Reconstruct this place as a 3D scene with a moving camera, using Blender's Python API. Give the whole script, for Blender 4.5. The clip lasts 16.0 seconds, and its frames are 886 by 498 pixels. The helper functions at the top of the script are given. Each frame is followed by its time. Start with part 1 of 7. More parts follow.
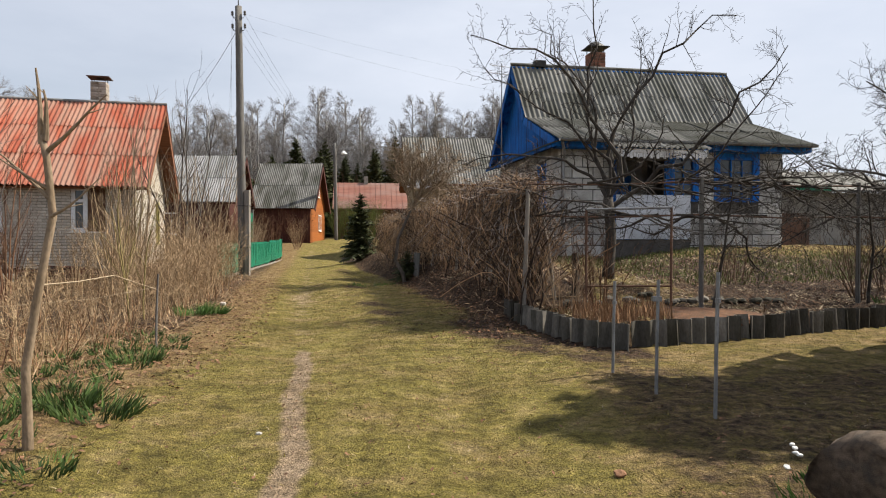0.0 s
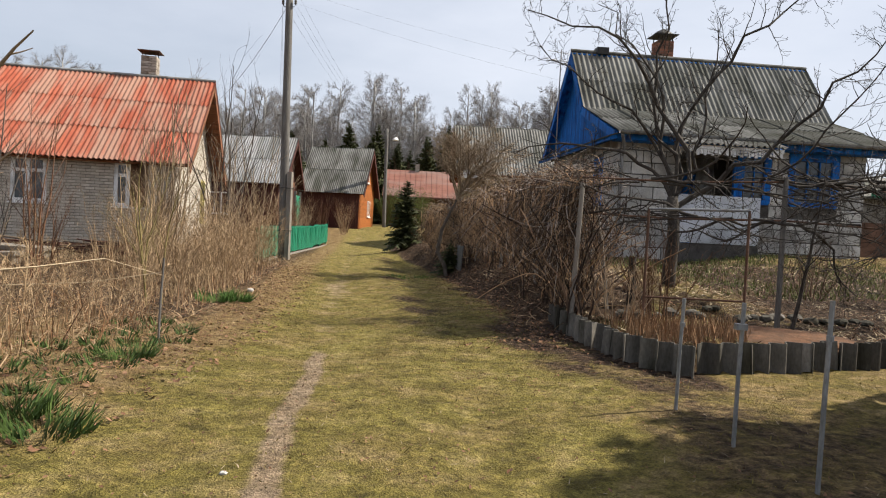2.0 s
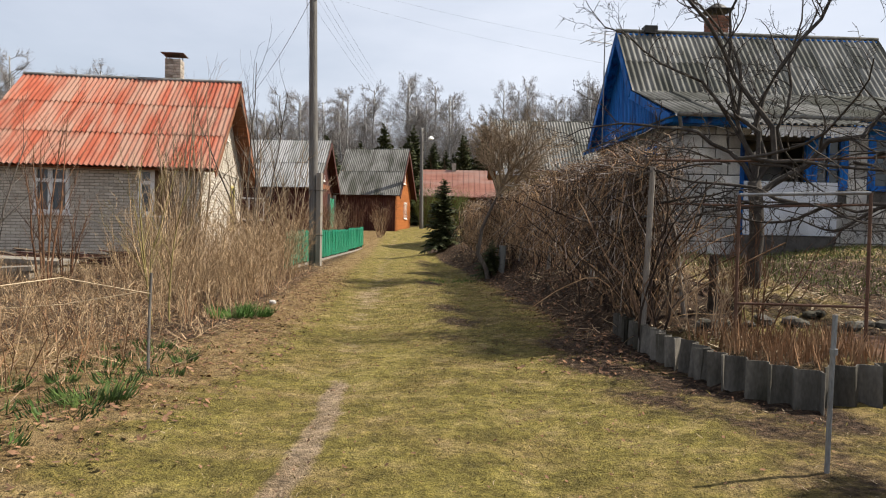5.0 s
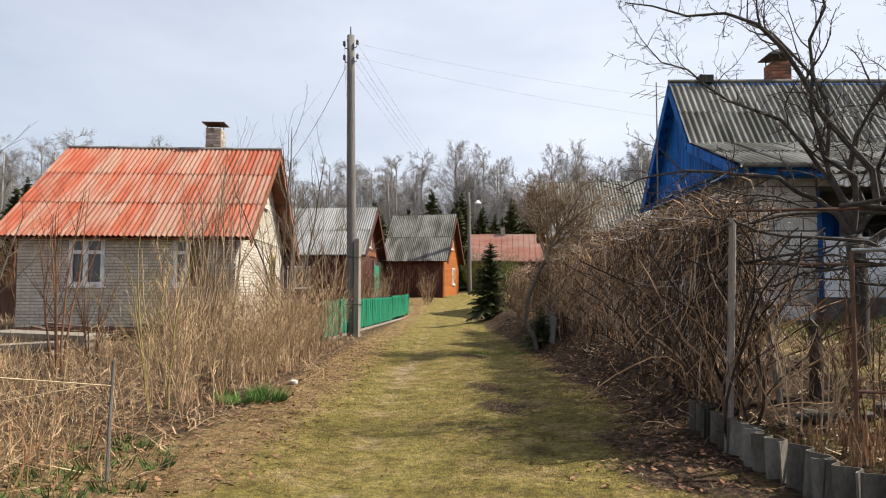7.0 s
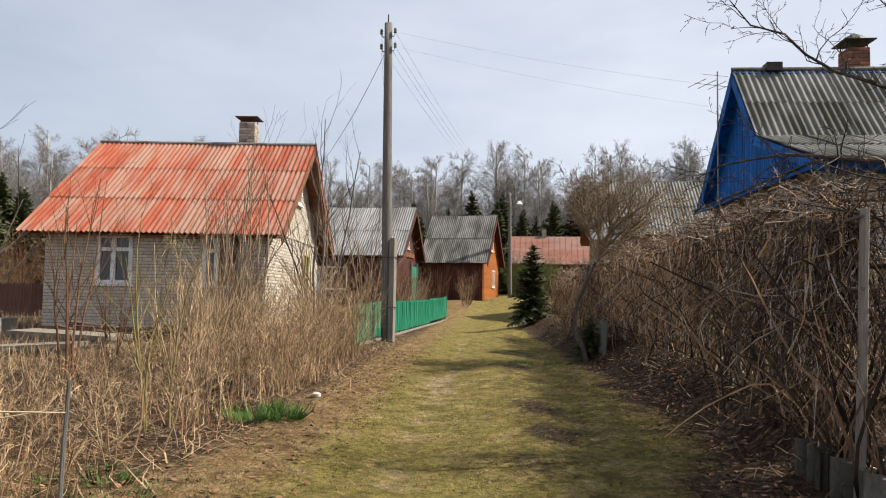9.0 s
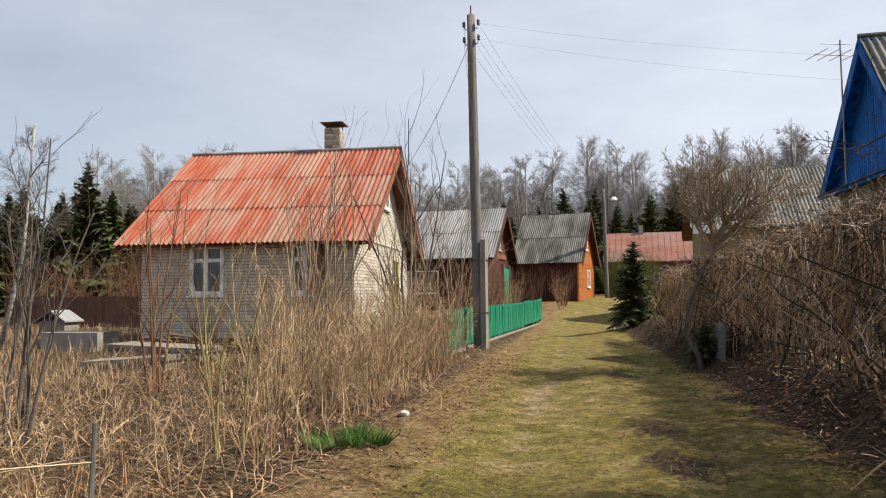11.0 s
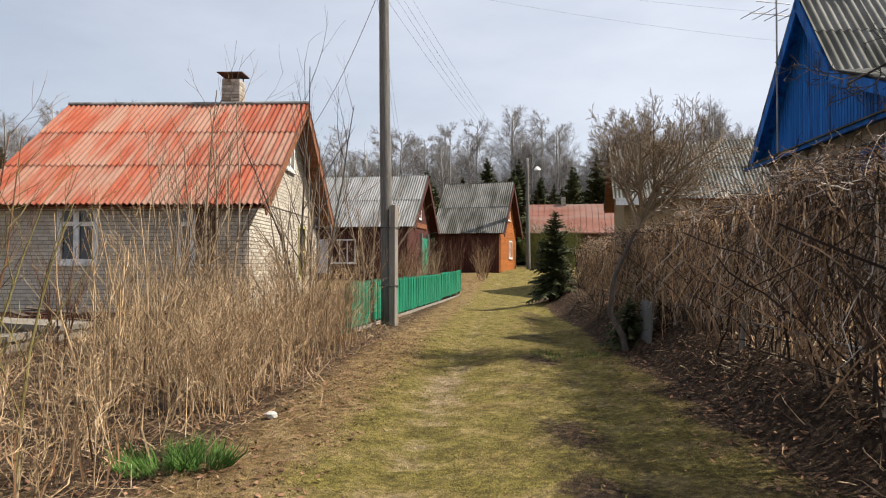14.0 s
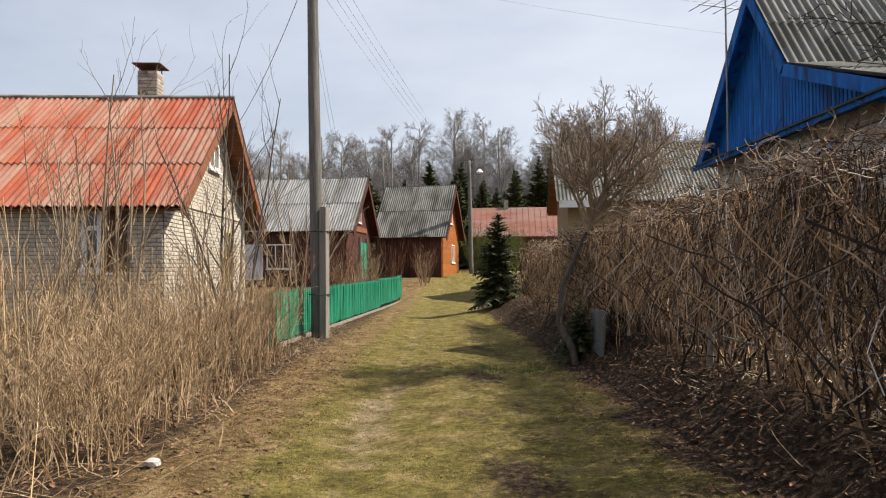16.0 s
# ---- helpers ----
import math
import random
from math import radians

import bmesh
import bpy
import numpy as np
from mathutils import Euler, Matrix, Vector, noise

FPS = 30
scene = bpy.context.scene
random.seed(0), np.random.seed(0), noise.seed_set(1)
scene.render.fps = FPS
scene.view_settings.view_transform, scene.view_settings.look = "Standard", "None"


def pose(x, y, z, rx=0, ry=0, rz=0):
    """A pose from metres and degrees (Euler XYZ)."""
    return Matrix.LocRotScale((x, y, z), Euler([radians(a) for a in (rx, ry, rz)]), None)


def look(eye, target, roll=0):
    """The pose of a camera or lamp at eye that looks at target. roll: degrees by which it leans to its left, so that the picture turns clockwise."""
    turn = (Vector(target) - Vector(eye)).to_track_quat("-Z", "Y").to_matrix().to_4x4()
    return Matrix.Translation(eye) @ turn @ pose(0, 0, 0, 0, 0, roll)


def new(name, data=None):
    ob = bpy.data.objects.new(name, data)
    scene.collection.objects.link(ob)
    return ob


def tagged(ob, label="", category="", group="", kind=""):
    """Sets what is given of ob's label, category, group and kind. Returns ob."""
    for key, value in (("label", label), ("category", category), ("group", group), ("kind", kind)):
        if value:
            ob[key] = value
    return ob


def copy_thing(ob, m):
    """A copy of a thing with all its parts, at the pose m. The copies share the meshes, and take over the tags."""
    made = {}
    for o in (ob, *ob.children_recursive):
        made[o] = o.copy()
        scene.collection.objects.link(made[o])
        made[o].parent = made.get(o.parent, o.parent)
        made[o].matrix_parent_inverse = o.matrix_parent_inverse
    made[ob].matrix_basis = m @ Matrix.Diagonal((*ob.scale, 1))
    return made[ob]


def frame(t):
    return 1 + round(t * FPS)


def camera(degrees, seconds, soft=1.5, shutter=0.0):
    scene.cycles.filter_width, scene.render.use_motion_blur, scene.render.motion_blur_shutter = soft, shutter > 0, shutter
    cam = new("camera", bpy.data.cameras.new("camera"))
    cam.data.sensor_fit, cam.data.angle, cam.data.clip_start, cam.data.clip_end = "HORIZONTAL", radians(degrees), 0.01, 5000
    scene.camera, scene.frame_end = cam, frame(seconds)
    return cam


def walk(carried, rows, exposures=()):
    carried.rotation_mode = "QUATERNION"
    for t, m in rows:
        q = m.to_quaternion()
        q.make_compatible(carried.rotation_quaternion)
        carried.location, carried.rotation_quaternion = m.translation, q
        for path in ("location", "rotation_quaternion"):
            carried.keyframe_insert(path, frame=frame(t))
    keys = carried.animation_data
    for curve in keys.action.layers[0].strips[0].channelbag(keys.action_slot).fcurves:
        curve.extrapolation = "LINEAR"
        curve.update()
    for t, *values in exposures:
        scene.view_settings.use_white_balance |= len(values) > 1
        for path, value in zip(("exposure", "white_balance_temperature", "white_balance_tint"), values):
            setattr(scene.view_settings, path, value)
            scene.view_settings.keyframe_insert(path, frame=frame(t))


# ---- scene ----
cam = camera(64.0, 16.0, soft=1.1)
PATH = [
    (0, (0.48, -0.582, 1.213), (0.352, 1.413, 1.185), 0.1),
    (0.5, (0.474, -0.363, 1.21), (0.354, 1.633, 1.161), 0.8),
    (1, (0.576, -0.066, 1.258), (0.245, 1.906, 1.217), 2.3),
    (1.5, (0.621, 0.193, 1.241), (0.236, 2.155, 1.178), 1.7),
    (2, (0.534, 0.447, 1.259), (0.267, 2.428, 1.201), 2.9),
    (2.5, (0.535, 0.678, 1.256), (0.182, 2.647, 1.272), 1.2),
    (3, (0.54, 0.942, 1.265), (0.195, 2.912, 1.269), 2.4),
    (3.5, (0.49, 1.185, 1.264), (0.316, 3.178, 1.254), 2.3),
    (4, (0.348, 1.407, 1.256), (0.169, 3.399, 1.239), 1.9),
    (4.2, (0.309, 1.455, 1.248), (-0.097, 3.413, 1.205), 1.9),
    (6.3, (0.312, 2.694, 1.262), (-0.001, 4.668, 1.192), -0.4),
    (6.5, (0.311, 2.811, 1.296), (-0.14, 4.759, 1.272), -0.5),
    (7, (0.24, 3.096, 1.294), (-0.278, 5.024, 1.415), 0.2),
    (7.5, (0.118, 3.351, 1.306), (-0.465, 5.256, 1.476), 1.1),
    (8, (0.036, 3.548, 1.311), (-0.738, 5.384, 1.482), -0.3),
    (8.5, (0.043, 3.863, 1.299), (-0.873, 5.638, 1.4), 0.5),
    (9, (-0.101, 4.23, 1.322), (-0.725, 6.126, 1.448), 1.0),
    (9.5, (-0.192, 4.447, 1.346), (-0.921, 6.306, 1.451), 0.2),
    (9.7, (-0.18, 4.519, 1.34), (-0.997, 6.338, 1.482), -0.6),
    (11.8, (-0.55, 5.509, 1.401), (-1.44, 7.298, 1.491), 0.0),
    (12, (-0.546, 5.622, 1.395), (-1.428, 7.416, 1.453), 0.7),
    (12.5, (-0.583, 5.918, 1.389), (-1.258, 7.801, 1.42), 2.0),
    (13, (-0.735, 6.168, 1.408), (-1.302, 8.082, 1.534), 1.7),
    (13.5, (-0.75, 6.452, 1.428), (-1.407, 8.338, 1.54), -0.4),
    (14, (-0.729, 6.741, 1.422), (-1.399, 8.625, 1.466), 0.1),
    (14.5, (-0.879, 7.069, 1.442), (-1.378, 9.001, 1.575), -0.1),
    (15, (-0.96, 7.316, 1.425), (-1.476, 9.247, 1.476), -0.1),
    (15.5, (-0.916, 7.599, 1.46), (-1.516, 9.502, 1.599), -0.6),
    (16, (-0.952, 7.868, 1.465), (-1.47, 9.799, 1.52), -0.4),
]
walk(cam, [(t, look(eye, target, roll)) for t, eye, target, roll in PATH],
     [(0, 0.8), (2.5, 0.8), (4.2, 0.77), (6.3, 1.03), (7.0, 0.96), (7.5, 0.76), (8.5, 0.78), (9.7, 0.82), (12, 0.77), (13.5, 0.82), (15, 0.74), (16, 0.79)])

# ---- sky, sun ----
SUN_AZ, SUN_EL = 20.0, 49.0          # degrees from +x towards +y, and above the horizon
world = bpy.data.worlds.new("sky_world")
scene.world = world
world.use_nodes = True
wn, wl = world.node_tree.nodes, world.node_tree.links
wn.clear()
w_out = wn.new("ShaderNodeOutputWorld")
w_bg = wn.new("ShaderNodeBackground")
w_sky = wn.new("ShaderNodeTexSky")
w_sky.sky_type, w_sky.sun_disc = "NISHITA", False
w_sky.sun_elevation, w_sky.sun_rotation = radians(SUN_EL), radians(90 - SUN_AZ)
w_sky.air_density, w_sky.dust_density, w_sky.ozone_density = 1.0, 2.0, 1.0
w_co = wn.new("ShaderNodeTexCoord")
w_map = wn.new("ShaderNodeMapping")
w_map.inputs["Scale"].default_value = (1.6, 1.6, 5.0)
w_cloud = wn.new("ShaderNodeTexNoise")
w_cloud.inputs["Scale"].default_value, w_cloud.inputs["Detail"].default_value = 1.5, 6.0
w_cloud.inputs["Roughness"].default_value = 0.55
w_ramp = wn.new("ShaderNodeValToRGB")
w_ramp.color_ramp.elements[0].position, w_ramp.color_ramp.elements[0].color = 0.22, (0.55, 0.55, 0.55, 1)
w_ramp.color_ramp.elements[1].position, w_ramp.color_ramp.elements[1].color = 0.75, (0.97, 0.97, 0.97, 1)
w_mix = wn.new("ShaderNodeMix")
w_mix.data_type = "RGBA"
w_mix.inputs[7].default_value = (7.9, 8.38, 9.45, 1)     # thin bright cloud, in the sky's own units
wl.new(w_co.outputs["Generated"], w_map.inputs["Vector"])
wl.new(w_map.outputs["Vector"], w_cloud.inputs["Vector"])
wl.new(w_cloud.outputs["Fac"], w_ramp.inputs["Fac"])
w_sep = wn.new("ShaderNodeSeparateXYZ")
wl.new(w_co.outputs["Generated"], w_sep.inputs["Vector"])
w_thin = wn.new("ShaderNodeMapRange")                  # the cloud veil thins out away from the sun
w_thin.interpolation_type = "SMOOTHSTEP"
w_thin.inputs[1].default_value, w_thin.inputs[2].default_value = -0.85, -0.05
w_thin.inputs[3].default_value, w_thin.inputs[4].default_value = 0.66, 1.03
wl.new(w_sep.outputs["X"], w_thin.inputs[0])
w_veil = wn.new("ShaderNodeMath")
w_veil.operation = "MULTIPLY"
wl.new(w_ramp.outputs["Color"], w_veil.inputs[0])
wl.new(w_thin.outputs[0], w_veil.inputs[1])
wl.new(w_veil.outputs[0], w_mix.inputs[0])
wl.new(w_sky.outputs["Color"], w_mix.inputs[6])
wl.new(w_mix.outputs[2], w_bg.inputs["Color"])
wl.new(w_bg.outputs["Background"], w_out.inputs["Surface"])
w_bg.inputs["Strength"].default_value = 0.0605

sun_data = bpy.data.lights.new("sun", "SUN")
sun_data.energy, sun_data.angle, sun_data.color = 5.0, radians(0.6), (1.0, 0.925, 0.79)
sun = new("sun", sun_data)
sun_dir = Vector((math.cos(radians(SUN_EL)) * math.cos(radians(SUN_AZ)), math.cos(radians(SUN_EL)) * math.sin(radians(SUN_AZ)), math.sin(radians(SUN_EL))))
sun.matrix_world = look(sun_dir * 60, (0, 0, 0))


# ---- materials ----
TONE = 0.70                                            # all paints and barks together, against the light above


def mat(name, a, b, scale=8.0, rough=0.85, bump=0.3, fine=60.0, streak=None, metal=0.0, spread=0.0, dirt=None, dirt_at=0.62, island=0.0, detail=5.0):
    """A surface of two tones a and b mixed by noise, with fine grain, relief, and patches of dirt."""
    a, b = [tuple(c * TONE for c in q) for q in (a, b)]
    dirt = dirt and tuple(c * TONE for c in dirt)
    m = bpy.data.materials.new(name)
    m.use_nodes = True
    n, l = m.node_tree.nodes, m.node_tree.links
    p = n["Principled BSDF"]
    co = n.new("ShaderNodeTexCoord")
    mp = n.new("ShaderNodeMapping")
    mp.inputs["Scale"].default_value = streak or (1, 1, 1)
    if spread:
        oi = n.new("ShaderNodeObjectInfo")
        sh = n.new("ShaderNodeVectorMath")
        sh.operation = "MULTIPLY_ADD"
        sh.inputs[1].default_value, sh.inputs[2].default_value = (61, 47, 33), (0, 0, 0)
        l.new(oi.outputs["Random"], sh.inputs[0])
        ad = n.new("ShaderNodeVectorMath")
        l.new(co.outputs["Object"], ad.inputs[0])
        l.new(sh.outputs["Vector"], ad.inputs[1])
        l.new(ad.outputs["Vector"], mp.inputs["Vector"])
    else:
        l.new(co.outputs["Object"], mp.inputs["Vector"])
    n1 = n.new("ShaderNodeTexNoise")
    n1.inputs["Scale"].default_value, n1.inputs["Detail"].default_value = scale, detail
    n2 = n.new("ShaderNodeTexNoise")
    n2.inputs["Scale"].default_value, n2.inputs["Detail"].default_value = fine, 4.0
    for q in (n1, n2):
        l.new(mp.outputs["Vector"], q.inputs["Vector"])
    r = n.new("ShaderNodeValToRGB")
    r.color_ramp.elements[0].position, r.color_ramp.elements[1].position = 0.33, 0.67
    r.color_ramp.elements[0].color, r.color_ramp.elements[1].color = (*a, 1), (*b, 1)
    l.new(n1.outputs["Fac"], r.inputs["Fac"])
    col = r.outputs["Color"]
    if dirt:
        n3 = n.new("ShaderNodeTexNoise")
        n3.inputs["Scale"].default_value, n3.inputs["Detail"].default_value = scale * 0.31, 7.0
        l.new(mp.outputs["Vector"], n3.inputs["Vector"])
        r3 = n.new("ShaderNodeValToRGB")
        r3.color_ramp.elements[0].position, r3.color_ramp.elements[1].position = dirt_at - 0.12, dirt_at + 0.08
        l.new(n3.outputs["Fac"], r3.inputs["Fac"])
        mx = n.new("ShaderNodeMix")
        mx.data_type = "RGBA"
        mx.inputs[7].default_value = (*dirt, 1)
        l.new(r3.outputs["Color"], mx.inputs[0])
        l.new(col, mx.inputs[6])
        col = mx.outputs[2]
    g = n.new("ShaderNodeMapRange")
    g.inputs[1].default_value, g.inputs[2].default_value, g.inputs[3].default_value, g.inputs[4].default_value = 0.25, 0.75, 0.72, 1.25
    l.new(n2.outputs["Fac"], g.inputs[0])
    hs = n.new("ShaderNodeHueSaturation")
    l.new(col, hs.inputs["Color"])
    val = g.outputs[0]
    if spread or island:
        src = n.new("ShaderNodeObjectInfo").outputs["Random"] if spread else n.new("ShaderNodeNewGeometry").outputs["Random Per Island"]
        k = n.new("ShaderNodeMapRange")
        k.inputs[3].default_value, k.inputs[4].default_value = 1 - (spread or island), 1 + (spread or island)
        l.new(src, k.inputs[0])
        mu = n.new("ShaderNodeMath")
        mu.operation = "MULTIPLY"
        l.new(val, mu.inputs[0])
        l.new(k.outputs[0], mu.inputs[1])
        val = mu.outputs[0]
    l.new(val, hs.inputs["Value"])
    l.new(hs.outputs["Color"], p.inputs["Base Color"])
    p.inputs["Roughness"].default_value, p.inputs["Metallic"].default_value = rough, metal
    p.inputs["Specular IOR Level"].default_value = 0.3
    if bump:
        bp = n.new("ShaderNodeBump")
        bp.inputs["Strength"].default_value, bp.inputs["Distance"].default_value = bump, 0.01
        l.new(n2.outputs["Fac"], bp.inputs["Height"])
        l.new(bp.outputs["Normal"], p.inputs["Normal"])
    return m


def glass_mat(name, tint):
    m = bpy.data.materials.new(name)
    m.use_nodes = True
    p = m.node_tree.nodes["Principled BSDF"]
    p.inputs["Base Color"].default_value = (*tint, 1)
    p.inputs["Roughness"].default_value = 0.06
    p.inputs["IOR"].default_value = 1.5
    p.inputs["Transmission Weight"].default_value = 0.25
    return m


M_RED = mat("red_slate_paint", (0.30, 0.058, 0.028), (0.40, 0.105, 0.054), 3.0, 0.85, 0.35, 45, (2.6, 0.4, 1), spread=0.09, dirt=(0.37, 0.205, 0.15), dirt_at=0.53)
M_SLATE = mat("weathered_grey_slate", (0.17, 0.165, 0.15), (0.27, 0.265, 0.25), 3.0, 0.9, 0.35, 50, (1.5, 0.5, 1), spread=0.12, dirt=(0.085, 0.085, 0.07), dirt_at=0.56)
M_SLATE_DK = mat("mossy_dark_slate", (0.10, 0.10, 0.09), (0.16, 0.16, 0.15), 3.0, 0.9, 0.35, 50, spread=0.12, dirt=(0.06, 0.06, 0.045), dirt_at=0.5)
M_SLATE_LT = mat("pale_grey_slate", (0.24, 0.245, 0.25), (0.34, 0.34, 0.34), 2.0, 0.85, 0.3, 40, (2.0, 0.3, 1), spread=0.1, dirt=(0.14, 0.14, 0.13), dirt_at=0.58)
M_EDGE = mat("old_slate_edging", (0.12, 0.108, 0.092), (0.235, 0.215, 0.188), 6.0, 0.95, 0.5, 60, (1, 0.35, 1), spread=0.35, dirt=(0.055, 0.05, 0.035), dirt_at=0.52)
M_BRICK = mat("pale_silicate_brick", (0.58, 0.51, 0.42), (0.72, 0.65, 0.55), 4.0, 0.9, 0.4, 90, spread=0.14)
M_BRICK_R = mat("pale_brick_rest", (0.58, 0.51, 0.42), (0.72, 0.65, 0.55), 4.0, 0.9, 0.4, 90, island=0.14)
M_MORTAR = mat("grey_mortar", (0.2, 0.175, 0.145), (0.3, 0.265, 0.22), 9.0, 0.95, 0.5, 80)
M_PLINTH = mat("concrete_plinth", (0.30, 0.28, 0.25), (0.40, 0.38, 0.34), 3.0, 0.95, 0.4, 50, dirt=(0.2, 0.18, 0.15))
M_CHIM = mat("sooty_chimney_brick", (0.42, 0.36, 0.3), (0.6, 0.54, 0.47), 5.0, 0.9, 0.4, 70, spread=0.25, dirt=(0.2, 0.14, 0.1), dirt_at=0.62)
M_CHIM_R = mat("red_chimney_brick", (0.30, 0.12, 0.075), (0.40, 0.19, 0.13), 5.0, 0.9, 0.4, 70, spread=0.2, dirt=(0.12, 0.08, 0.06), dirt_at=0.6)
M_RUST = mat("rusty_sheet_metal", (0.13, 0.065, 0.04), (0.2, 0.11, 0.075), 4.0, 0.8, 0.3, 60, dirt=(0.07, 0.05, 0.04))
M_DARKTIN = mat("dark_tin", (0.04, 0.04, 0.04), (0.08, 0.075, 0.07), 5.0, 0.6, 0.2, 60, metal=0.5)
M_BARGE = mat("red_brown_board", (0.24, 0.085, 0.035), (0.33, 0.13, 0.06), 3.0, 0.75, 0.25, 60, (1, 6, 6), dirt=(0.15, 0.06, 0.035))
M_WHITEPAINT = mat("worn_white_paint", (0.9, 0.9, 0.89), (1.0, 1.0, 0.99), 5.0, 0.7, 0.2, 60, dirt=(0.45, 0.42, 0.38), dirt_at=0.66)
M_OCHRE = mat("dull_ochre_plaster", (0.3, 0.21, 0.11), (0.38, 0.28, 0.16), 2.0, 0.9, 0.2, 40)
M_YELLOW = mat("yellow_window_paint", (0.55, 0.45, 0.11), (0.66, 0.56, 0.2), 6.0, 0.75, 0.2, 60)
M_BLUE = mat("bright_blue_paint", (0.003, 0.125, 0.49), (0.008, 0.21, 0.73), 3.0, 0.8, 0.25, 50, (6, 6, 0.8), spread=0.16, dirt=(0.008, 0.04, 0.16), dirt_at=0.6)
M_BLOCK = mat("grey_white_gas_block", (0.52, 0.51, 0.475), (0.74, 0.72, 0.685), 3.0, 0.95, 0.5, 60, spread=0.18, dirt=(0.26, 0.245, 0.225), dirt_at=0.58)
M_BLOCKGAP = mat("dark_block_joint", (0.07, 0.065, 0.06), (0.13, 0.12, 0.11), 6.0, 0.95, 0.5, 60)
M_SHEET = mat("pale_blue_grey_sheet", (0.72, 0.76, 0.84), (0.83, 0.87, 0.94), 2.0, 0.6, 0.15, 40, dirt=(0.42, 0.44, 0.47))
M_GLASS = glass_mat("window_glass", (0.05, 0.06, 0.065))
M_CURTAIN = mat("lace_curtain", (0.4, 0.4, 0.38), (0.6, 0.6, 0.57), 9.0, 0.95, 0.1, 70)
M_ROOM = mat("dim_room", (0.05, 0.045, 0.04), (0.08, 0.07, 0.06), 3.0, 0.95, 0.1, 30)
M_CARD = mat("brown_boarding", (0.11, 0.055, 0.03), (0.17, 0.09, 0.05), 4.0, 0.85, 0.2, 60)
M_GREEN = mat("green_fence_paint", (0.008, 0.21, 0.115), (0.015, 0.30, 0.17), 4.0, 0.55, 0.2, 50, (4, 4, 0.7), spread=0.18, dirt=(0.01, 0.12, 0.07))
M_ORANGE = mat("orange_stained_board", (0.34, 0.10, 0.02), (0.46, 0.155, 0.035), 3.0, 0.65, 0.25, 60, (0.6, 0.6, 8), spread=0.12)
M_MAROON = mat("maroon_board", (0.06, 0.018, 0.014), (0.10, 0.03, 0.022), 3.0, 0.8, 0.25, 60, (6, 6, 0.8), spread=0.12)
M_TINRED = mat("faded_red_tin", (0.24, 0.09, 0.06), (0.34, 0.145, 0.105), 1.2, 0.6, 0.15, 30, (0.4, 2, 1), dirt=(0.3, 0.2, 0.17))
M_POLE = mat("weathered_pole_wood", (0.135, 0.125, 0.115), (0.24, 0.225, 0.21), 5.0, 0.9, 0.5, 40, (8, 8, 0.35))
M_POLE_LT = mat("pale_pole_wood", (0.24, 0.21, 0.18), (0.36, 0.32, 0.28), 5.0, 0.9, 0.5, 40, (8, 8, 0.35))
M_PORC = mat("porcelain", (0.1, 0.09, 0.085), (0.16, 0.15, 0.14), 5.0, 0.35, 0.0, 40)
M_WIRE = mat("aluminium_wire", (0.2, 0.2, 0.21), (0.28, 0.28, 0.29), 5.0, 0.5, 0.0, 40, metal=0.6)
M_STEEL = mat("galvanised_pipe", (0.24, 0.245, 0.25), (0.36, 0.365, 0.37), 12.0, 0.55, 0.1, 80, (1, 1, 0.3), metal=0.5, dirt=(0.16, 0.12, 0.09), dirt_at=0.66)
M_BARK = mat("grey_brown_bark", (0.085, 0.07, 0.058), (0.16, 0.135, 0.115), 14.0, 0.95, 0.6, 60, (1, 1, 0.4))
M_APPLE = mat("dark_apple_bark", (0.045, 0.038, 0.033), (0.10, 0.085, 0.072), 14.0, 0.95, 0.6, 60)
M_WEED = mat("dead_weed_stem", (0.29, 0.185, 0.1), (0.5, 0.36, 0.22), 3.0, 0.9, 0.15, 60, island=0.4)
M_PALEBARK = mat("pale_young_bark", (0.25, 0.18, 0.115), (0.36, 0.27, 0.185), 10.0, 0.85, 0.4, 60, (1, 1, 0.5), island=0.15)
M_BIRCH = mat("birch_bark", (0.35, 0.34, 0.32), (0.52, 0.51, 0.49), 6.0, 0.9, 0.3, 30, (1, 1, 4), dirt=(0.08, 0.07, 0.065), dirt_at=0.6)
M_TWIGFAR = mat("far_birch_twigs", (0.26, 0.235, 0.22), (0.36, 0.335, 0.32), 2.0, 0.95, 0.0, 20, island=0.2)
M_TWIG = mat("brown_hedge_twigs", (0.10, 0.06, 0.038), (0.24, 0.15, 0.095), 3.0, 0.95, 0.2, 60, island=0.5)
M_TWIG_LT = mat("pale_hedge_twigs", (0.44, 0.30, 0.18), (0.72, 0.53, 0.35), 3.0, 0.95, 0.2, 60, island=0.35)
M_TWIG_DK = mat("dark_shaded_vine_stem", (0.03, 0.02, 0.015), (0.08, 0.053, 0.04), 5.0, 0.95, 0.4, 60, island=0.4)
M_TWIG_MID = mat("tan_hedge_twigs", (0.34, 0.205, 0.11), (0.58, 0.38, 0.22), 3.0, 0.95, 0.2, 60, island=0.4)
M_TWIG_GREY = mat("grey_highlight_vine_tips", (0.40, 0.34, 0.30), (0.66, 0.58, 0.52), 3.0, 0.9, 0.2, 60, island=0.35)
M_LICHEN = mat("lichen_bark", (0.19, 0.155, 0.05), (0.31, 0.25, 0.10), 9.0, 0.9, 0.4, 60, (1, 1, 0.4))
M_REDPLINTH = mat("red_brown_plinth", (0.17, 0.075, 0.05), (0.26, 0.125, 0.085), 3.0, 0.95, 0.4, 50, dirt=(0.16, 0.13, 0.1))
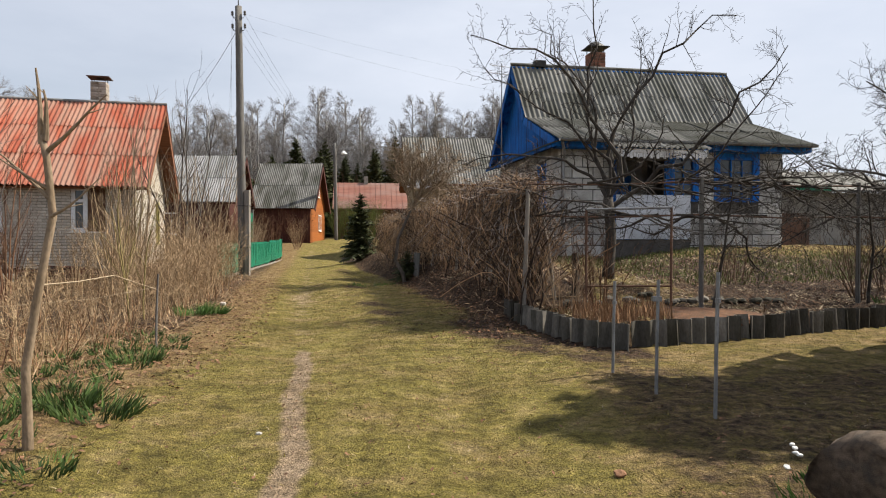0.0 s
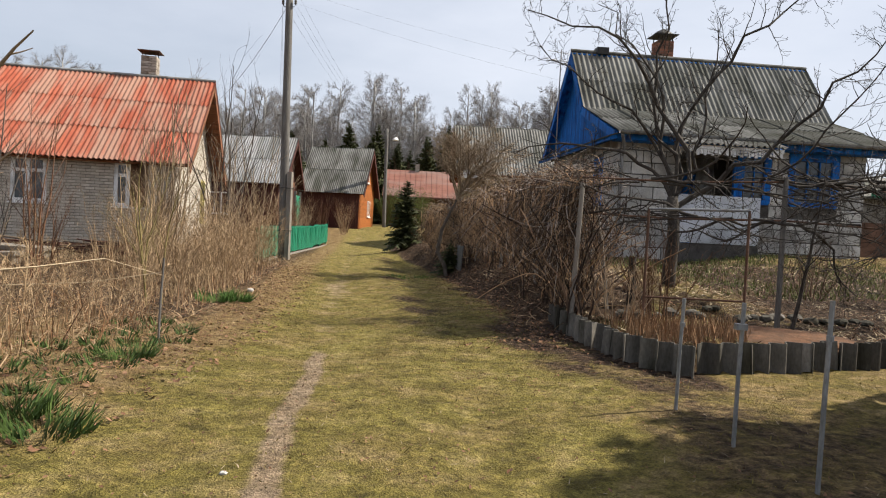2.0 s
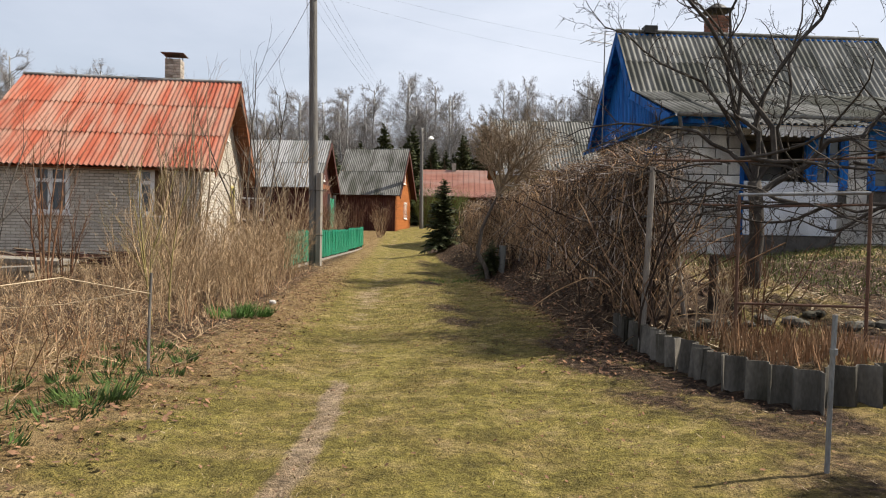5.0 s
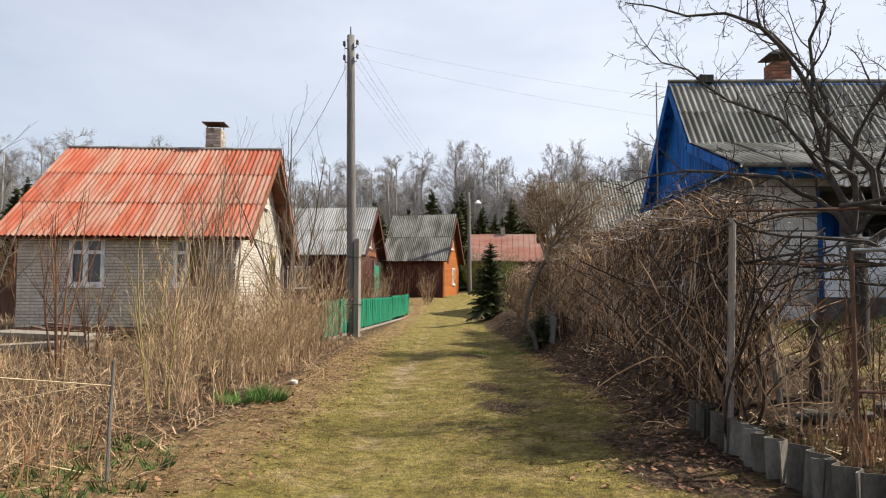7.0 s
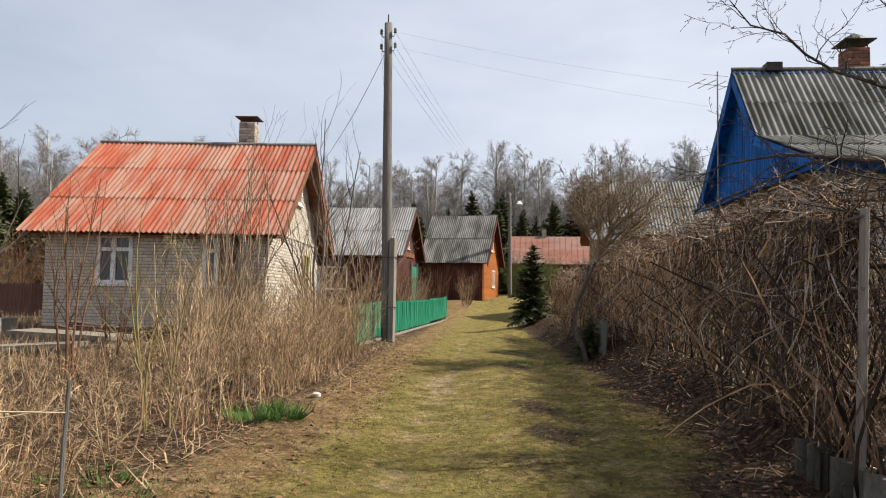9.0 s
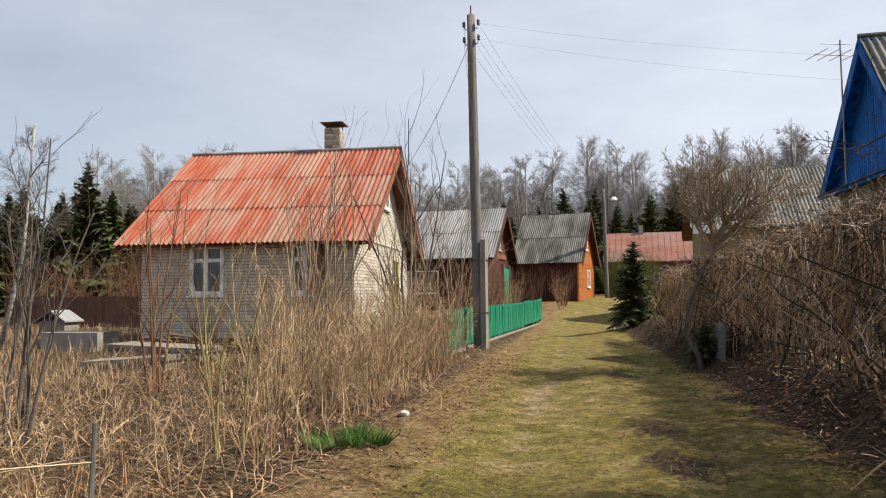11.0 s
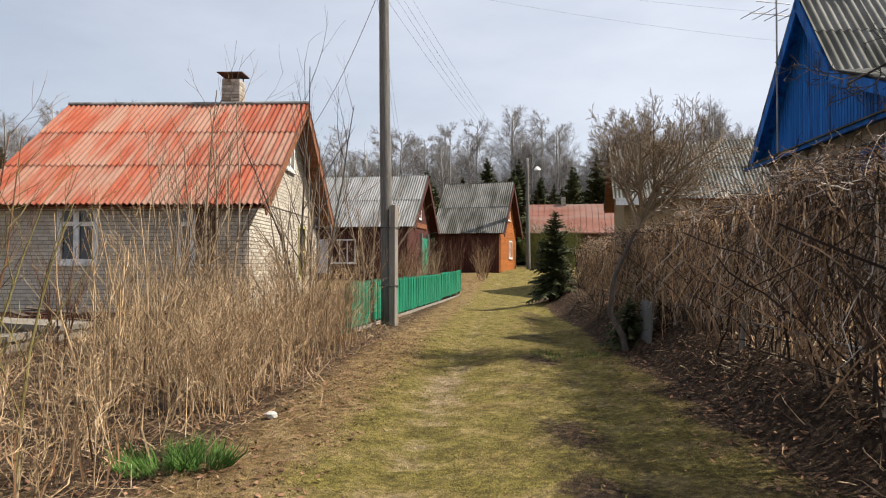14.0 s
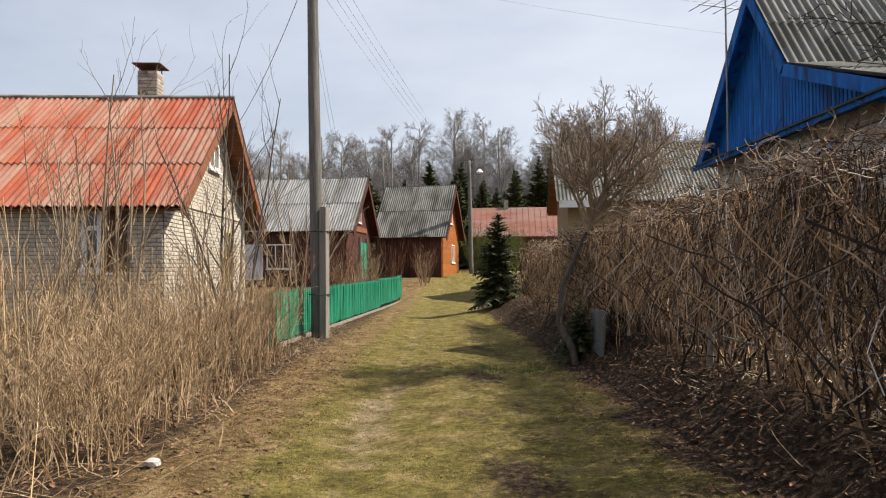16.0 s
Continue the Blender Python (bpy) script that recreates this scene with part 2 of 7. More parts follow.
M_OSIER = mat("red_brown_shrub_twigs", (0.13, 0.06, 0.032), (0.22, 0.12, 0.065), 3.0, 0.9, 0.2, 60, island=0.35)
M_REED = mat("dry_straw_reed", (0.38, 0.25, 0.135), (0.64, 0.465, 0.28), 3.0, 0.85, 0.15, 60, island=0.35)
M_RUSTSTALK = mat("rusty_dead_stalk", (0.24, 0.125, 0.06), (0.38, 0.225, 0.12), 3.0, 0.9, 0.15, 60, island=0.35)
M_STRAW = mat("bleached_straw", (0.40, 0.31, 0.2), (0.54, 0.43, 0.29), 3.0, 0.9, 0.15, 60, island=0.35)
M_GRASS = mat("spring_grass", (0.15, 0.115, 0.026), (0.28, 0.22, 0.055), 2.0, 0.85, 0.0, 30, island=0.35)
M_FRESH = mat("fresh_green_leaves", (0.05, 0.125, 0.02), (0.13, 0.24, 0.05), 3.0, 0.6, 0.0, 30, island=0.35)
M_HERB = mat("dark_green_herb", (0.035, 0.075, 0.016), (0.11, 0.17, 0.04), 3.0, 0.6, 0.0, 30, island=0.45)
M_LEAF = mat("dead_leaf", (0.13, 0.06, 0.03), (0.30, 0.165, 0.095), 3.0, 0.9, 0.0, 30, island=0.5)
M_RUSTSOIL = mat("rust_brown_soil", (0.08, 0.038, 0.018), (0.19, 0.09, 0.044), 7.0, 0.95, 0.8, 40)
M_NEEDLE = mat("spruce_needles", (0.03, 0.04, 0.012), (0.085, 0.092, 0.028), 3.0, 0.8, 0.0, 30, island=0.4)
M_BUSHGRN = mat("yellow_green_bush", (0.10, 0.13, 0.03), (0.17, 0.2, 0.05), 3.0, 0.8, 0.0, 30, island=0.35)
M_STONE = mat("pale_stone", (0.5, 0.48, 0.45), (0.66, 0.63, 0.6), 10.0, 0.85, 0.3, 60)
M_LOG = mat("weathered_log", (0.08, 0.055, 0.038), (0.17, 0.125, 0.09), 7.0, 0.95, 0.6, 50, (1, 5, 5), dirt=(0.07, 0.06, 0.05))
M_BROWNFENCE = mat("brown_fence_board", (0.13, 0.06, 0.042), (0.2, 0.1, 0.07), 3.0, 0.85, 0.25, 50, (5, 5, 0.7), spread=0.18)


def ground_material():
    """Lane, verge and garden soil: three masks (worn soil, dry straw, dark earth with painted shade) lie on the mesh.
    """
    m = bpy.data.materials.new("lane_and_garden_ground")
    m.use_nodes = True
    n, l = m.node_tree.nodes, m.node_tree.links
    p = n["Principled BSDF"]
    co = n.new("ShaderNodeTexCoord")
    at = n.new("ShaderNodeVertexColor")
    at.layer_name = "wear_and_shade"
    sp = n.new("ShaderNodeSeparateColor")
    l.new(at.outputs["Color"], sp.inputs["Color"])

    def noise_tex(scale, detail=6.0, rough=0.6):
        q = n.new("ShaderNodeTexNoise")
        q.inputs["Scale"].default_value, q.inputs["Detail"].default_value, q.inputs["Roughness"].default_value = scale, detail, rough
        l.new(co.outputs["Object"], q.inputs["Vector"])
        return q.outputs["Fac"]

    def ramp(fac, stops):
        r = n.new("ShaderNodeValToRGB")
        e = r.color_ramp.elements
        e[0].position, e[0].color = stops[0][0], (*stops[0][1], 1)
        e[1].position, e[1].color = stops[-1][0], (*stops[-1][1], 1)
        for pos, c in stops[1:-1]:
            q = e.new(pos)
            q.color = (*c, 1)
        l.new(fac, r.inputs["Fac"])
        return r.outputs["Color"]

    def mix(fac, a, b):
        q = n.new("ShaderNodeMix")
        q.data_type = "RGBA"
        l.new(fac, q.inputs[0])
        l.new(a, q.inputs[6])
        l.new(b, q.inputs[7])
        return q.outputs[2]

    def masked(mask, tex, width=0.35):
        """The mask with a ragged edge."""
        a = n.new("ShaderNodeMath")
        a.operation = "ADD"
        l.new(mask, a.inputs[0])
        l.new(tex, a.inputs[1])
        r = n.new("ShaderNodeMapRange")
        r.interpolation_type = "SMOOTHSTEP"
        r.inputs[1].default_value, r.inputs[2].default_value = 0.98 - width / 2, 0.98 + width / 2
        l.new(a.outputs[0], r.inputs[0])
        return r.outputs[0]

    big, mid, fine, tiny = noise_tex(0.55), noise_tex(3.2), noise_tex(17.0), noise_tex(75.0, 3.0)
    grass = ramp(mid, [(0.28, (0.125, 0.10, 0.03)), (0.48, (0.25, 0.205, 0.052)), (0.72, (0.38, 0.315, 0.105))])
    straw = ramp(mid, [(0.28, (0.14, 0.08, 0.034)), (0.5, (0.28, 0.185, 0.082)), (0.75, (0.44, 0.32, 0.16))])
    soil = ramp(mid, [(0.3, (0.30, 0.21, 0.128)), (0.7, (0.47, 0.355, 0.24))])
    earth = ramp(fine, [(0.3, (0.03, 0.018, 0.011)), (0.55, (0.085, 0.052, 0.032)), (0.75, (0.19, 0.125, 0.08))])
    patch = n.new("ShaderNodeMapRange")
    patch.inputs[1].default_value, patch.inputs[2].default_value, patch.inputs[4].default_value = 0.46, 0.66, 0.75
    l.new(noise_tex(1.6, 9.0, 0.72), patch.inputs[0])
    grass = mix(patch.outputs[0], grass, straw)
    c = mix(masked(sp.outputs["Green"], mid, 0.5), grass, straw)
    c = mix(masked(sp.outputs["Red"], mid, 0.5), c, soil)
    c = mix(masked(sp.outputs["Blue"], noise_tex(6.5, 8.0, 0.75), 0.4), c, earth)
    tone = n.new("ShaderNodeMath")
    tone.operation = "MULTIPLY_ADD"
    l.new(fine, tone.inputs[0])
    tone.inputs[1].default_value, tone.inputs[2].default_value = 2.3, -0.2
    t2 = n.new("ShaderNodeMath")
    t2.operation = "MULTIPLY_ADD"
    l.new(tiny, t2.inputs[0])
    t2.inputs[1].default_value, t2.inputs[2].default_value = 2.2, -0.1
    t3 = n.new("ShaderNodeMath")
    t3.operation = "MULTIPLY"
    l.new(tone.outputs[0], t3.inputs[0])
    l.new(t2.outputs[0], t3.inputs[1])
    hs = n.new("ShaderNodeHueSaturation")
    t4 = n.new("ShaderNodeMath")
    t4.operation = "MULTIPLY"
    t4.inputs[1].default_value = TONE
    clod = n.new("ShaderNodeMapRange")
    clod.inputs[1].default_value, clod.inputs[2].default_value, clod.inputs[3].default_value, clod.inputs[4].default_value = 0.35, 0.65, 0.82, 1.16
    l.new(noise_tex(6.0, 5.0, 0.65), clod.inputs[0])
    t5 = n.new("ShaderNodeMath")
    t5.operation = "MULTIPLY"
    l.new(t3.outputs[0], t5.inputs[0])
    l.new(clod.outputs[0], t5.inputs[1])
    l.new(t5.outputs[0], t4.inputs[0])
    l.new(t4.outputs[0], hs.inputs["Value"])
    l.new(c, hs.inputs["Color"])
    l.new(hs.outputs["Color"], p.inputs["Base Color"])
    p.inputs["Roughness"].default_value = 0.95
    p.inputs["Specular IOR Level"].default_value = 0.15
    bp = n.new("ShaderNodeBump")
    bp.inputs["Strength"].default_value, bp.inputs["Distance"].default_value = 1.0, 0.05
    ad = n.new("ShaderNodeMath")
    ad.operation = "ADD"
    l.new(fine, ad.inputs[0])
    l.new(tiny, ad.inputs[1])
    l.new(ad.outputs[0], bp.inputs["Height"])
    l.new(bp.outputs["Normal"], p.inputs["Normal"])
    return m


M_GROUND = ground_material()


# ---- mesh helpers ----
class Geo:
    """Vertices and faces of one mesh."""

    def __init__(self):
        self.v, self.f = [], []

    def box(self, x0, x1, y0, y1, z0, z1, m=None):
        b = len(self.v)
        pts = [(x, y, z) for z in (z0, z1) for y in (y0, y1) for x in (x0, x1)]
        self.v += [tuple(m @ Vector(q)) for q in pts] if m else pts
        self.f += [(b, b + 2, b + 3, b + 1), (b + 4, b + 5, b + 7, b + 6), (b, b + 1, b + 5, b + 4), (b + 2, b + 6, b + 7, b + 3), (b, b + 4, b + 6, b + 2), (b + 1, b + 3, b + 7, b + 5)]
        return self

    def prism(self, profile, axis_from, axis_to):
        """A polygon of (y, z), drawn out along x."""
        b, k = len(self.v), len(profile)
        self.v += [(axis_from, y, z) for y, z in profile] + [(axis_to, y, z) for y, z in profile]
        self.f += [tuple(b + i for i in range(k)), tuple(b + k + i for i in reversed(range(k)))]
        self.f += [(b + i, b + k + i, b + k + (i + 1) % k, b + (i + 1) % k) for i in range(k)]
        return self

    def tube(self, pts, radii, sides=5, cap=True):
        b, k = len(self.v), len(pts)
        pts = [Vector(q) for q in pts]
        for i, q in enumerate(pts):
            d = (pts[min(i + 1, k - 1)] - pts[max(i - 1, 0)]).normalized()
            a = d.cross(Vector((0, 0, 1)) if abs(d.z) < 0.9 else Vector((1, 0, 0))).normalized()
            c = d.cross(a)
            for s in range(sides):
                an = 2 * math.pi * s / sides
                self.v.append(tuple(q + (a * math.cos(an) + c * math.sin(an)) * radii[i]))
        for i in range(k - 1):
            for s in range(sides):
                t = (s + 1) % sides
                self.f.append((b + i * sides + s, b + i * sides + t, b + (i + 1) * sides + t, b + (i + 1) * sides + s))
        if cap:
            self.f.append(tuple(b + s for s in reversed(range(sides))))
            self.f.append(tuple(b + (k - 1) * sides + s for s in range(sides)))
        return self

    def lathe(self, profile, sides=10, x=0.0, y=0.0):
        """Rings of (radius, z) about a vertical axis."""
        b, k = len(self.v), len(profile)
        for r, z in profile:
            self.v += [(x + r * math.cos(2 * math.pi * s / sides), y + r * math.sin(2 * math.pi * s / sides), z) for s in range(sides)]
        for i in range(k - 1):
            for s in range(sides):
                t = (s + 1) % sides
                self.f.append((b + i * sides + s, b + i * sides + t, b + (i + 1) * sides + t, b + (i + 1) * sides + s))
        self.f.append(tuple(b + s for s in reversed(range(sides))))
        self.f.append(tuple(b + (k - 1) * sides + s for s in range(sides)))
        return self

    def mesh(self, name, material, smooth=False):
        me = bpy.data.meshes.new(name)
        me.from_pydata(self.v, [], self.f)
        me.materials.append(material)
        if smooth:
            me.polygons.foreach_set("use_smooth", [True] * len(me.polygons))
        me.update()
        return me


def part(name, geo, material, parent, label="", smooth=False, m=None):
    ob = new(name, geo if isinstance(geo, bpy.types.Mesh) else geo.mesh(name, material, smooth))
    ob.parent = parent
    if m is not None:
        ob.matrix_basis = m
    return tagged(ob, label)


def thing(name, x, y, z, ang, label, category, group="", kind=""):
    """An empty at the base of a thing, turned by ang degrees."""
    ob = new(name)
    ob.empty_display_size = 0.3
    ob.matrix_basis = pose(x, y, z, 0, 0, ang)
    return tagged(ob, label, category, group, kind)


def single(name, geo, material, label, category, group="", kind="", smooth=False, m=None):
    ob = new(name, geo.mesh(name, material, smooth))
    if m is not None:
        ob.matrix_basis = m
    return tagged(ob, label, category, group, kind)


def smooth01(a, b, x):
    t = np.clip((x - a) / (b - a), 0, 1)
    return t * t * (3 - 2 * t)


# ---- the lie of the land ----
GARDEN = [(-16, 62), (-9.0, 44), (-5.2, 29.5), (-3.0, 23.0), (-2.0, 19.6), (-1.35, 17.5), (-0.55, 14.3), (0.05, 12.3), (0.65, 10.3), (0.9, 9.3), (1.12, 8.4), (1.4, 7.5), (1.75, 7.12), (2.3, 7.2), (3.0, 7.6), (3.8, 8.05), (4.8, 8.7), (5.8, 9.3), (8.0, 10.6), (14, 14), (60, 40)]


def garden_depth(x, y):
    """Metres inside the garden's edge (negative: outside)."""
    x, y = np.asarray(x, float), np.asarray(y, float)
    best = np.full(x.shape, 1e9)
    for (ax, ay), (bx, by) in zip(GARDEN, GARDEN[1:]):
        dx, dy = bx - ax, by - ay
        t = np.clip(((x - ax) * dx + (y - ay) * dy) / (dx * dx + dy * dy), 0, 1)
        best = np.minimum(best, np.hypot(x - ax - t * dx, y - ay - t * dy))
    poly = GARDEN + [(60, 400), (-120, 400)]
    inside = np.zeros(x.shape, bool)
    for (ax, ay), (bx, by) in zip(poly, poly[1:] + poly[:1]):
        if ay == by:
            continue
        cross = (ay > y) != (by > y)
        inside ^= cross & (x < (bx - ax) * (y - ay) / (by - ay) + ax)
    return np.where(inside, best, -best)


def lane_mid(y):
    return np.interp(y, [-10, -1, 4, 8, 12, 16, 20, 28, 37, 50, 60], [0.3, 0.2, -0.35, -0.95, -1.9, -3.0, -3.9, -5.9, -8.2, -11.2, -14])


def height(x, y):
    x, y = np.asarray(x, float), np.asarray(y, float)
    d = garden_depth(x, y)
    h = 0.9 * smooth01(33, 54, y) + 0.6 * smooth01(54, 110, y)
    soft = smooth01(9.2, 10.6, y) * (x < 3)                   # a bank under the hedge, a step at the edging
    h = h + (0.22 * smooth01(0.12, 0.3, d) * (1 - soft) + soft * 0.46 * smooth01(-0.15, 0.65, d)) * (1 - 0.5 * smooth01(24, 40, y))
    h = h + 0.8 * smooth01(0.8, 9.5, d) * (1 - smooth01(30, 60, y))
    off = x - lane_mid(y)
    lane = smooth01(-12, -4, y) * (1 - smooth01(45, 60, y))
    for rut in (-0.95, 0.75):
        h = h - 0.035 * np.exp(-((off - rut) / 0.28) ** 2) * lane
    h = h + 0.05 * smooth01(1.2, 2.2, np.abs(off)) * lane
    h = h - 0.05 * smooth01(2.5, 7, -off)
    h = h - 0.11 * smooth01(5, 8, y) * (1 - smooth01(15.5, 19.5, y)) * smooth01(-0.9, 0.8, -off)      # the verge lies lower than the lane's crown
    h = h + 0.3 * np.exp(-(((x + 4.9) / 1.1) ** 2 + ((y - 29.0) / 1.6) ** 2))
    return h


def ground_z(x, y):
    return float(height(np.array([x]), np.array([y]))[0])


def growing(start, stop, step, ratio):
    out, v = [], start
    while v < stop:
        out.append(v)
        v += step
        step *= ratio
    return out + [stop]


gx = [-q for q in reversed(growing(11.0, 900, 0.3, 1.22))] + list(np.arange(-10.88, -2.15, 0.12)) + list(np.arange(-2.12, 0.2, 0.04)) + list(np.arange(0.24, 9.0, 0.12)) + growing(9.1, 900, 0.3, 1.22)
gy = [-q for q in reversed(growing(3.0, 900, 0.3, 1.25))] + list(np.arange(-2.9, 30.0, 0.12)) + growing(30.1, 1200, 0.25, 1.1)
GX, GY = np.meshgrid(np.array(gx), np.array(gy))
rng = np.random.default_rng(4)
GZ = height(GX, GY)
near = (np.abs(GX) < 12) & (GY > -4) & (GY < 32)
jit = rng.normal(0, 1, GZ.shape)
GZ = GZ + np.where(near, jit * np.where((GX > -2.15) & (GX < 0.22), 0.003, 0.007) * (1 + 1.5 * (garden_depth(GX, GY) > 0)), 0)
nx, ny = len(gx), len(gy)
idx = np.arange(nx * ny).reshape(ny, nx)
quads = np.stack([idx[:-1, :-1], idx[:-1, 1:], idx[1:, 1:], idx[1:, :-1]], -1).reshape(-1, 4)
me = bpy.data.meshes.new("ground")
me.from_pydata(np.stack([GX, GY, GZ], -1).reshape(-1, 3).tolist(), [], quads.tolist())
me.polygons.foreach_set("use_smooth", [True] * len(me.polygons))
off = GX - lane_mid(GY)
gd = garden_depth(GX, GY)
wavy = lambda x, y, f, seed: np.clip(0.5 + 0.5 * (np.sin(x * f + seed + np.sin(y * f * 0.7)) * np.cos(y * f * 0.83 + 2 * seed) + 0.6 * np.sin((x + y) * f * 2.1 + seed)), 0, 1)
trail = GX - np.interp(GY, [-2, 2.75, 7.5, 8.3], [-0.2, -0.5, -1.65, -1.87]) - 0.025 * np.sin(GY * 2.3) - 0.015 * np.sin(GY * 6.1)
strip = np.exp(-((trail / 0.105) ** 4)) * (1 - smooth01(7.4, 8.2, GY))
red = 0.8 * strip + 0.34 * np.exp(-((off + 0.95) / 0.3) ** 2) * smooth01(7.5, 10, GY) + 0.2 * np.exp(-((off - 0.75) / 0.35) ** 2)
red = red + 0.07 * np.exp(-(((trail + 0.3) / 0.12) ** 2)) * (1 - smooth01(6.5, 8.0, GY))
red = red + 0.25 * np.exp(-(((GX + 3.2) / 1.2) ** 2 + ((GY - 15.5) / 1.5) ** 2))
green = 0.15 + 0.75 * smooth01(1.3, 2.3, -off) + 0.3 * smooth01(0.9, 1.8, off) * smooth01(7.5, 12, GY)
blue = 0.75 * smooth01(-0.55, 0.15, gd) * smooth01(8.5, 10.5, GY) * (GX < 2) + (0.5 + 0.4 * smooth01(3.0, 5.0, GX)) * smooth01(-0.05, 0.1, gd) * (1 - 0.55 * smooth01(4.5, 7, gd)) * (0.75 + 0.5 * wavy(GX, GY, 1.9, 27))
blue = np.clip(blue, 0, 0.9) * (GY < 40)
blue = blue + 0.62 * smooth01(1.9, 2.9, -off) * (GY < 40) * smooth01(5, 10, GY)
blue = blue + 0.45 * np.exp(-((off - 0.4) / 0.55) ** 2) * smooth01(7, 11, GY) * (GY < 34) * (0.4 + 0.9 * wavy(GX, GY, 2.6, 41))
blue = blue + 0.42 * np.exp(-((trail + 0.3) / 0.14) ** 2) * (1 - smooth01(6.5, 8.0, GY)) * wavy(GX, GY, 2.1, 5)
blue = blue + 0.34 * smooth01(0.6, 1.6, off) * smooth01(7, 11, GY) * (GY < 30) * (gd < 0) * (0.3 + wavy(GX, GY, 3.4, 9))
# litter and twig shadows along the edging, painted together as dark earth
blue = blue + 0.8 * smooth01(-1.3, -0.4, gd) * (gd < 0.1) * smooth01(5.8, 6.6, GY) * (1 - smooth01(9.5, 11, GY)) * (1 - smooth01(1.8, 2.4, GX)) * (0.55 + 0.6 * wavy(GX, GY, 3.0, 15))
# litter and painted shade by the log, dark splotches along the lane's middle
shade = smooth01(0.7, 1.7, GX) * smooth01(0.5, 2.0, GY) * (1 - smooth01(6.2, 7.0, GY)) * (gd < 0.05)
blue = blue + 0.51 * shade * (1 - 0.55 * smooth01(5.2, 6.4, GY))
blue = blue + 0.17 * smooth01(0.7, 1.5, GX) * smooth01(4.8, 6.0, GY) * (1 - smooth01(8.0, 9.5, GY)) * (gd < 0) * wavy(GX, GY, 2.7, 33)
green = green + 0.3 * smooth01(0.6, 1.6, GX) * (GY < 9) * (GY > -1)
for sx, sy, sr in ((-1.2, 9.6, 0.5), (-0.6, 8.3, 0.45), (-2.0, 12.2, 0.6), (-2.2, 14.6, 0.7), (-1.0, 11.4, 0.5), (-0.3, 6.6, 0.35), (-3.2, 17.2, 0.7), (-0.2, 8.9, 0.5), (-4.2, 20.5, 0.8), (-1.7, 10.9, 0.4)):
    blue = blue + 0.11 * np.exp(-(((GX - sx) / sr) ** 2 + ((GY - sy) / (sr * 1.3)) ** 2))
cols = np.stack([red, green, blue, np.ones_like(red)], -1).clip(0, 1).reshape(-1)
la = me.color_attributes.new("wear_and_shade", "FLOAT_COLOR", "POINT")
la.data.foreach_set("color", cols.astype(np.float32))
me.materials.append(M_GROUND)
ground = tagged(new("ground", me), "grassy village lane with worn wheel ruts, dry verge and dark garden soil", "ground", kind="structure")


# ---- building helpers ----
def wall_backing(L, H, thick, holes):
    """A wall along x from 0 to L, outer face at y = 0, with openings (x0, x1, z0, z1), as one shell."""
    g = Geo()
    xs = sorted({0, L, *(h[0] for h in holes), *(h[1] for h in holes)})
    zs = sorted({0, H, *(h[2] for h in holes), *(h[3] for h in holes)})
    nx, nz = len(xs), len(zs)
    solid = lambda i, k: 0 <= i < nx - 1 and 0 <= k < nz - 1 and not any(h[0] < (xs[i] + xs[i + 1]) / 2 < h[1] and h[2] < (zs[k] + zs[k + 1]) / 2 < h[3] for h in holes)
    g.v = [(x, y, z) for y in (0, thick) for z in zs for x in xs]
    at = lambda i, k, b: b * nx * nz + k * nx + i
    for i in range(nx - 1):
        for k in range(nz - 1):
            if not solid(i, k):
                continue
            g.f += [(at(i, k, 0), at(i + 1, k, 0), at(i + 1, k + 1, 0), at(i, k + 1, 0)), (at(i, k, 1), at(i, k + 1, 1), at(i + 1, k + 1, 1), at(i + 1, k, 1))]
            for di, dk, a, b in ((-1, 0, (i, k), (i, k + 1)), (1, 0, (i + 1, k + 1), (i + 1, k)), (0, -1, (i + 1, k), (i, k)), (0, 1, (i, k + 1), (i + 1, k + 1))):
                if not solid(i + di, k + dk):
                    g.f.append((at(*a, 0), at(*b, 0), at(*b, 1), at(*a, 1)))
    return g


def piece_mesh(cache, name, w, d, h, material, chamfer=0.006):
    """A brick with softened outer edges; alike sizes share one mesh."""
    key = (name, round(w, 2), round(h, 3))
    if key not in cache:
        g, c = Geo(), chamfer
        o = [(0, 0), (w, 0), (w, h), (0, h)]
        i = [(c, c), (w - c, c), (w - c, h - c), (c, h - c)]
        g.v = [(x, 0.004, z) for x, z in o] + [(x, -d + c, z) for x, z in o] + [(x, -d, z) for x, z in i]
        for k in range(4):
            j = (k + 1) % 4
            g.f += [(k, j, 4 + j, 4 + k), (4 + k, 4 + j, 8 + j, 8 + k)]
        g.f.append((8, 9, 10, 11))
        cache[key] = g.mesh(name, material)
    return cache[key]


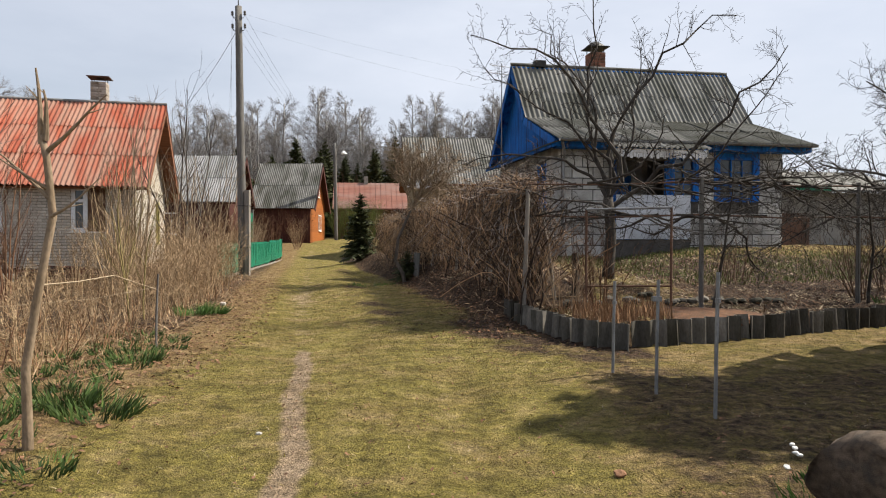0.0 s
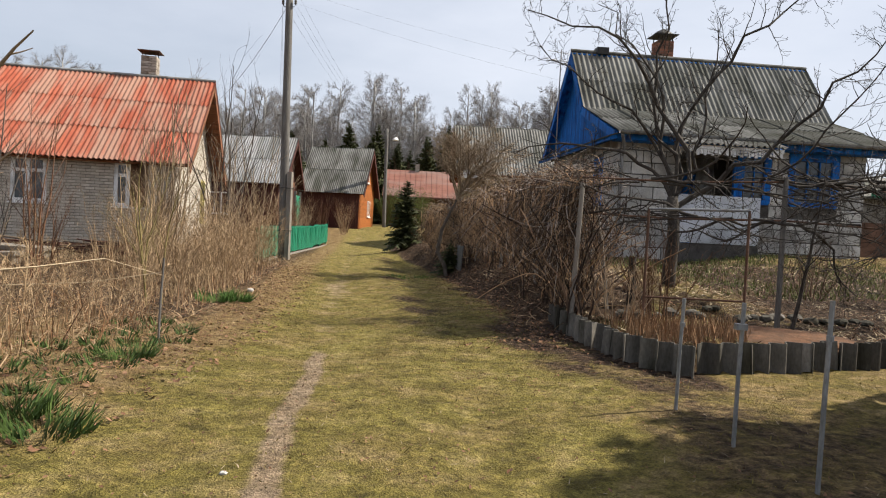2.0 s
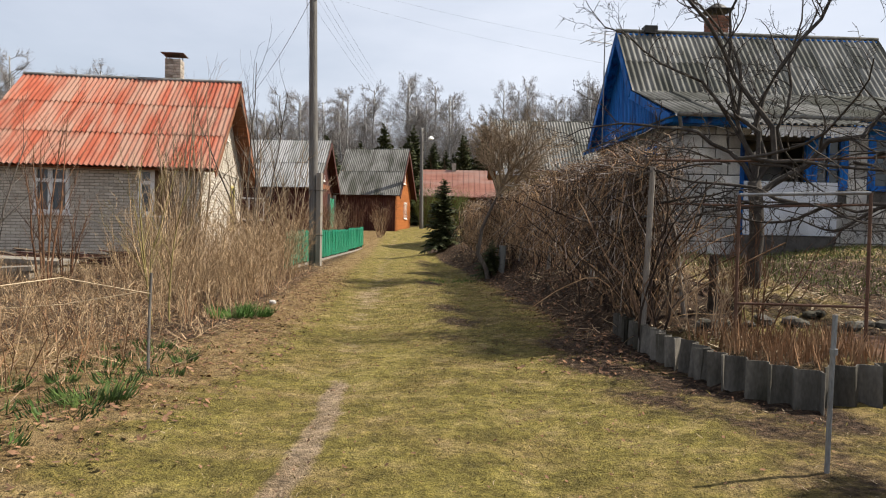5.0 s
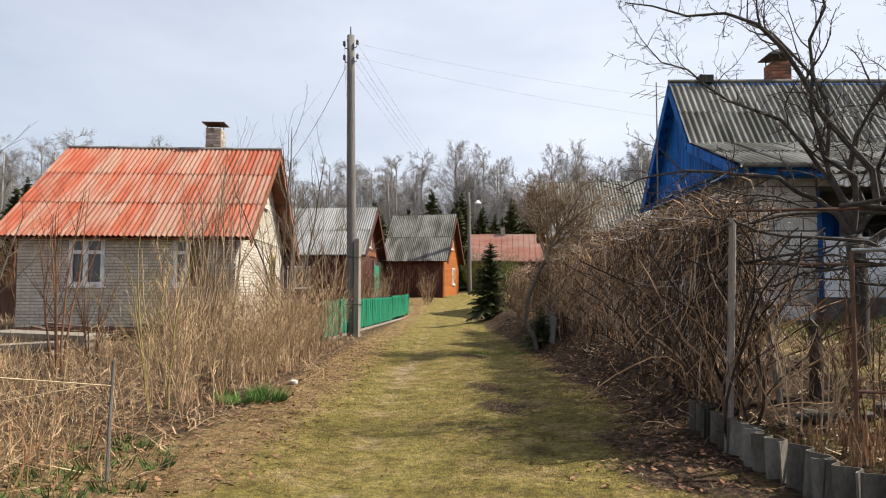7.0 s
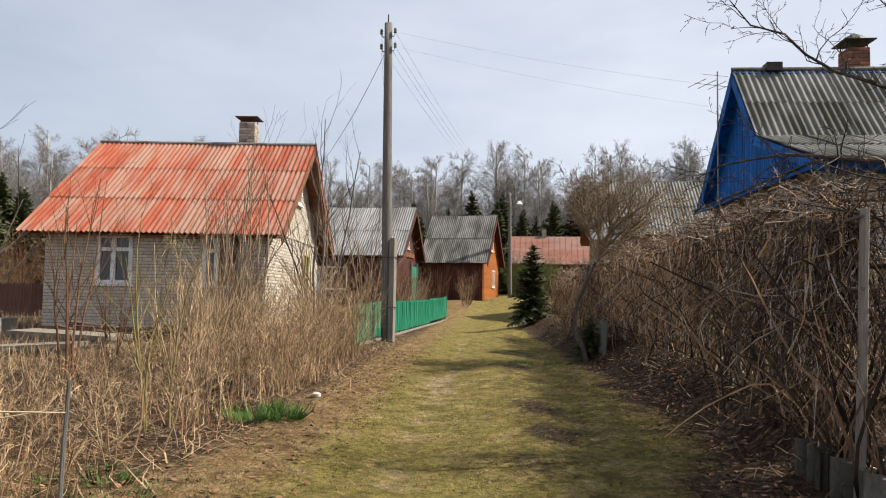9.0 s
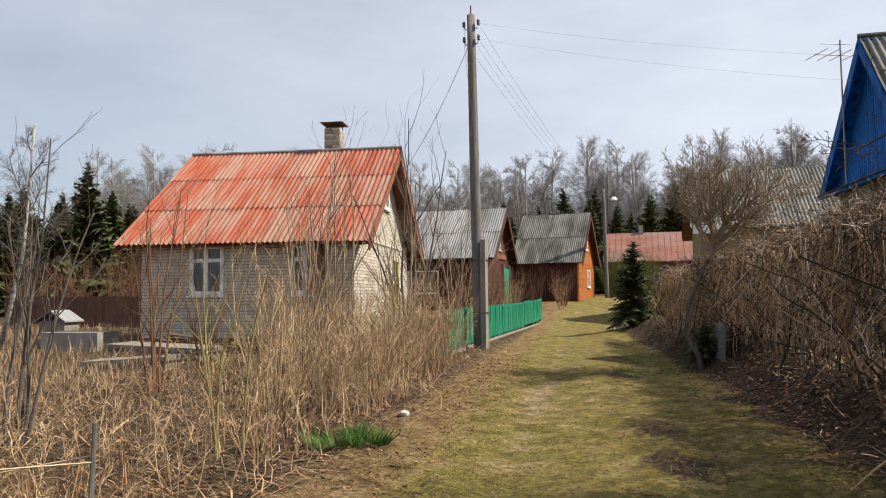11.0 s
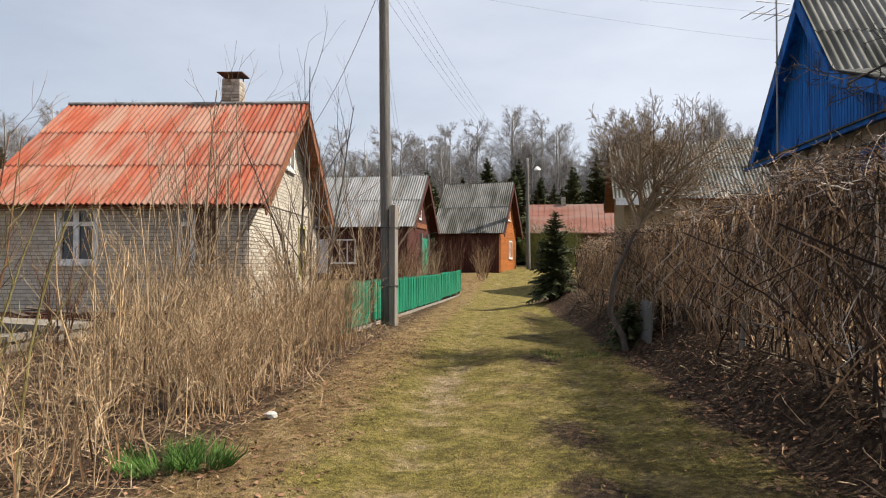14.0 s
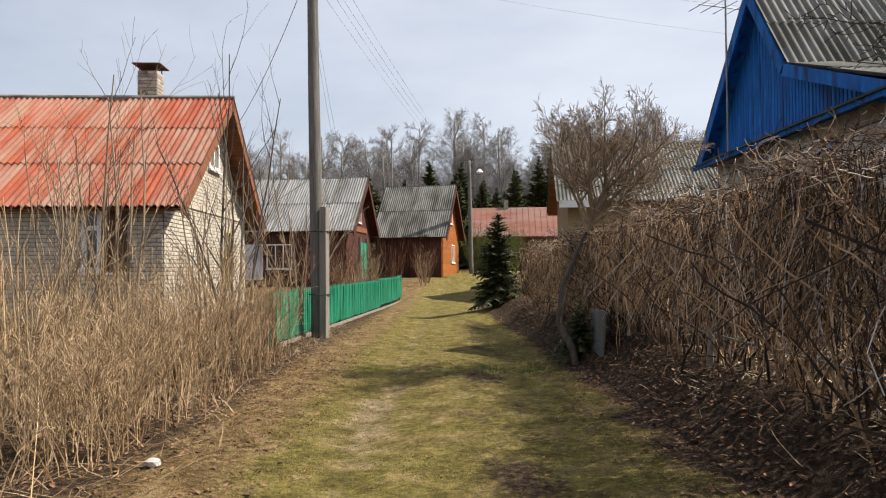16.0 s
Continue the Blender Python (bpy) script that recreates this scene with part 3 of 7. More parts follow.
def masonry(wall, name, L, H, holes, bw, bh, gap, depth, material, material_rest, top=None, from_right=True, limit=300):
    """Courses of bricks or blocks on a wall's outer face, cut at openings and under the roof line."""
    rnd, cache, cells = random.Random(len(name) + int(L * 10)), {}, []
    rows = int(H / (bh + gap))
    for r in range(rows):
        z = r * (bh + gap) + gap / 2
        x = -(bw + gap) / 2 if r % 2 else 0.0
        while x < L:
            x0, x1 = max(x, 0) + gap / 2, min(x + bw + gap, L) - gap / 2
            x += bw + gap
            spans = [(x0, x1)]
            for h in holes:
                if h[2] < z + bh - 0.01 and h[3] > z + 0.01:
                    spans = [s for a, b in spans for s in ((a, min(b, h[0] - 0.004)), (max(a, h[1] + 0.004), b)) if s[1] - s[0] > 0.03]
            for a, b in spans:
                if b - a > 0.03 and (top is None or z + bh < min(top(a), top(b))):
                    cells.append((a, b - a, z))
    cells.sort(key=lambda c: -c[0] if from_right else c[0])
    for a, w, z in cells[:limit]:
        ob = new(name, piece_mesh(cache, name, w, depth, bh, material))
        ob.parent = wall
        ob.matrix_basis = pose(a, rnd.uniform(-0.003, 0.002), z, 0, rnd.uniform(-0.25, 0.25), 0)
    rest = Geo()
    for a, w, z in cells[limit:]:
        rest.box(a, a + w, -depth + rnd.uniform(-0.002, 0.002), 0.004, z, z + bh)
    if rest.v:
        ob = part(name + "_rest", rest, material_rest, wall)
        tagged(ob, kind="stuff")


def window(house, m, x0, x1, z0, z1, material, cols=2, rows=1, curtain=True, proud=0.03, bar=0.055, transom=None, covered=None, label="", split=None, fw=0.07):
    """A window in a wall's opening: frame bars, panes, a sill, a dim room behind."""
    g = Geo()
    g.box(x0, x0 + fw, -proud, 0.08, z0, z1).box(x1 - fw, x1, -proud, 0.08, z0, z1)
    g.box(x0 + fw, x1 - fw, -proud, 0.08, z0, z0 + fw).box(x0 + fw, x1 - fw, -proud, 0.08, z1 - fw, z1)
    win = part("window", g, material, house, label, m=m)
    edges = [x0 + fw] + (split or [x0 + fw + (x1 - x0 - 2 * fw) * c / cols for c in range(1, cols)]) + [x1 - fw]
    zedges = [z0 + fw] + ([transom] if transom else [z0 + fw + (z1 - z0 - 2 * fw) * c / rows for c in range(1, rows)]) + [z1 - fw]
    for e in edges[1:-1]:
        part("mullion", Geo().box(e - bar / 2, e + bar / 2, -proud + 0.008, 0.07, z0 + fw, z1 - fw), material, win)
    for a, b in zip(edges, edges[1:]):
        for e in zedges[1:-1]:
            part("glazing_bar", Geo().box(a + (bar / 2 if a != edges[0] else 0), b - (bar / 2 if b != edges[-1] else 0), -proud + 0.012, 0.065, e - bar / 2.6, e + bar / 2.6), material, win)
        for za, zb in zip(zedges, zedges[1:]):
            part("pane", Geo().box(a, b, 0.03, 0.036, za, zb), M_GLASS, win)
    part("sill", Geo().box(x0 - 0.05, x1 + 0.05, -proud - 0.05, 0.02, z0 - 0.05, z0 - 0.004), material, win)
    if curtain:
        gc, n = Geo(), 26
        for k in range(n):
            xa, xb = x0 + (x1 - x0) * k / n, x0 + (x1 - x0) * (k + 1) / n
            if 0.36 < (k + 0.5) / n < 0.64:
                continue
            ya, yb = 0.16 + 0.025 * math.sin(k * 1.9), 0.16 + 0.025 * math.sin((k + 1) * 1.9)
            b = len(gc.v)
            gc.v += [(xa, ya, z0), (xb, yb, z0), (xb, yb, z1), (xa, ya, z1)]
            gc.f.append((b, b + 1, b + 2, b + 3))
        part("curtain", gc, M_CURTAIN, win)
    room = Geo().box(x0 - 0.2, x1 + 0.2, 1.0, 1.05, z0 - 0.3, z1 + 0.2)
    part("room_back", room, M_ROOM, win)
    if covered:
        a, b, za, zb = covered
        gs = Geo()
        k = 0
        while a + 0.11 * k < b - 0.02:
            gs.box(a + 0.11 * k, min(a + 0.11 * k + 0.104, b), -proud - 0.022, -proud - 0.002, za, zb)
            k += 1
        part("boarding", gs, M_CARD, win, "brown board over half the window")
    return win


def sheet_mesh(name, width, length, material, pitch=0.15, amp=0.026, thick=0.007, per=6):
    """A wavy sheet: x across the waves, y up the slope."""
    g = Geo()
    n = max(1, round(width / pitch)) * per
    for z_off in (0, -thick):
        for y in (0, length):
            g.v += [(width * i / n, y, amp * math.cos(2 * math.pi * i / per) + z_off) for i in range(n + 1)]
    k = n + 1
    for i in range(n):
        g.f += [(i, i + 1, k + i + 1, k + i), (2 * k + i + 1, 2 * k + i, 3 * k + i, 3 * k + i + 1)]
    flat = len(g.f)
    g.v += g.v[:]
    o = 4 * k
    for i in range(n):
        g.f += [(o + i + 1, o + i, o + 2 * k + i, o + 2 * k + i + 1), (o + k + i, o + k + i + 1, o + 3 * k + i + 1, o + 3 * k + i)]
    g.f += [(o, o + k, o + 3 * k, o + 2 * k), (o + n, o + 2 * k + n, o + 3 * k + n, o + k + n)]
    me = g.mesh(name, material)
    me.polygons.foreach_set("use_smooth", [q < flat for q in range(len(g.f))])
    return me


def slate_slope(roof, x0, x1, low, high, rows, material, name="slate_sheet", cols=None, seed=1):
    """Overlapping wavy sheets from the eave (y, z) up to (y, z)."""
    rnd = random.Random(seed)
    cols = cols or max(1, round((x1 - x0) / 1.05))
    w = (x1 - x0) / cols
    dy, dz = high[0] - low[0], high[1] - low[1]
    length = math.hypot(dy, dz)
    tilt = math.degrees(math.atan2(dz, abs(dy)))
    step = length / rows
    me = sheet_mesh(name, w + 0.02, step + 0.14, material)
    me_top = sheet_mesh(name, w + 0.02, step + 0.01, material)
    for r in range(rows):
        for c in range(cols):
            s = step * r
            fy, fz = low[0] + dy * s / length, low[1] + dz * s / length
            ob = new(name, me_top if r == rows - 1 else me)
            ob.parent = roof
            lift = 0.016 + rnd.uniform(-0.003, 0.004)
            if dy > 0:
                turn = pose(x0 + c * w, fy, fz, tilt, 0, 0)
            else:
                turn = pose(x0 + (c + 1) * w, fy, fz, 0, 0, 180) @ pose(0, 0, 0, tilt, 0, 0)
            ob.matrix_basis = turn @ pose(rnd.uniform(-0.006, 0.006), rnd.uniform(-0.012, 0.008), lift, -0.75, 0, rnd.uniform(-0.15, 0.15))


def slab(low, high, x0, x1, thick, sink=0.0):
    """A flat roof deck or board under a slope, from (y, z) to (y, z)."""
    (ya, za), (yb, zb) = low, high
    n = Vector((0, -(zb - za), yb - ya)).normalized() * thick
    if n.z < 0:
        n = -n
    d = n.normalized() * sink
    return Geo().prism([(ya - d.y, za - d.z), (yb - d.y, zb - d.z), (yb - d.y - n.y, zb - d.z - n.z), (ya - d.y - n.y, za - d.z - n.z)], x0, x1)


def chimney(house, x, y, z0, z1, w, material, cap_material, rows=9):
    g = Geo().box(x - w / 2 + 0.012, x + w / 2 - 0.012, y - w / 2 + 0.012, y + w / 2 - 0.012, z0, z1)
    ch = part("chimney", g, M_MORTAR, house)
    h, cache = (z1 - z0) / rows, {}
    for r in range(rows):
        for k in range(4):
            for i in range(2):
                a = i * w / 2 if r % 2 else (0 if i == 0 else w * 0.68)
                bw = w / 2 if r % 2 else (w * 0.68 if i == 0 else w * 0.32)
                me = piece_mesh(cache, "brick", bw - 0.012, 0.016, h - 0.012, material)
                ob = new("brick", me)
                ob.parent = ch
                ob.matrix_basis = Matrix.Translation((x, y, 0)) @ pose(0, 0, 0, 0, 0, 90 * k) @ pose(-w / 2 + a + 0.006, -w / 2 + 0.01, z0 + r * h + 0.006)
    cap = part("cap", Geo().box(x - w * 0.72, x + w * 0.72, y - w * 0.72, y + w * 0.72, z1 + 0.16, z1 + 0.185, pose(0, 0, 0, 0, 0, 0)), cap_material, house, "bent tin chimney cap")
    for sx in (-1, 1):
        for sy in (-1, 1):
            part("strut", Geo().box(x + sx * w * 0.42 - 0.012, x + sx * w * 0.42 + 0.012, y + sy * w * 0.42 - 0.012, y + sy * w * 0.42 + 0.012, z1, z1 + 0.16), cap_material, cap)
    return ch


# ---- brick house with the red roof ----
bh = thing("brick_house", -11.35, 24.86, 0, 17.9, "pale silicate-brick cottage with a faded red wavy slate roof", "house")
BX0, BX1, BF, BB, BZ, BTOP = -6.58, -0.56, -3.85, 3.75, 0.27, 2.98
L = BX1 - BX0
holes = [(-5.17 - BX0, -4.18 - BX0, 1.43 - BZ, 2.80 - BZ), (-2.29 - BX0, -1.33 - BX0, 1.43 - BZ, 2.80 - BZ)]
m_front = pose(BX0, BF, BZ)
wf = part("wall", wall_backing(L, BTOP - BZ, 0.3, holes), M_MORTAR, bh, m=m_front)
masonry(wf, "brick", L, BTOP - BZ, holes, 0.25, 0.073, 0.017, 0.016, M_BRICK, M_BRICK_R)
window(bh, m_front, *holes[0], M_WHITEPAINT, split=[holes[0][0] + 0.46], transom=2.38 - BZ, covered=None, fw=0.11, bar=0.13, curtain=False, label="white-painted casement with one dark open half")
window(bh, m_front, *holes[1], M_WHITEPAINT, split=[holes[1][0] + 0.40], transom=2.38 - BZ, covered=(holes[1][0] + 0.47, holes[1][1] + 0.02, 1.40 - BZ, 2.80 - BZ), fw=0.11, bar=0.13, curtain=False, label="white-painted casement half boarded over in brown")
D = BB - BF
m_gable = pose(BX1, BF, BZ, 0, 0, 90)
gh = [(5.0, 5.95, 0.75, 2.35)]
wg = part("wall", wall_backing(D, BTOP - BZ, 0.3, gh), M_MORTAR, bh, m=m_gable)
roof_at = lambda s: 6.02 - BZ - abs(s + BF) * 0.762
attic = (3.35, 4.35, 4.15 - BZ, 4.95 - BZ)
tri = Geo()
tri.v = [(0, 0, BTOP - BZ), (D, 0, BTOP - BZ), (-BF, 0, 5.95 - BZ), (0, 0.3, BTOP - BZ), (D, 0.3, BTOP - BZ), (-BF, 0.3, 5.95 - BZ)]
tri.f = [(0, 1, 2), (3, 5, 4), (0, 3, 4, 1), (1, 4, 5, 2), (2, 5, 3, 0)]
part("gable", tri, M_MORTAR, bh, m=m_gable)
masonry(wg, "brick", D, 5.9 - BZ, gh + [attic], 0.25, 0.073, 0.017, 0.016, M_BRICK, M_BRICK_R, top=roof_at, from_right=False)
part("string_course", Geo().box(0, D, -0.05, -0.002, BTOP - BZ - 0.02, BTOP - BZ + 0.07), M_BRICK_R, bh, m=m_gable)
window(bh, m_gable, *gh[0], M_YELLOW, cols=2, rows=2, label="yellow-painted window frame")
window(bh, m_gable @ pose(0, -0.02, 0), *attic, M_WHITEPAINT, cols=2, rows=1, curtain=False, fw=0.1, bar=0.09, label="small white attic window")
part("wall", Geo().box(BX0, BX1 - 0.31, BB - 0.3, BB, BZ, BTOP), M_BRICK_R, bh)
part("wall", Geo().box(BX0, BX0 + 0.3, BF + 0.31, BB - 0.31, BZ, BTOP), M_BRICK_R, bh)
tri2 = Geo().prism([(BF, BTOP), (BB, BTOP), (0, 5.95)], BX0, BX0 + 0.25)
part("gable", tri2, M_BRICK_R, bh)
part("plinth", Geo().box(BX0 - 0.05, BX1 + 0.05, BF - 0.06, BB + 0.05, -0.25, BZ - 0.003), M_REDPLINTH, bh, "red-brown painted plinth")
rf = part("roof", slab((-4.25, 2.80), (0, 6.08), -7.05, -0.05, 0.04, 0.05), M_BARGE, bh)
part("roof", slab((4.15, 2.80), (0, 6.08), -7.05, -0.05, 0.04, 0.05), M_BARGE, bh)
slate_slope(rf, -7.1, 0.0, (-4.36, 2.80), (0.0, 6.12), 3, M_RED, cols=7, seed=3)
slate_slope(rf, -7.1, 0.0, (4.36, 2.80), (0.0, 6.12), 3, M_RED, cols=7, seed=4)
part("ridge_cap", Geo().tube([(-7.12, 0, 6.14), (-3.5, 0, 6.13), (0.02, 0, 6.14)], [0.055] * 3, 8), M_SLATE_LT, bh, "grey ridge cap")
for side in (-1, 1):
    for xb in (-0.03, -7.08):
        part("bargeboard", slab((side * 4.4, 2.74), (0, 6.07), xb - 0.012, xb + 0.018, 0.24), M_BARGE, bh, "red-brown bargeboard")
    part("soffit", Geo().box(-7.0, -0.05, *(sorted((side * 4.2, side * 3.87))), 2.74, 2.765), M_BARGE, bh)
chimney(bh, -2.3, 0.25, 5.75, 6.86, 0.52, M_CHIM, M_RUST, 12)

# low slab and rubble by the far corner
single("concrete_step", Geo().box(-1.6, 0, -0.5, 0.5, -0.3, 0.42), M_PLINTH, "low grey concrete block beside the brick house", "step", m=pose(-17.0, 18.6, 0.05, 0, 0, 19.5))

for x, y, lx, ly, h, a, tilt in ((-13.6, 17.4, 2.4, 0.9, 0.3, 12, 2), (-12.6, 15.6, 1.6, 0.7, 0.18, 24, -3)):
    single("concrete_slab", Geo().box(-lx / 2, lx / 2, -ly / 2, ly / 2, -0.35, h - 0.1).box(-lx / 2 - 0.06, lx / 2 + 0.06, -ly / 2 - 0.06, ly / 2 + 0.06, h - 0.1, h), M_MORTAR, "grey concrete pit edge with a cover slab among weeds", "slab", "pit slabs", m=pose(x, y, -0.03, 0, tilt, a))

# ---- blue house ----
bl = thing("blue_house", 1.19, 22.1, 0, 13.6, "white block cottage with bright blue gable, trim and grey slate roof", "house")
KX0, KX1, KF, KB, KZ, KT = 0.3, 6.78, -3.9, 2.45, 0.75, 3.85
L = KX1 - KX0
m_kf = pose(KX0, KF, KZ)
hp = (1.75 - KX0, 3.35 - KX0, 1.05 - KZ, 3.35 - KZ)
h0 = (3.45 - KX0, 4.12 - KX0, 2.30 - KZ, 3.48 - KZ)
h1 = (4.80 - KX0, 5.94 - KX0, 2.30 - KZ, 3.48 - KZ)
kw = part("wall", wall_backing(L, KT - KZ, 0.3, [hp, h0, h1]), M_BLOCKGAP, bl, m=m_kf)
masonry(kw, "block", L, KT - KZ, [hp, (h0[0] - 0.1, h0[1] + 0.1, h0[2] - 0.1, h0[3] + 0.1), (h1[0] - 0.1, h1[1] + 0.1, h1[2] - 0.1, h1[3] + 0.1)], 0.56, 0.272, 0.026, 0.022, M_BLOCK, M_BLOCK)
for h, c in ((h0, 2), (h1, 3)):
    window(bl, m_kf, *h, M_BLUE, cols=c, rows=3, bar=0.022, proud=0.035, label="blue-painted window with small panes")
    g = Geo().box(h[0] - 0.11, h[0] - 0.002, -0.045, 0.0, h[2] - 0.02, h[3] + 0.11).box(h[1] + 0.002, h[1] + 0.11, -0.045, 0.0, h[2] - 0.02, h[3] + 0.11).box(h[0], h[1], -0.045, 0.0, h[3] + 0.003, h[3] + 0.11)
    part("casing", g, M_BLUE, bl, m=m_kf)
part("porch_wall", Geo().box(hp[0] - 0.3, hp[1] + 0.3, 1.3, 1.4, hp[2], hp[3] + 0.2), M_BLOCK, bl, m=m_kf)
part("door", Geo().box(hp[0] + 0.25, hp[0] + 1.1, 1.25, 1.295, hp[2], hp[2] + 2.0), M_BLUE, bl, "blue panelled porch door", m=m_kf)
for xp in (hp[0], hp[1] - 0.09):
    part("porch_post", Geo().box(xp, xp + 0.09, -0.03, 0.06, hp[2], hp[3]), M_BLUE, bl, m=m_kf)
part("porch_panel", Geo().box(1.72 - KX0, 3.84 - KX0, -0.30, -0.28, 1.22 - KZ, 2.40 - KZ), M_SHEET, bl, "pale blue-grey sheet panel round the porch", m=m_kf)
part("porch_base", Geo().box(1.70 - KX0, 3.86 - KX0, -0.27, -0.02, -0.3, 1.21 - KZ), M_BLOCKGAP, bl, "dark porch plinth", m=m_kf)
for k in range(3):
    part("panel_post", Geo().box(1.74 - KX0 + k * 1.0, 1.80 - KX0 + k * 1.0, -0.278, -0.22, 1.215 - KZ, 2.38 - KZ), M_BLUE, bl, m=m_kf)
m_kl = pose(KX0, KB, KZ, 0, 0, -90)
DL = KB - KF
hs_ = (4.35, 5.15, 2.10 - KZ, 3.35 - KZ)
ks = part("wall", wall_backing(DL, KT - KZ, 0.3, [hs_]), M_BLOCKGAP, bl, m=m_kl)
masonry(ks, "block", DL, KT - KZ, [hs_], 0.56, 0.272, 0.026, 0.022, M_BLOCK, M_BLOCK)
window(bl, m_kl, *hs_, M_BLUE, cols=2, rows=3, bar=0.04, label="blue side window")
part("wall", Geo().box(KX1 - 0.3, KX1, KF + 0.31, KB, KZ, KT), M_BLOCK, bl)
part("wall", Geo().box(KX0 + 0.31, KX1 - 0.31, KB - 0.3, KB, KZ, KT), M_BLOCK, bl)
part("plinth", Geo().box(KX0 - 0.04, KX1 + 0.04, KF - 0.04, KB + 0.04, 0.2, KZ - 0.003), M_BLOCKGAP, bl)
PK, KINK, FE, BE = (0.0, 6.73), (-1.45, 4.86), (-4.3, 3.82), (2.85, 3.86)
r1 = part("roof", slab(KINK, PK, 0.03, 7.38, 0.04, 0.05), M_BLUE, bl)
r2 = part("roof", slab(FE, (-1.4, 4.88), 0.03, 7.38, 0.04, 0.05), M_BLUE, bl)
r3 = part("roof", slab(BE, PK, 0.03, 7.38, 0.04, 0.05), M_BLUE, bl)
slate_slope(r1, 0.0, 7.42, (-1.55, 4.77), PK, 2, M_SLATE, cols=7, seed=5)
slate_slope(r2, 0.0, 3.9, (-4.42, 3.80), (-1.38, 4.88), 2, M_SLATE, cols=4, seed=6)
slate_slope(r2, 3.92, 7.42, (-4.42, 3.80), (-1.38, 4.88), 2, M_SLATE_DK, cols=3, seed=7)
slate_slope(r3, 0.0, 7.42, (3.0, 3.74), PK, 3, M_SLATE, cols=7, seed=8)
cn = part("canopy", slab((-4.95, 3.53), (-4.28, 3.78), 1.35, 3.95, 0.03, 0.04), M_BLUE, bl, "porch canopy of grey slate over blue boards")
slate_slope(cn, 1.35, 3.95, (-5.02, 3.535), (-4.2, 3.83), 1, M_SLATE, cols=2, seed=9)
part("ridge_cap", Geo().tube([(-0.02, 0, 6.77), (7.44, 0, 6.76)], [0.05, 0.05], 8), M_SLATE, bl)
# planked gable, of many upright boards
gab = part("gable", Geo().prism([(-4.0, 3.86), (2.65, 3.86), (0, 6.6), (-1.42, 4.82)], KX0 + 0.02, KX0 + 0.12), M_BLUE, bl, "gable of upright bright blue boards")
prof = lambda y: np.interp(y, [-4.1, -1.45, 0.0, 2.7], [3.83, 4.80, 6.62, 3.93])
y = -3.95
while y < 2.55:
    za, zb = float(prof(y)), float(prof(y + 0.115))
    if min(za, zb) > 3.95:
        g = Geo()
        g.v = [(0, y, 3.88), (0, y + 0.105, 3.88), (0, y + 0.105, zb), (0, y, za), (-0.03, y + 0.008, 3.88), (-0.03, y + 0.097, 3.88), (-0.03, y + 0.097, zb - 0.004), (-0.03, y + 0.008, za - 0.004)]
        g.f = [(4, 7, 6, 5), (0, 3, 7, 4), (1, 5, 6, 2), (3, 2, 6, 7), (0, 4, 5, 1)]
        part("plank", g, M_BLUE, gab, m=pose(KX0 + 0.02, 0, 0))
    y += 0.115
for a, b in ((KINK, PK), (FE, (-1.45, 4.86)), (BE, PK)):
    part("bargeboard", slab((a[0], a[1] - 0.02), (b[0], b[1] - 0.02), -0.02, 0.025, 0.2), M_BLUE, bl)
ledge = Geo()
for yy, zz in ((-4.35, 3.80), (2.9, 3.84)):
    ledge.v += [(-0.13, yy, zz - 0.13), (0.32, yy, zz + 0.02), (0.32, yy, zz - 0.07), (-0.10, yy, zz - 0.21), (-0.13, yy, zz - 0.21)]
ledge.f = [(0, 1, 2, 3, 4), (9, 8, 7, 6, 5)] + [(k, 5 + k, 5 + (k + 1) % 5, (k + 1) % 5) for k in range(5)]
ld = part("gable_ledge", ledge, M_BLUE, bl, "sloping blue ledge boards under the gable")
cover = Geo()
for yy, zz in ((-4.4, 3.80), (2.95, 3.84)):
    cover.v += [(-0.17, yy, zz - 0.135), (0.27, yy, zz + 0.012), (0.27, yy, zz + 0.036), (-0.17, yy, zz - 0.105)]
cover.f = [(0, 1, 2, 3), (7, 6, 5, 4)] + [(k, 4 + k, 4 + (k + 1) % 4, (k + 1) % 4) for k in range(4)]
part("ledge_cover", cover, M_SLATE_DK, ld, "dark weathered felt strip")
part("eaves_board", Geo().box(0.03, 7.38, -4.32, -4.28, 3.62, 3.78), M_BLUE, bl)
part("soffit", Geo().box(0.06, 7.35, -4.27, -3.93, 3.60, 3.625), M_BLUE, bl)
part("frieze", Geo().box(0.32, 6.76, -3.96, -3.925, 3.62, 3.83), M_BLUE, bl, "blue frieze board")
gt = Geo()
n = 14
pts = [(0.07 * math.cos(math.pi * (1 + k / 6)), 0.07 * math.sin(math.pi * (1 + k / 6))) for k in range(7)]
for xg in (1.35 - 1.3, 7.42):
    gt.v += [(xg, -4.49 + a, 3.80 + b) for a, b in pts]
gt.f = [(k, k + 1, 8 + k, 7 + k) for k in range(6)]
part("gutter", gt, M_STEEL, bl, "grey tin gutter")
for zz, xa, xb in ((3.30, 1.5, 3.9),):
    g = Geo()
    k = 0
    while xa + k * 0.09 < xb:
        g.box(xa + k * 0.09, xa + k * 0.09 + 0.07, -4.93, -4.91, zz + 0.02 - 0.035 * (k % 2), zz + 0.13)
        k += 1
    part("valance", g, M_WHITEPAINT, bl, "white scalloped porch valance")
    part("valance_board", Geo().box(1.4, 3.93, -4.945, -4.90, zz + 0.135, zz + 0.22), M_WHITEPAINT, bl)
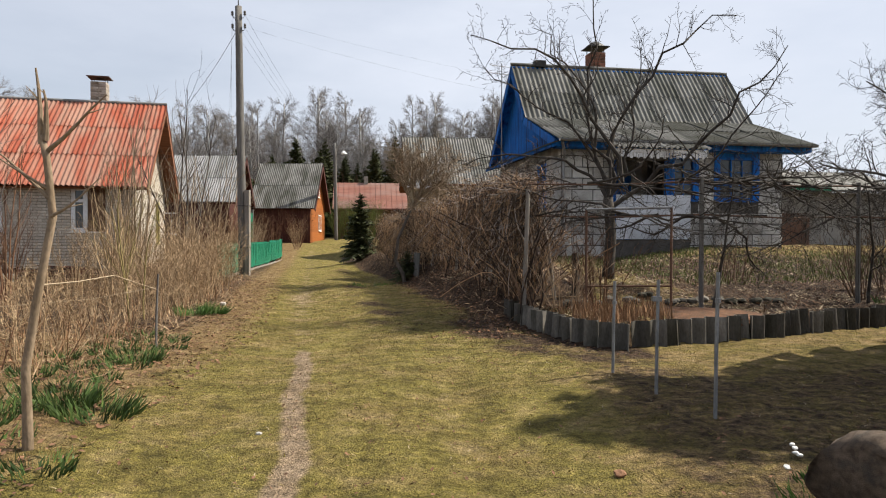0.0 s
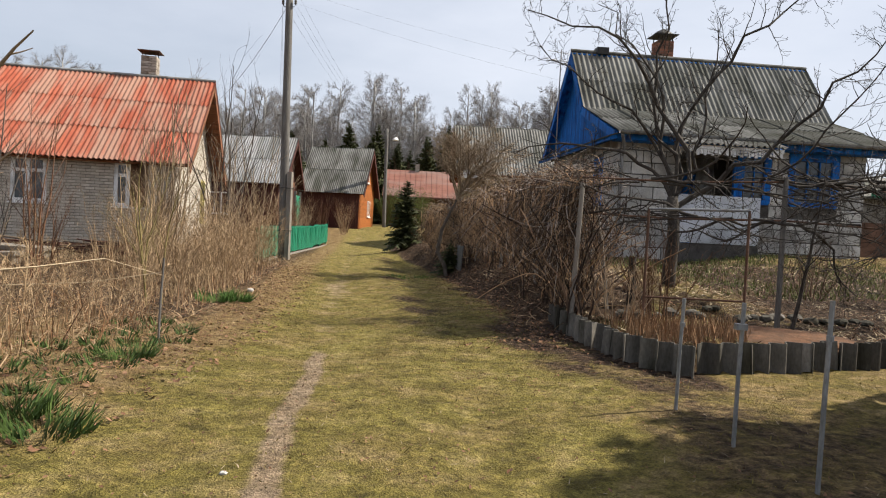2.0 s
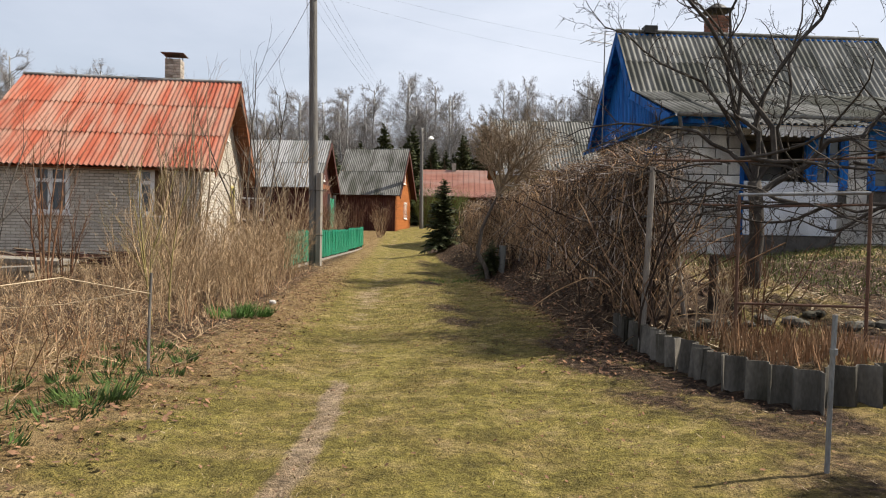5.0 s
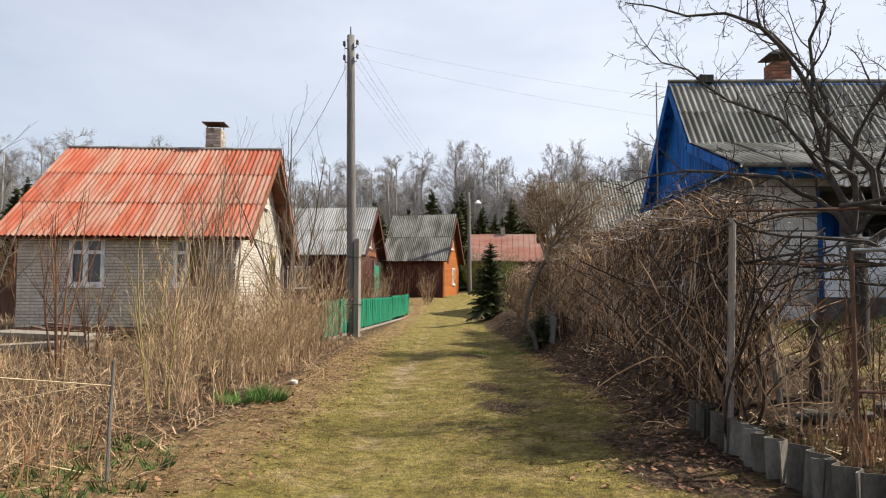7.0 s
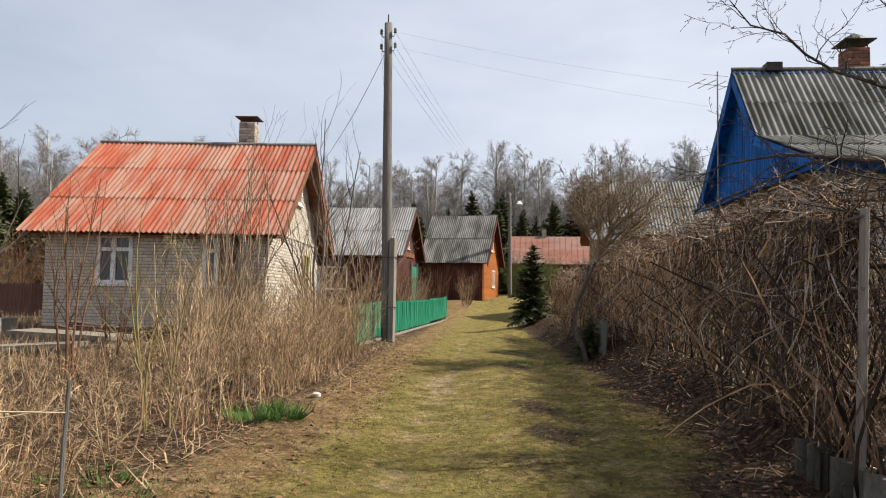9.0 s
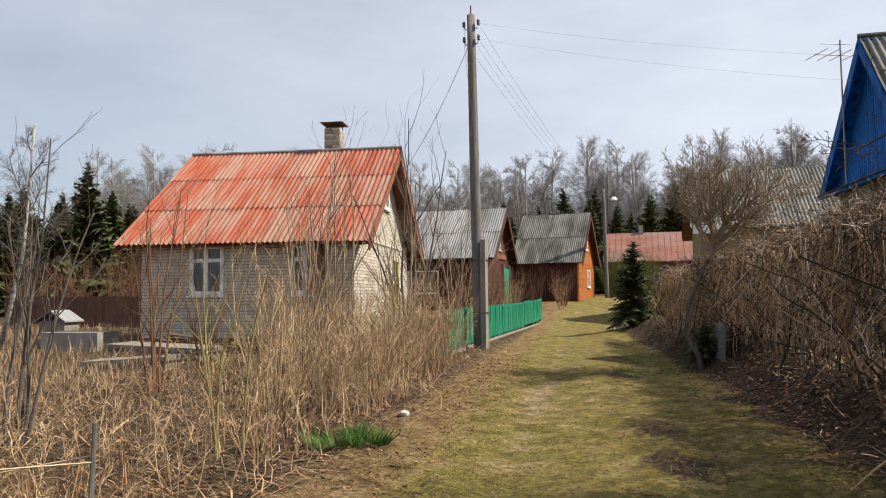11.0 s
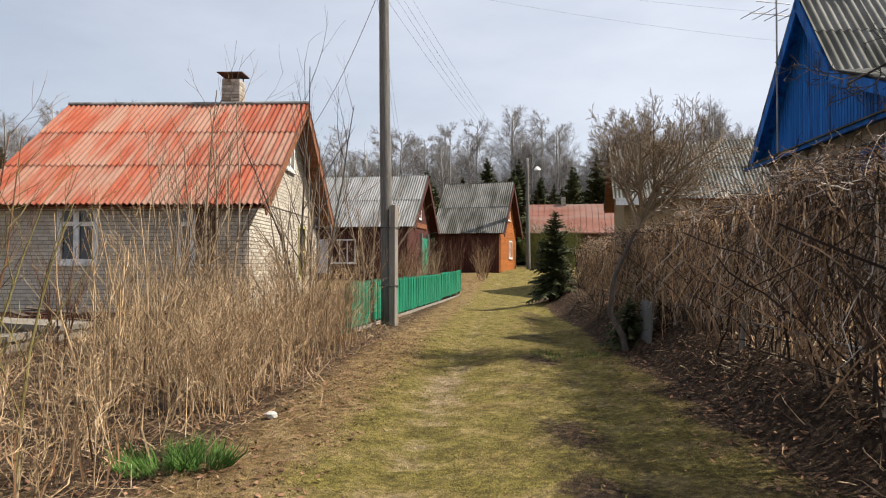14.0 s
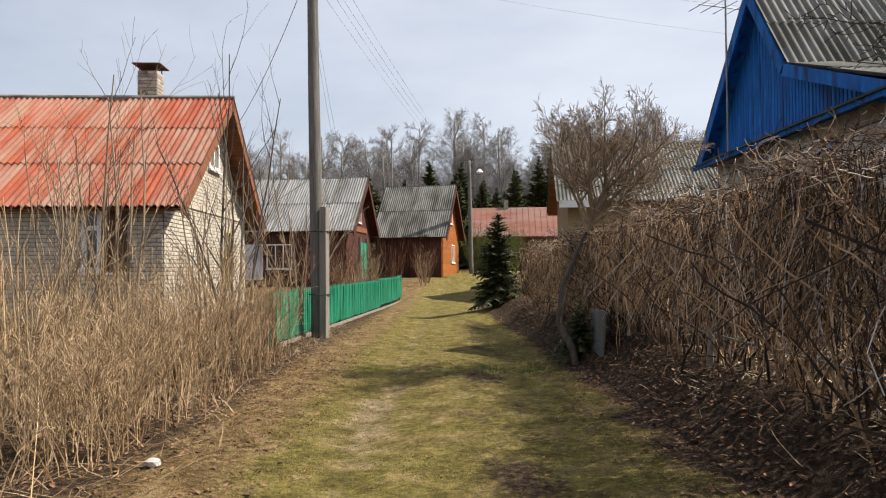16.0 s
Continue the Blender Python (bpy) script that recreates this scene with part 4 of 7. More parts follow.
part("downpipe", Geo().tube([(0.12, -4.49, 3.72), (0.25, -4.3, 3.45), (0.33, -3.98, 3.25), (0.33, -3.98, 0.9)], [0.04] * 4, 8), M_STEEL, bl, "grey downpipe bent from the gutter")
chimney(bl, 2.95, 0.35, 6.3, 7.32, 0.5, M_CHIM_R, M_DARKTIN, 12)
part("cowl", Geo().lathe([(0.34, 7.5), (0.3, 7.56), (0.2, 7.64), (0.05, 7.72)], 12, 2.95, 0.35), M_DARKTIN, bl, "dark tin chimney cowl")
part("roof_vent", Geo().box(0.75, 1.1, -0.16, 0.16, 6.7, 6.9), M_DARKTIN, bl)
# aerial on the gable
ae = thing("tv_aerial", 1.0, 22.95, 3.6, 13.6, "thin grey television aerial on a pole at the blue gable", "aerial")
part("mast", Geo().tube([(-0.1, 0, 0.1), (-0.1, 0, 3.4)], [0.022, 0.018], 6), M_STEEL, ae)
part("boom", Geo().tube([(-0.7, -0.2, 3.05), (0.3, 0.15, 3.05)], [0.012, 0.012], 5), M_STEEL, ae)
for k in range(4):
    px, py = -0.65 + k * 0.27, -0.18 + k * 0.09
    part("element", Geo().tube([(px + 0.12, py - 0.36, 3.05), (px - 0.12, py + 0.36, 3.05)], [0.008, 0.008], 5), M_STEEL, ae)
part("upper_boom", Geo().tube([(-0.55, -0.15, 3.3), (0.2, 0.1, 3.3)], [0.01, 0.01], 5), M_STEEL, ae)

# low shed beside the blue house
sh = thing("shed", 8.3, 21.8, 0, 13.6, "low pale shed with a light roof and a rusty lean-to panel", "shed")
part("wall", Geo().box(0, 5.0, 0, 3.0, 0.6, 2.7), M_PLINTH, sh)
part("roof", Geo().prism([(-0.5, 2.75), (1.5, 3.5), (3.4, 2.75), (3.4, 2.68), (1.5, 3.43), (-0.5, 2.68)], -0.3, 5.3), M_SLATE, sh)
part("panel", Geo().box(0.1, 1.6, -0.9, -0.86, 0.7, 2.0), M_RUST, sh, "rust-brown sheet panel")
part("green_eave", Geo().box(1.2, 2.6, -0.56, -0.52, 2.72, 2.86), M_GREEN, sh)


# ---- houses further down the lane ----
def plank_wall(parent, x0, x1, y, z0, z1, material, n, horizontal=False, m=None, name="board"):
    w = part("wall", Geo().box(x0, x1, y, y + 0.2, z0, z1), material, parent, m=m)
    for k in range(n):
        if horizontal:
            h = (z1 - z0) / n
            part(name, Geo().box(x0, x1, y - 0.025, y + 0.002, z0 + k * h + 0.006, z0 + (k + 1) * h - 0.006), material, w)
        else:
            h = (x1 - x0) / n
            part(name, Geo().box(x0 + k * h + 0.006, x0 + (k + 1) * h - 0.006, y - 0.025, y + 0.002, z0, z1), material, w)
    return w


gr = thing("grey_roof_house", -16.5, 48.36, 0, 9, "dark maroon wooden house under a pale grey slate roof", "house")
plank_wall(gr, -6.6, -0.5, -3.6, 0.3, 3.6, M_MAROON, 40)
part("wall", Geo().box(-0.7, -0.5, -3.39, 3.0, 0.3, 3.6), M_MAROON, gr)
part("wall", Geo().box(-6.6, -0.71, 2.8, 3.0, 0.3, 3.6), M_MAROON, gr)
part("plinth", Geo().box(-6.65, -0.45, -3.65, 3.05, -0.3, 0.297), M_PLINTH, gr)
gg = part("gable", Geo().prism([(-3.6, 3.61), (3.2, 3.61), (0, 6.8)], -0.65, -0.5), M_MAROON, gr, "gable of faded red boards")
m_gg = pose(-0.5, -3.6, 0, 0, 0, 90)
window(gr, m_gg, 3.0, 3.7, 4.25, 5.35, M_WHITEPAINT, cols=2, rows=2, curtain=False)
part("balcony_board", Geo().box(-0.5, -0.44, -2.4, 1.6, 3.7, 4.0), M_BARGE, gr)
r = part("roof", slab((-3.95, 3.55), (0, 7.0), -7.2, -0.05, 0.04, 0.05), M_MAROON, gr)
slate_slope(r, -7.3, 0.0, (-4.05, 3.6), (0, 7.06), 2, M_SLATE_LT, cols=4, seed=11)
r = part("roof", slab((3.5, 3.55), (0, 7.0), -7.2, -0.05, 0.04, 0.05), M_MAROON, gr)
slate_slope(r, -7.3, 0.0, (3.6, 3.6), (0, 7.06), 2, M_SLATE_LT, cols=4, seed=12)
for a in ((-4.0, 3.52), (3.55, 3.52)):
    part("bargeboard", slab(a, (0, 6.98), -0.03, 0.02, 0.32), M_MAROON, gr, "dark maroon bargeboard")
window(gr, pose(0, -3.62, 0), -5.1, -3.6, 1.5, 2.9, M_WHITEPAINT, cols=3, rows=1, label="white window beside a pale grey panel")
part("grey_panel", Geo().box(-6.4, -5.3, -3.68, -3.63, 0.9, 2.9), M_SHEET, gr)

oh = thing("orange_house", -12.6, 54.9, 0, 2, "orange-stained wooden house with a steep grey slate roof", "house")
plank_wall(oh, -4.9, -0.45, -2.75, 0.6, 3.9, M_MAROON, 26)
part("plinth", Geo().box(-4.95, -0.4, -2.8, 2.7, 0.0, 0.597), M_PLINTH, oh)
m_og = pose(-0.45, -2.75, 0, 0, 0, 90)
ow = part("wall", wall_backing(5.4, 3.9, 0.2, [(3.1, 3.75, 1.95, 2.95)]), M_ORANGE, oh, "orange horizontal boarding", m=m_og)
for k in range(33):
    z = 0.62 + k * 0.19
    half = 2.7 if z < 3.8 else max(0.05, 2.7 * (7.0 - z) / 3.2)
    if half > 0.1:
        part("board", Geo().box(2.7 - half, 2.7 + half, -0.035, -0.002, z, z + 0.178), M_ORANGE, ow)
og = Geo()
og.v = [(0, 0, 3.91), (5.4, 0, 3.91), (2.7, 0, 7.0), (0, 0.15, 3.91), (5.4, 0.15, 3.91), (2.7, 0.15, 7.0)]
og.f = [(0, 1, 2), (3, 5, 4), (0, 3, 4, 1), (1, 4, 5, 2), (2, 5, 3, 0)]
part("gable", og, M_ORANGE, oh, m=m_og)
window(oh, m_og @ pose(0, -0.045, 0), 2.2, 3.2, 4.5, 5.65, M_WHITEPAINT, cols=2, rows=1, bar=0.06, label="white upper window")
window(oh, m_og @ pose(0, -0.045, 0), 2.9, 3.9, 1.85, 3.1, M_WHITEPAINT, cols=2, rows=1, bar=0.06, label="white lower window")
part("wall", Geo().box(-4.9, -0.66, 2.45, 2.65, 0.6, 3.9), M_ORANGE, oh)
r = part("roof", slab((-3.1, 3.5), (0, 7.1), -4.95, -0.05, 0.04, 0.05), M_MAROON, oh)
slate_slope(r, -5.0, 0.0, (-3.2, 3.5), (0, 7.2), 2, M_SLATE, cols=5, seed=13)
r = part("roof", slab((3.1, 3.5), (0, 7.1), -4.95, -0.05, 0.04, 0.05), M_MAROON, oh)
slate_slope(r, -5.0, 0.0, (3.2, 3.5), (0, 7.2), 2, M_SLATE, cols=5, seed=14)
for a in ((-3.15, 3.42), (3.15, 3.42)):
    part("bargeboard", slab(a, (0, 7.08), -0.03, 0.02, 0.25), M_MAROON, oh, "dark red bargeboard")

fr = thing("red_roof_house", -15.0, 69.7, 0, 10, "low distant house with a faded red tin roof", "house")
part("wall", Geo().box(0.3, 11.5, -2.6, 3, 0.6, 4.3), M_CARD, fr)
part("roof", Geo().prism([(-3.4, 4.15), (0, 6.85), (3.4, 4.15), (3.4, 4.05), (0, 6.75), (-3.4, 4.05)], 0, 12), M_TINRED, fr)
for k in range(22):
    part("roof_seam", slab((-3.4, 4.19), (0, 6.89), 0.5 + k * 0.52, 0.54 + k * 0.52, 0.05), M_TINRED, fr)
part("chimney", Geo().box(3.0, 3.4, -0.2, 0.2, 6.5, 7.5), M_CHIM, fr)

sl = thing("slate_roof_house", -4.6, 40.9, 0, 10, "yellowish house with a weathered grey slate roof behind the hedge", "house")
part("wall", Geo().box(0.5, 11, -3.0, 3.0, 0.6, 4.5), M_OCHRE, sl)
r = part("roof", slab((-3.5, 4.2), (0, 7.1), 0.03, 11.9, 0.04, 0.05), M_BARGE, sl)
slate_slope(r, 0, 12, (-3.6, 4.2), (0, 7.2), 2, M_SLATE, cols=11, seed=15)
r = part("roof", slab((3.5, 4.2), (0, 7.1), 0.03, 11.9, 0.04, 0.05), M_BARGE, sl)
part("roof_sheet", slab((3.6, 4.28), (0, 7.2), 0, 12, 0.03), M_SLATE, sl)
part("gable", Geo().prism([(-3.0, 4.5), (3.0, 4.5), (0, 6.9)], 0.5, 0.6), M_OCHRE, sl)
part("eaves_board", Geo().box(0.1, 1.5, -3.62, -3.58, 3.95, 4.25), M_WHITEPAINT, sl, "white eaves board")


# ---- power pole, lamp pole, wires ----
def wooden_pole(name, x, y, z, top, lean, r0, r1, label, arms):
    p = thing(name, x, y, z, 0, label, "pole")
    part("shaft", Geo().tube([(lean * k / 8, 0.01 * math.sin(k), -0.4 + (top + 0.4) * k / 8) for k in range(9)], [r0 + (r1 - r0) * k / 8 for k in range(9)], 12), M_POLE, p, smooth=True)
    for zz, sx in arms:
        hk = part("hook", Geo().tube([(lean * zz / top, 0, zz), (lean * zz / top + sx * 0.16, 0, zz - 0.02), (lean * zz / top + sx * 0.2, 0, zz + 0.08)], [0.012] * 3, 6), M_DARKTIN, p)
        part("insulator", Geo().lathe([(0.02, zz + 0.06), (0.045, zz + 0.08), (0.035, zz + 0.13), (0.045, zz + 0.15), (0.03, zz + 0.2)], 8, lean * zz / top + sx * 0.2), M_PORC, hk)
    return p


pole = wooden_pole("power_pole", -7.28, 21.44, ground_z(-7.28, 21.44), 8.5, -0.14, 0.145, 0.105, "tall weathered grey wooden power pole beside the lane", [(8.15, -1), (8.15, 1), (7.75, -1), (7.75, 1)])
part("stub", Geo().box(0.10, 0.24, -0.16, 0.02, -0.3, 2.7), M_POLE_LT, pole, "pale timber stub bound to the foot")
for zz in (0.9, 2.2):
    part("wire_band", Geo().tube([(0.3 * math.cos(a * math.pi / 6) * 0.75 + 0.05, 0.26 * math.sin(a * math.pi / 6) * 0.75 - 0.03, zz) for a in range(13)], [0.012] * 13, 5), M_DARKTIN, pole)
part("top_pin", Geo().tube([(-0.14, 0, 8.45), (-0.14, 0, 8.75)], [0.02, 0.015], 6), M_DARKTIN, pole)
lamp = wooden_pole("lamp_pole", -11.15, 53.0, ground_z(-11.15, 53), 7.4, -0.1, 0.15, 0.11, "grey wooden pole with a street lamp", [(7.1, -1), (7.1, 1)])
part("lamp_arm", Geo().tube([(-0.1, 0, 6.3), (0.35, -0.15, 6.65), (0.6, -0.25, 6.7)], [0.025] * 3, 6), M_STEEL, lamp)
part("lamp_head", Geo().lathe([(0.06, 6.78), (0.12, 6.72), (0.22, 6.6), (0.24, 6.55)], 12, 0.65, -0.27), M_WHITEPAINT, lamp, "white enamel lamp head")


def wire(a, b, sag, r=0.0035):
    pts = [tuple(Vector(a).lerp(Vector(b), k / 14) - Vector((0, 0, sag * 4 * (k / 14) * (1 - k / 14)))) for k in range(15)]
    single("power_wire", Geo().tube(pts, [r] * 15, 4), M_WIRE, "thin overhead power wire between poles and houses", "wire", "overhead wires")


PT = (-7.42, 21.44)
for dx, zz in ((-0.2, 8.3), (0.2, 8.3), (-0.2, 7.9), (0.2, 7.9)):
    wire((PT[0] + dx, PT[1], zz), (-11.2 + dx, 53, 7.9), 0.6)
wire((PT[0] - 0.2, PT[1], 8.3), (-17.0, 46.5, 6.0), 0.5)
wire((PT[0] - 0.2, PT[1], 7.9), (-17.2, 46.5, 5.7), 0.5)
wire((PT[0] - 0.1, PT[1], 7.7), (-11.5, 25.2, 5.4), 0.25, 0.008)
wire((PT[0] + 0.2, PT[1], 8.3), (1.2, 22.0, 6.3), 0.12, 0.0016)
wire((PT[0] + 0.2, PT[1], 7.9), (1.1, 22.4, 5.9), 0.12, 0.0016)

# ---- green picket fence ----
FA, FB = Vector((-7.3, 19.7, 0)), Vector((-10.6, 36.9, 0))
fn = thing("green_fence", 0, 0, 0, 0, "low bright green painted picket fence along the lane", "fence")
span = (FB - FA).length
fdir = (FB - FA).normalized()
fang = math.degrees(math.atan2(fdir.y, fdir.x))
pk = Geo()
pk.v = [(-0.055, -0.012, 0), (0.055, -0.012, 0), (0.055, -0.012, 0.86), (0, -0.012, 0.93), (-0.055, -0.012, 0.86), (-0.055, 0.012, 0), (0.055, 0.012, 0), (0.055, 0.012, 0.86), (0, 0.012, 0.93), (-0.055, 0.012, 0.86)]
pk.f = [(0, 1, 2, 3, 4), (9, 8, 7, 6, 5)] + [(k, 5 + k, 5 + (k + 1) % 5, (k + 1) % 5) for k in range(5)]
pk_me = pk.mesh("picket", M_GREEN)
n, rnd = int(span / 0.135), random.Random(8)
for k in range(n + 1):
    q = FA + fdir * (k * 0.135)
    ob = new("picket", pk_me)
    ob.parent = fn
    ob.matrix_basis = pose(q.x, q.y, ground_z(q.x, q.y) + 0.1 + (0.05 if k > 0.68 * n else 0) + rnd.uniform(-0.02, 0.02), rnd.uniform(-1, 1), rnd.uniform(-1.5, 1.5), fang)
for zz in (0.28, 0.75):
    part("rail", Geo().box(0, span, 0.014, 0.05, zz, zz + 0.07), M_GREEN, fn, m=Matrix.Translation((FA.x, FA.y, ground_z(FA.x, FA.y) + 0.08)) @ pose(0, 0, 0, 0, 0, fang))
for k in range(7):
    q = FA + fdir * (span * k / 6)
    part("fence_post", Geo().box(-0.04, 0.04, 0.052, 0.13, -0.3, 1.0), M_GREEN, fn, m=pose(q.x, q.y, ground_z(q.x, q.y), 0, 0, fang))
part("base_board", Geo().box(0, span, -0.06, -0.02, -0.05, 0.07), M_POLE_LT, fn, "pale footing board", m=Matrix.Translation((FA.x, FA.y, ground_z(FA.x, FA.y))) @ pose(0, 0, 0, 0, 0, fang))
gtg = thing("green_gate", -12.2, 36.5, 0.3, 100, "green metal gate leaf among the reeds", "gate")
part("leaf", Geo().box(-0.7, 0.7, -0.02, 0.02, 0.1, 2.3), M_GREEN, gtg)
for s in (-0.75, 0.75):
    part("gate_post", Geo().box(s - 0.06, s + 0.06, -0.06, 0.06, -0.3, 2.5), M_POLE, gtg)

# ---- slate edging round the garden bed ----
ed = thing("slate_edging", 0, 0, 0, 0, "row of upright grey wavy slate pieces edging the garden bed", "garden edging")
EP = [(0.75, 10.0), (0.9, 9.3), (1.12, 8.4), (1.4, 7.5), (1.75, 7.12), (2.3, 7.2), (3.0, 7.6), (3.8, 8.05), (4.8, 8.7), (5.8, 9.3), (8.0, 10.6)]
rnd = random.Random(5)
sheet_cache = [sheet_mesh("slate_piece", w, 0.62, M_EDGE, 0.2, 0.05, 0.012, 10) for w in (0.2, 0.4, 0.2)]
pos, carry = [], 0.0
for (ax, ay), (bx, by) in zip(EP, EP[1:]):
    seg = math.hypot(bx - ax, by - ay)
    t = carry
    while t < seg:
        k = rnd.choice((0, 1, 1, 2))
        w = (0.2, 0.4, 0.2)[k]
        ang = math.degrees(math.atan2(by - ay, bx - ax))
        x, y = ax + (bx - ax) * t / seg, ay + (by - ay) * t / seg
        ob = new("slate_piece", sheet_cache[k])
        ob.parent = ed
        ob.matrix_basis = pose(x, y, -0.34 + ground_z(x - 0.12, y - 0.25) + rnd.uniform(-0.015, 0.012), 90 + rnd.uniform(-6, 1), rnd.uniform(-2.5, 2.5), ang + rnd.uniform(-4, 4))
        t += w - 0.02
    carry = t - seg

# ---- posts, pipe frame, trellis ----
for x, y, h, lab in ((1.74, 4.83, 0.86, "clamp near its top"), (1.56, 5.65, 0.8, "no cap"), (1.96, 4.14, 0.95, "worn top")):
    z = ground_z(x, y)
    p = thing("metal_stake", x, y, z, 0, "thin metal stake in the grass, " + lab, "stake", "metal stakes")
    part("shaft", Geo().tube([(0, 0, -0.25), (0.006, 0, h * 0.5), (0.016, 0.004, h)], [0.013] * 3, 8), M_STEEL, p)
    if "clamp" in lab:
        part("clamp", Geo().box(-0.03, 0.035, -0.03, 0.03, h - 0.16, h - 0.125), M_STEEL, p)
    else:
        part("collar", Geo().tube([(0.014, 0, h - 0.2), (0.014, 0, h - 0.17)], [0.019, 0.019], 8), M_STEEL, p)
pf = thing("pipe_frame", 0, 0, 0, 0, "rusty thin pipe frame standing in the garden bed", "frame")
za, zb = ground_z(1.75, 8.75), ground_z(2.8, 8.6)
part("upright", Geo().tube([(2.8, 8.6, zb - 0.2), (2.8, 8.6, 1.62)], [0.016] * 2, 7), M_RUST, pf)
part("upright", Geo().tube([(1.75, 8.75, za - 0.2), (1.75, 8.75, 1.6)], [0.016] * 2, 7), M_RUST, pf)
part("crossbar", Geo().tube([(1.75, 8.75, 1.6), (2.8, 8.6, 1.62)], [0.016] * 2, 7), M_STEEL, pf)
part("crossbar", Geo().tube([(1.75, 8.75, 0.6), (2.8, 8.6, 0.62)], [0.012] * 2, 7), M_RUST, pf)
tl = thing("vine_trellis", 0, 0, 0, 0, "pipe trellis in the garden carrying bare grape vines", "trellis")
TP = [(0.95, 9.6), (3.35, 9.2), (5.9, 10.2), (8.6, 11.2), (11.5, 12.3)]
for x, y in TP[1:]:
    part("post", Geo().tube([(x, y, ground_z(x, y) - 0.3), (x, y, 2.05)], [0.035, 0.03], 8), M_POLE, tl)
for zz in (2.0, 1.55):
    for (ax, ay), (bx, by) in zip(TP, TP[1:]):
        part("rail", Geo().tube([(ax, ay, zz), ((ax + bx) / 2, (ay + by) / 2, zz - 0.03), (bx, by, zz)], [0.014] * 3, 6), M_RUST, tl)


# ---- plants ----
def limb(g, p, d, length, radius, level, rnd, spec):
    """A branch and its side branches. spec: per level (segments, wander, rise, count, shorter, spread)."""
    seg, wander, rise, count, shorter, spread = spec[min(level, len(spec) - 1)]
    pts, rad, q, v = [Vector(p)], [radius], Vector(p), Vector(d).normalized()
    for i in range(seg):
        v = (v + Vector((rnd.gauss(0, wander), rnd.gauss(0, wander), rnd.gauss(0, wander) + rise))).normalized()
        q = q + v * (length / seg)
        pts.append(q.copy())
        rad.append(max(radius * (1 - 0.75 * (i + 1) / seg), 0.0022))
    g.tube(pts, rad, 7 if level == 0 else (4 if radius > 0.012 else 3), cap=False)
    if level + 1 < len(spec):
        for c in range(count):
            t = 0.25 + 0.75 * (c + rnd.random()) / count
            i = min(int(t * seg), seg - 1)
            f = t * seg - i
            base = pts[i].lerp(pts[i + 1], f)
            axis = (pts[i + 1] - pts[i]).normalized()
            side = axis.cross(Vector((rnd.gauss(0, 1), rnd.gauss(0, 1), rnd.gauss(0, 1)))).normalized()
            way = axis * math.cos(spread) + side * math.sin(spread)
            limb(g, base, way, length * shorter * rnd.uniform(0.65, 1.15) * (1.15 - 0.5 * t), max(rad[i] * 0.6, 0.0025), level + 1, rnd, spec)


def bare_tree(name, x, y, label, seed, boughs, spec, trunk_pts, r0, bark, twig, z=None, group="", category="tree"):
    """A tapered trunk and a crown of boughs, each (height share, way, length, radius)."""
    rnd = random.Random(seed)
    z = ground_z(x, y) if z is None else z
    t = thing(name, x, y, z, 0, label, category, group)
    n = len(trunk_pts)
    part("trunk", Geo().tube(trunk_pts, [r0 * (1 - 0.6 * k / (n - 1)) for k in range(n)], 9), bark, t, smooth=True)
    g = Geo()
    for share, way, length, radius in boughs:
        k = share * (n - 1)
        i = min(int(k), n - 2)
        base = Vector(trunk_pts[i]).lerp(Vector(trunk_pts[i + 1]), k - i)
        limb(g, base, way, length, radius, 0, rnd, spec)
    part("crown", g, twig, t)
    return t


# apple tree in the garden
SPEC_APPLE = [(8, 0.17, 0.03, 9, 0.45, 0.95), (6, 0.22, 0.03, 7, 0.48, 0.95), (4, 0.24, 0.06, 5, 0.45, 0.9), (3, 0.2, 0.05, 0, 0, 0)]
def arching(g, base, az, rise0, rise1, length, radius, rnd, spec, seg=11):
    """A long bough whose climb eases from rise0 to rise1 degrees, set with crooked side shoots."""
    q, pts, rad = Vector(base), [Vector(base)], [radius]
    for i in range(seg):
        f = i / (seg - 1)
        el = radians(rise0 + (rise1 - rise0) * f ** 0.8 + rnd.gauss(0, 17))
        a = radians(az + rnd.gauss(0, 26))
        q = q + Vector((math.cos(a) * math.cos(el), math.sin(a) * math.cos(el), math.sin(el))) * (length / seg)
        pts.append(q.copy())
        rad.append(max(radius * (1 - 0.84 * (i + 1) / seg), 0.004))
    g.tube(pts, rad, 7, cap=False)
    for i in range(2, seg + 1):
        for c in range((i > 3) + (i > 6) + (i % 2) if i < seg else 4):
            axis = (pts[i] - pts[i - 1]).normalized()
            side = axis.cross(Vector((rnd.gauss(0, 1), rnd.gauss(0, 1), rnd.gauss(0, 1)))).normalized()
            way = axis * 0.6 + side * 0.8 + Vector((0, 0, 0.25))
            limb(g, pts[i - 1].lerp(pts[i], rnd.random()), way, rnd.uniform(0.45, 1.05) * (1.1 - 0.04 * i), max(rad[i] * 0.55, 0.005), 1, rnd, spec)


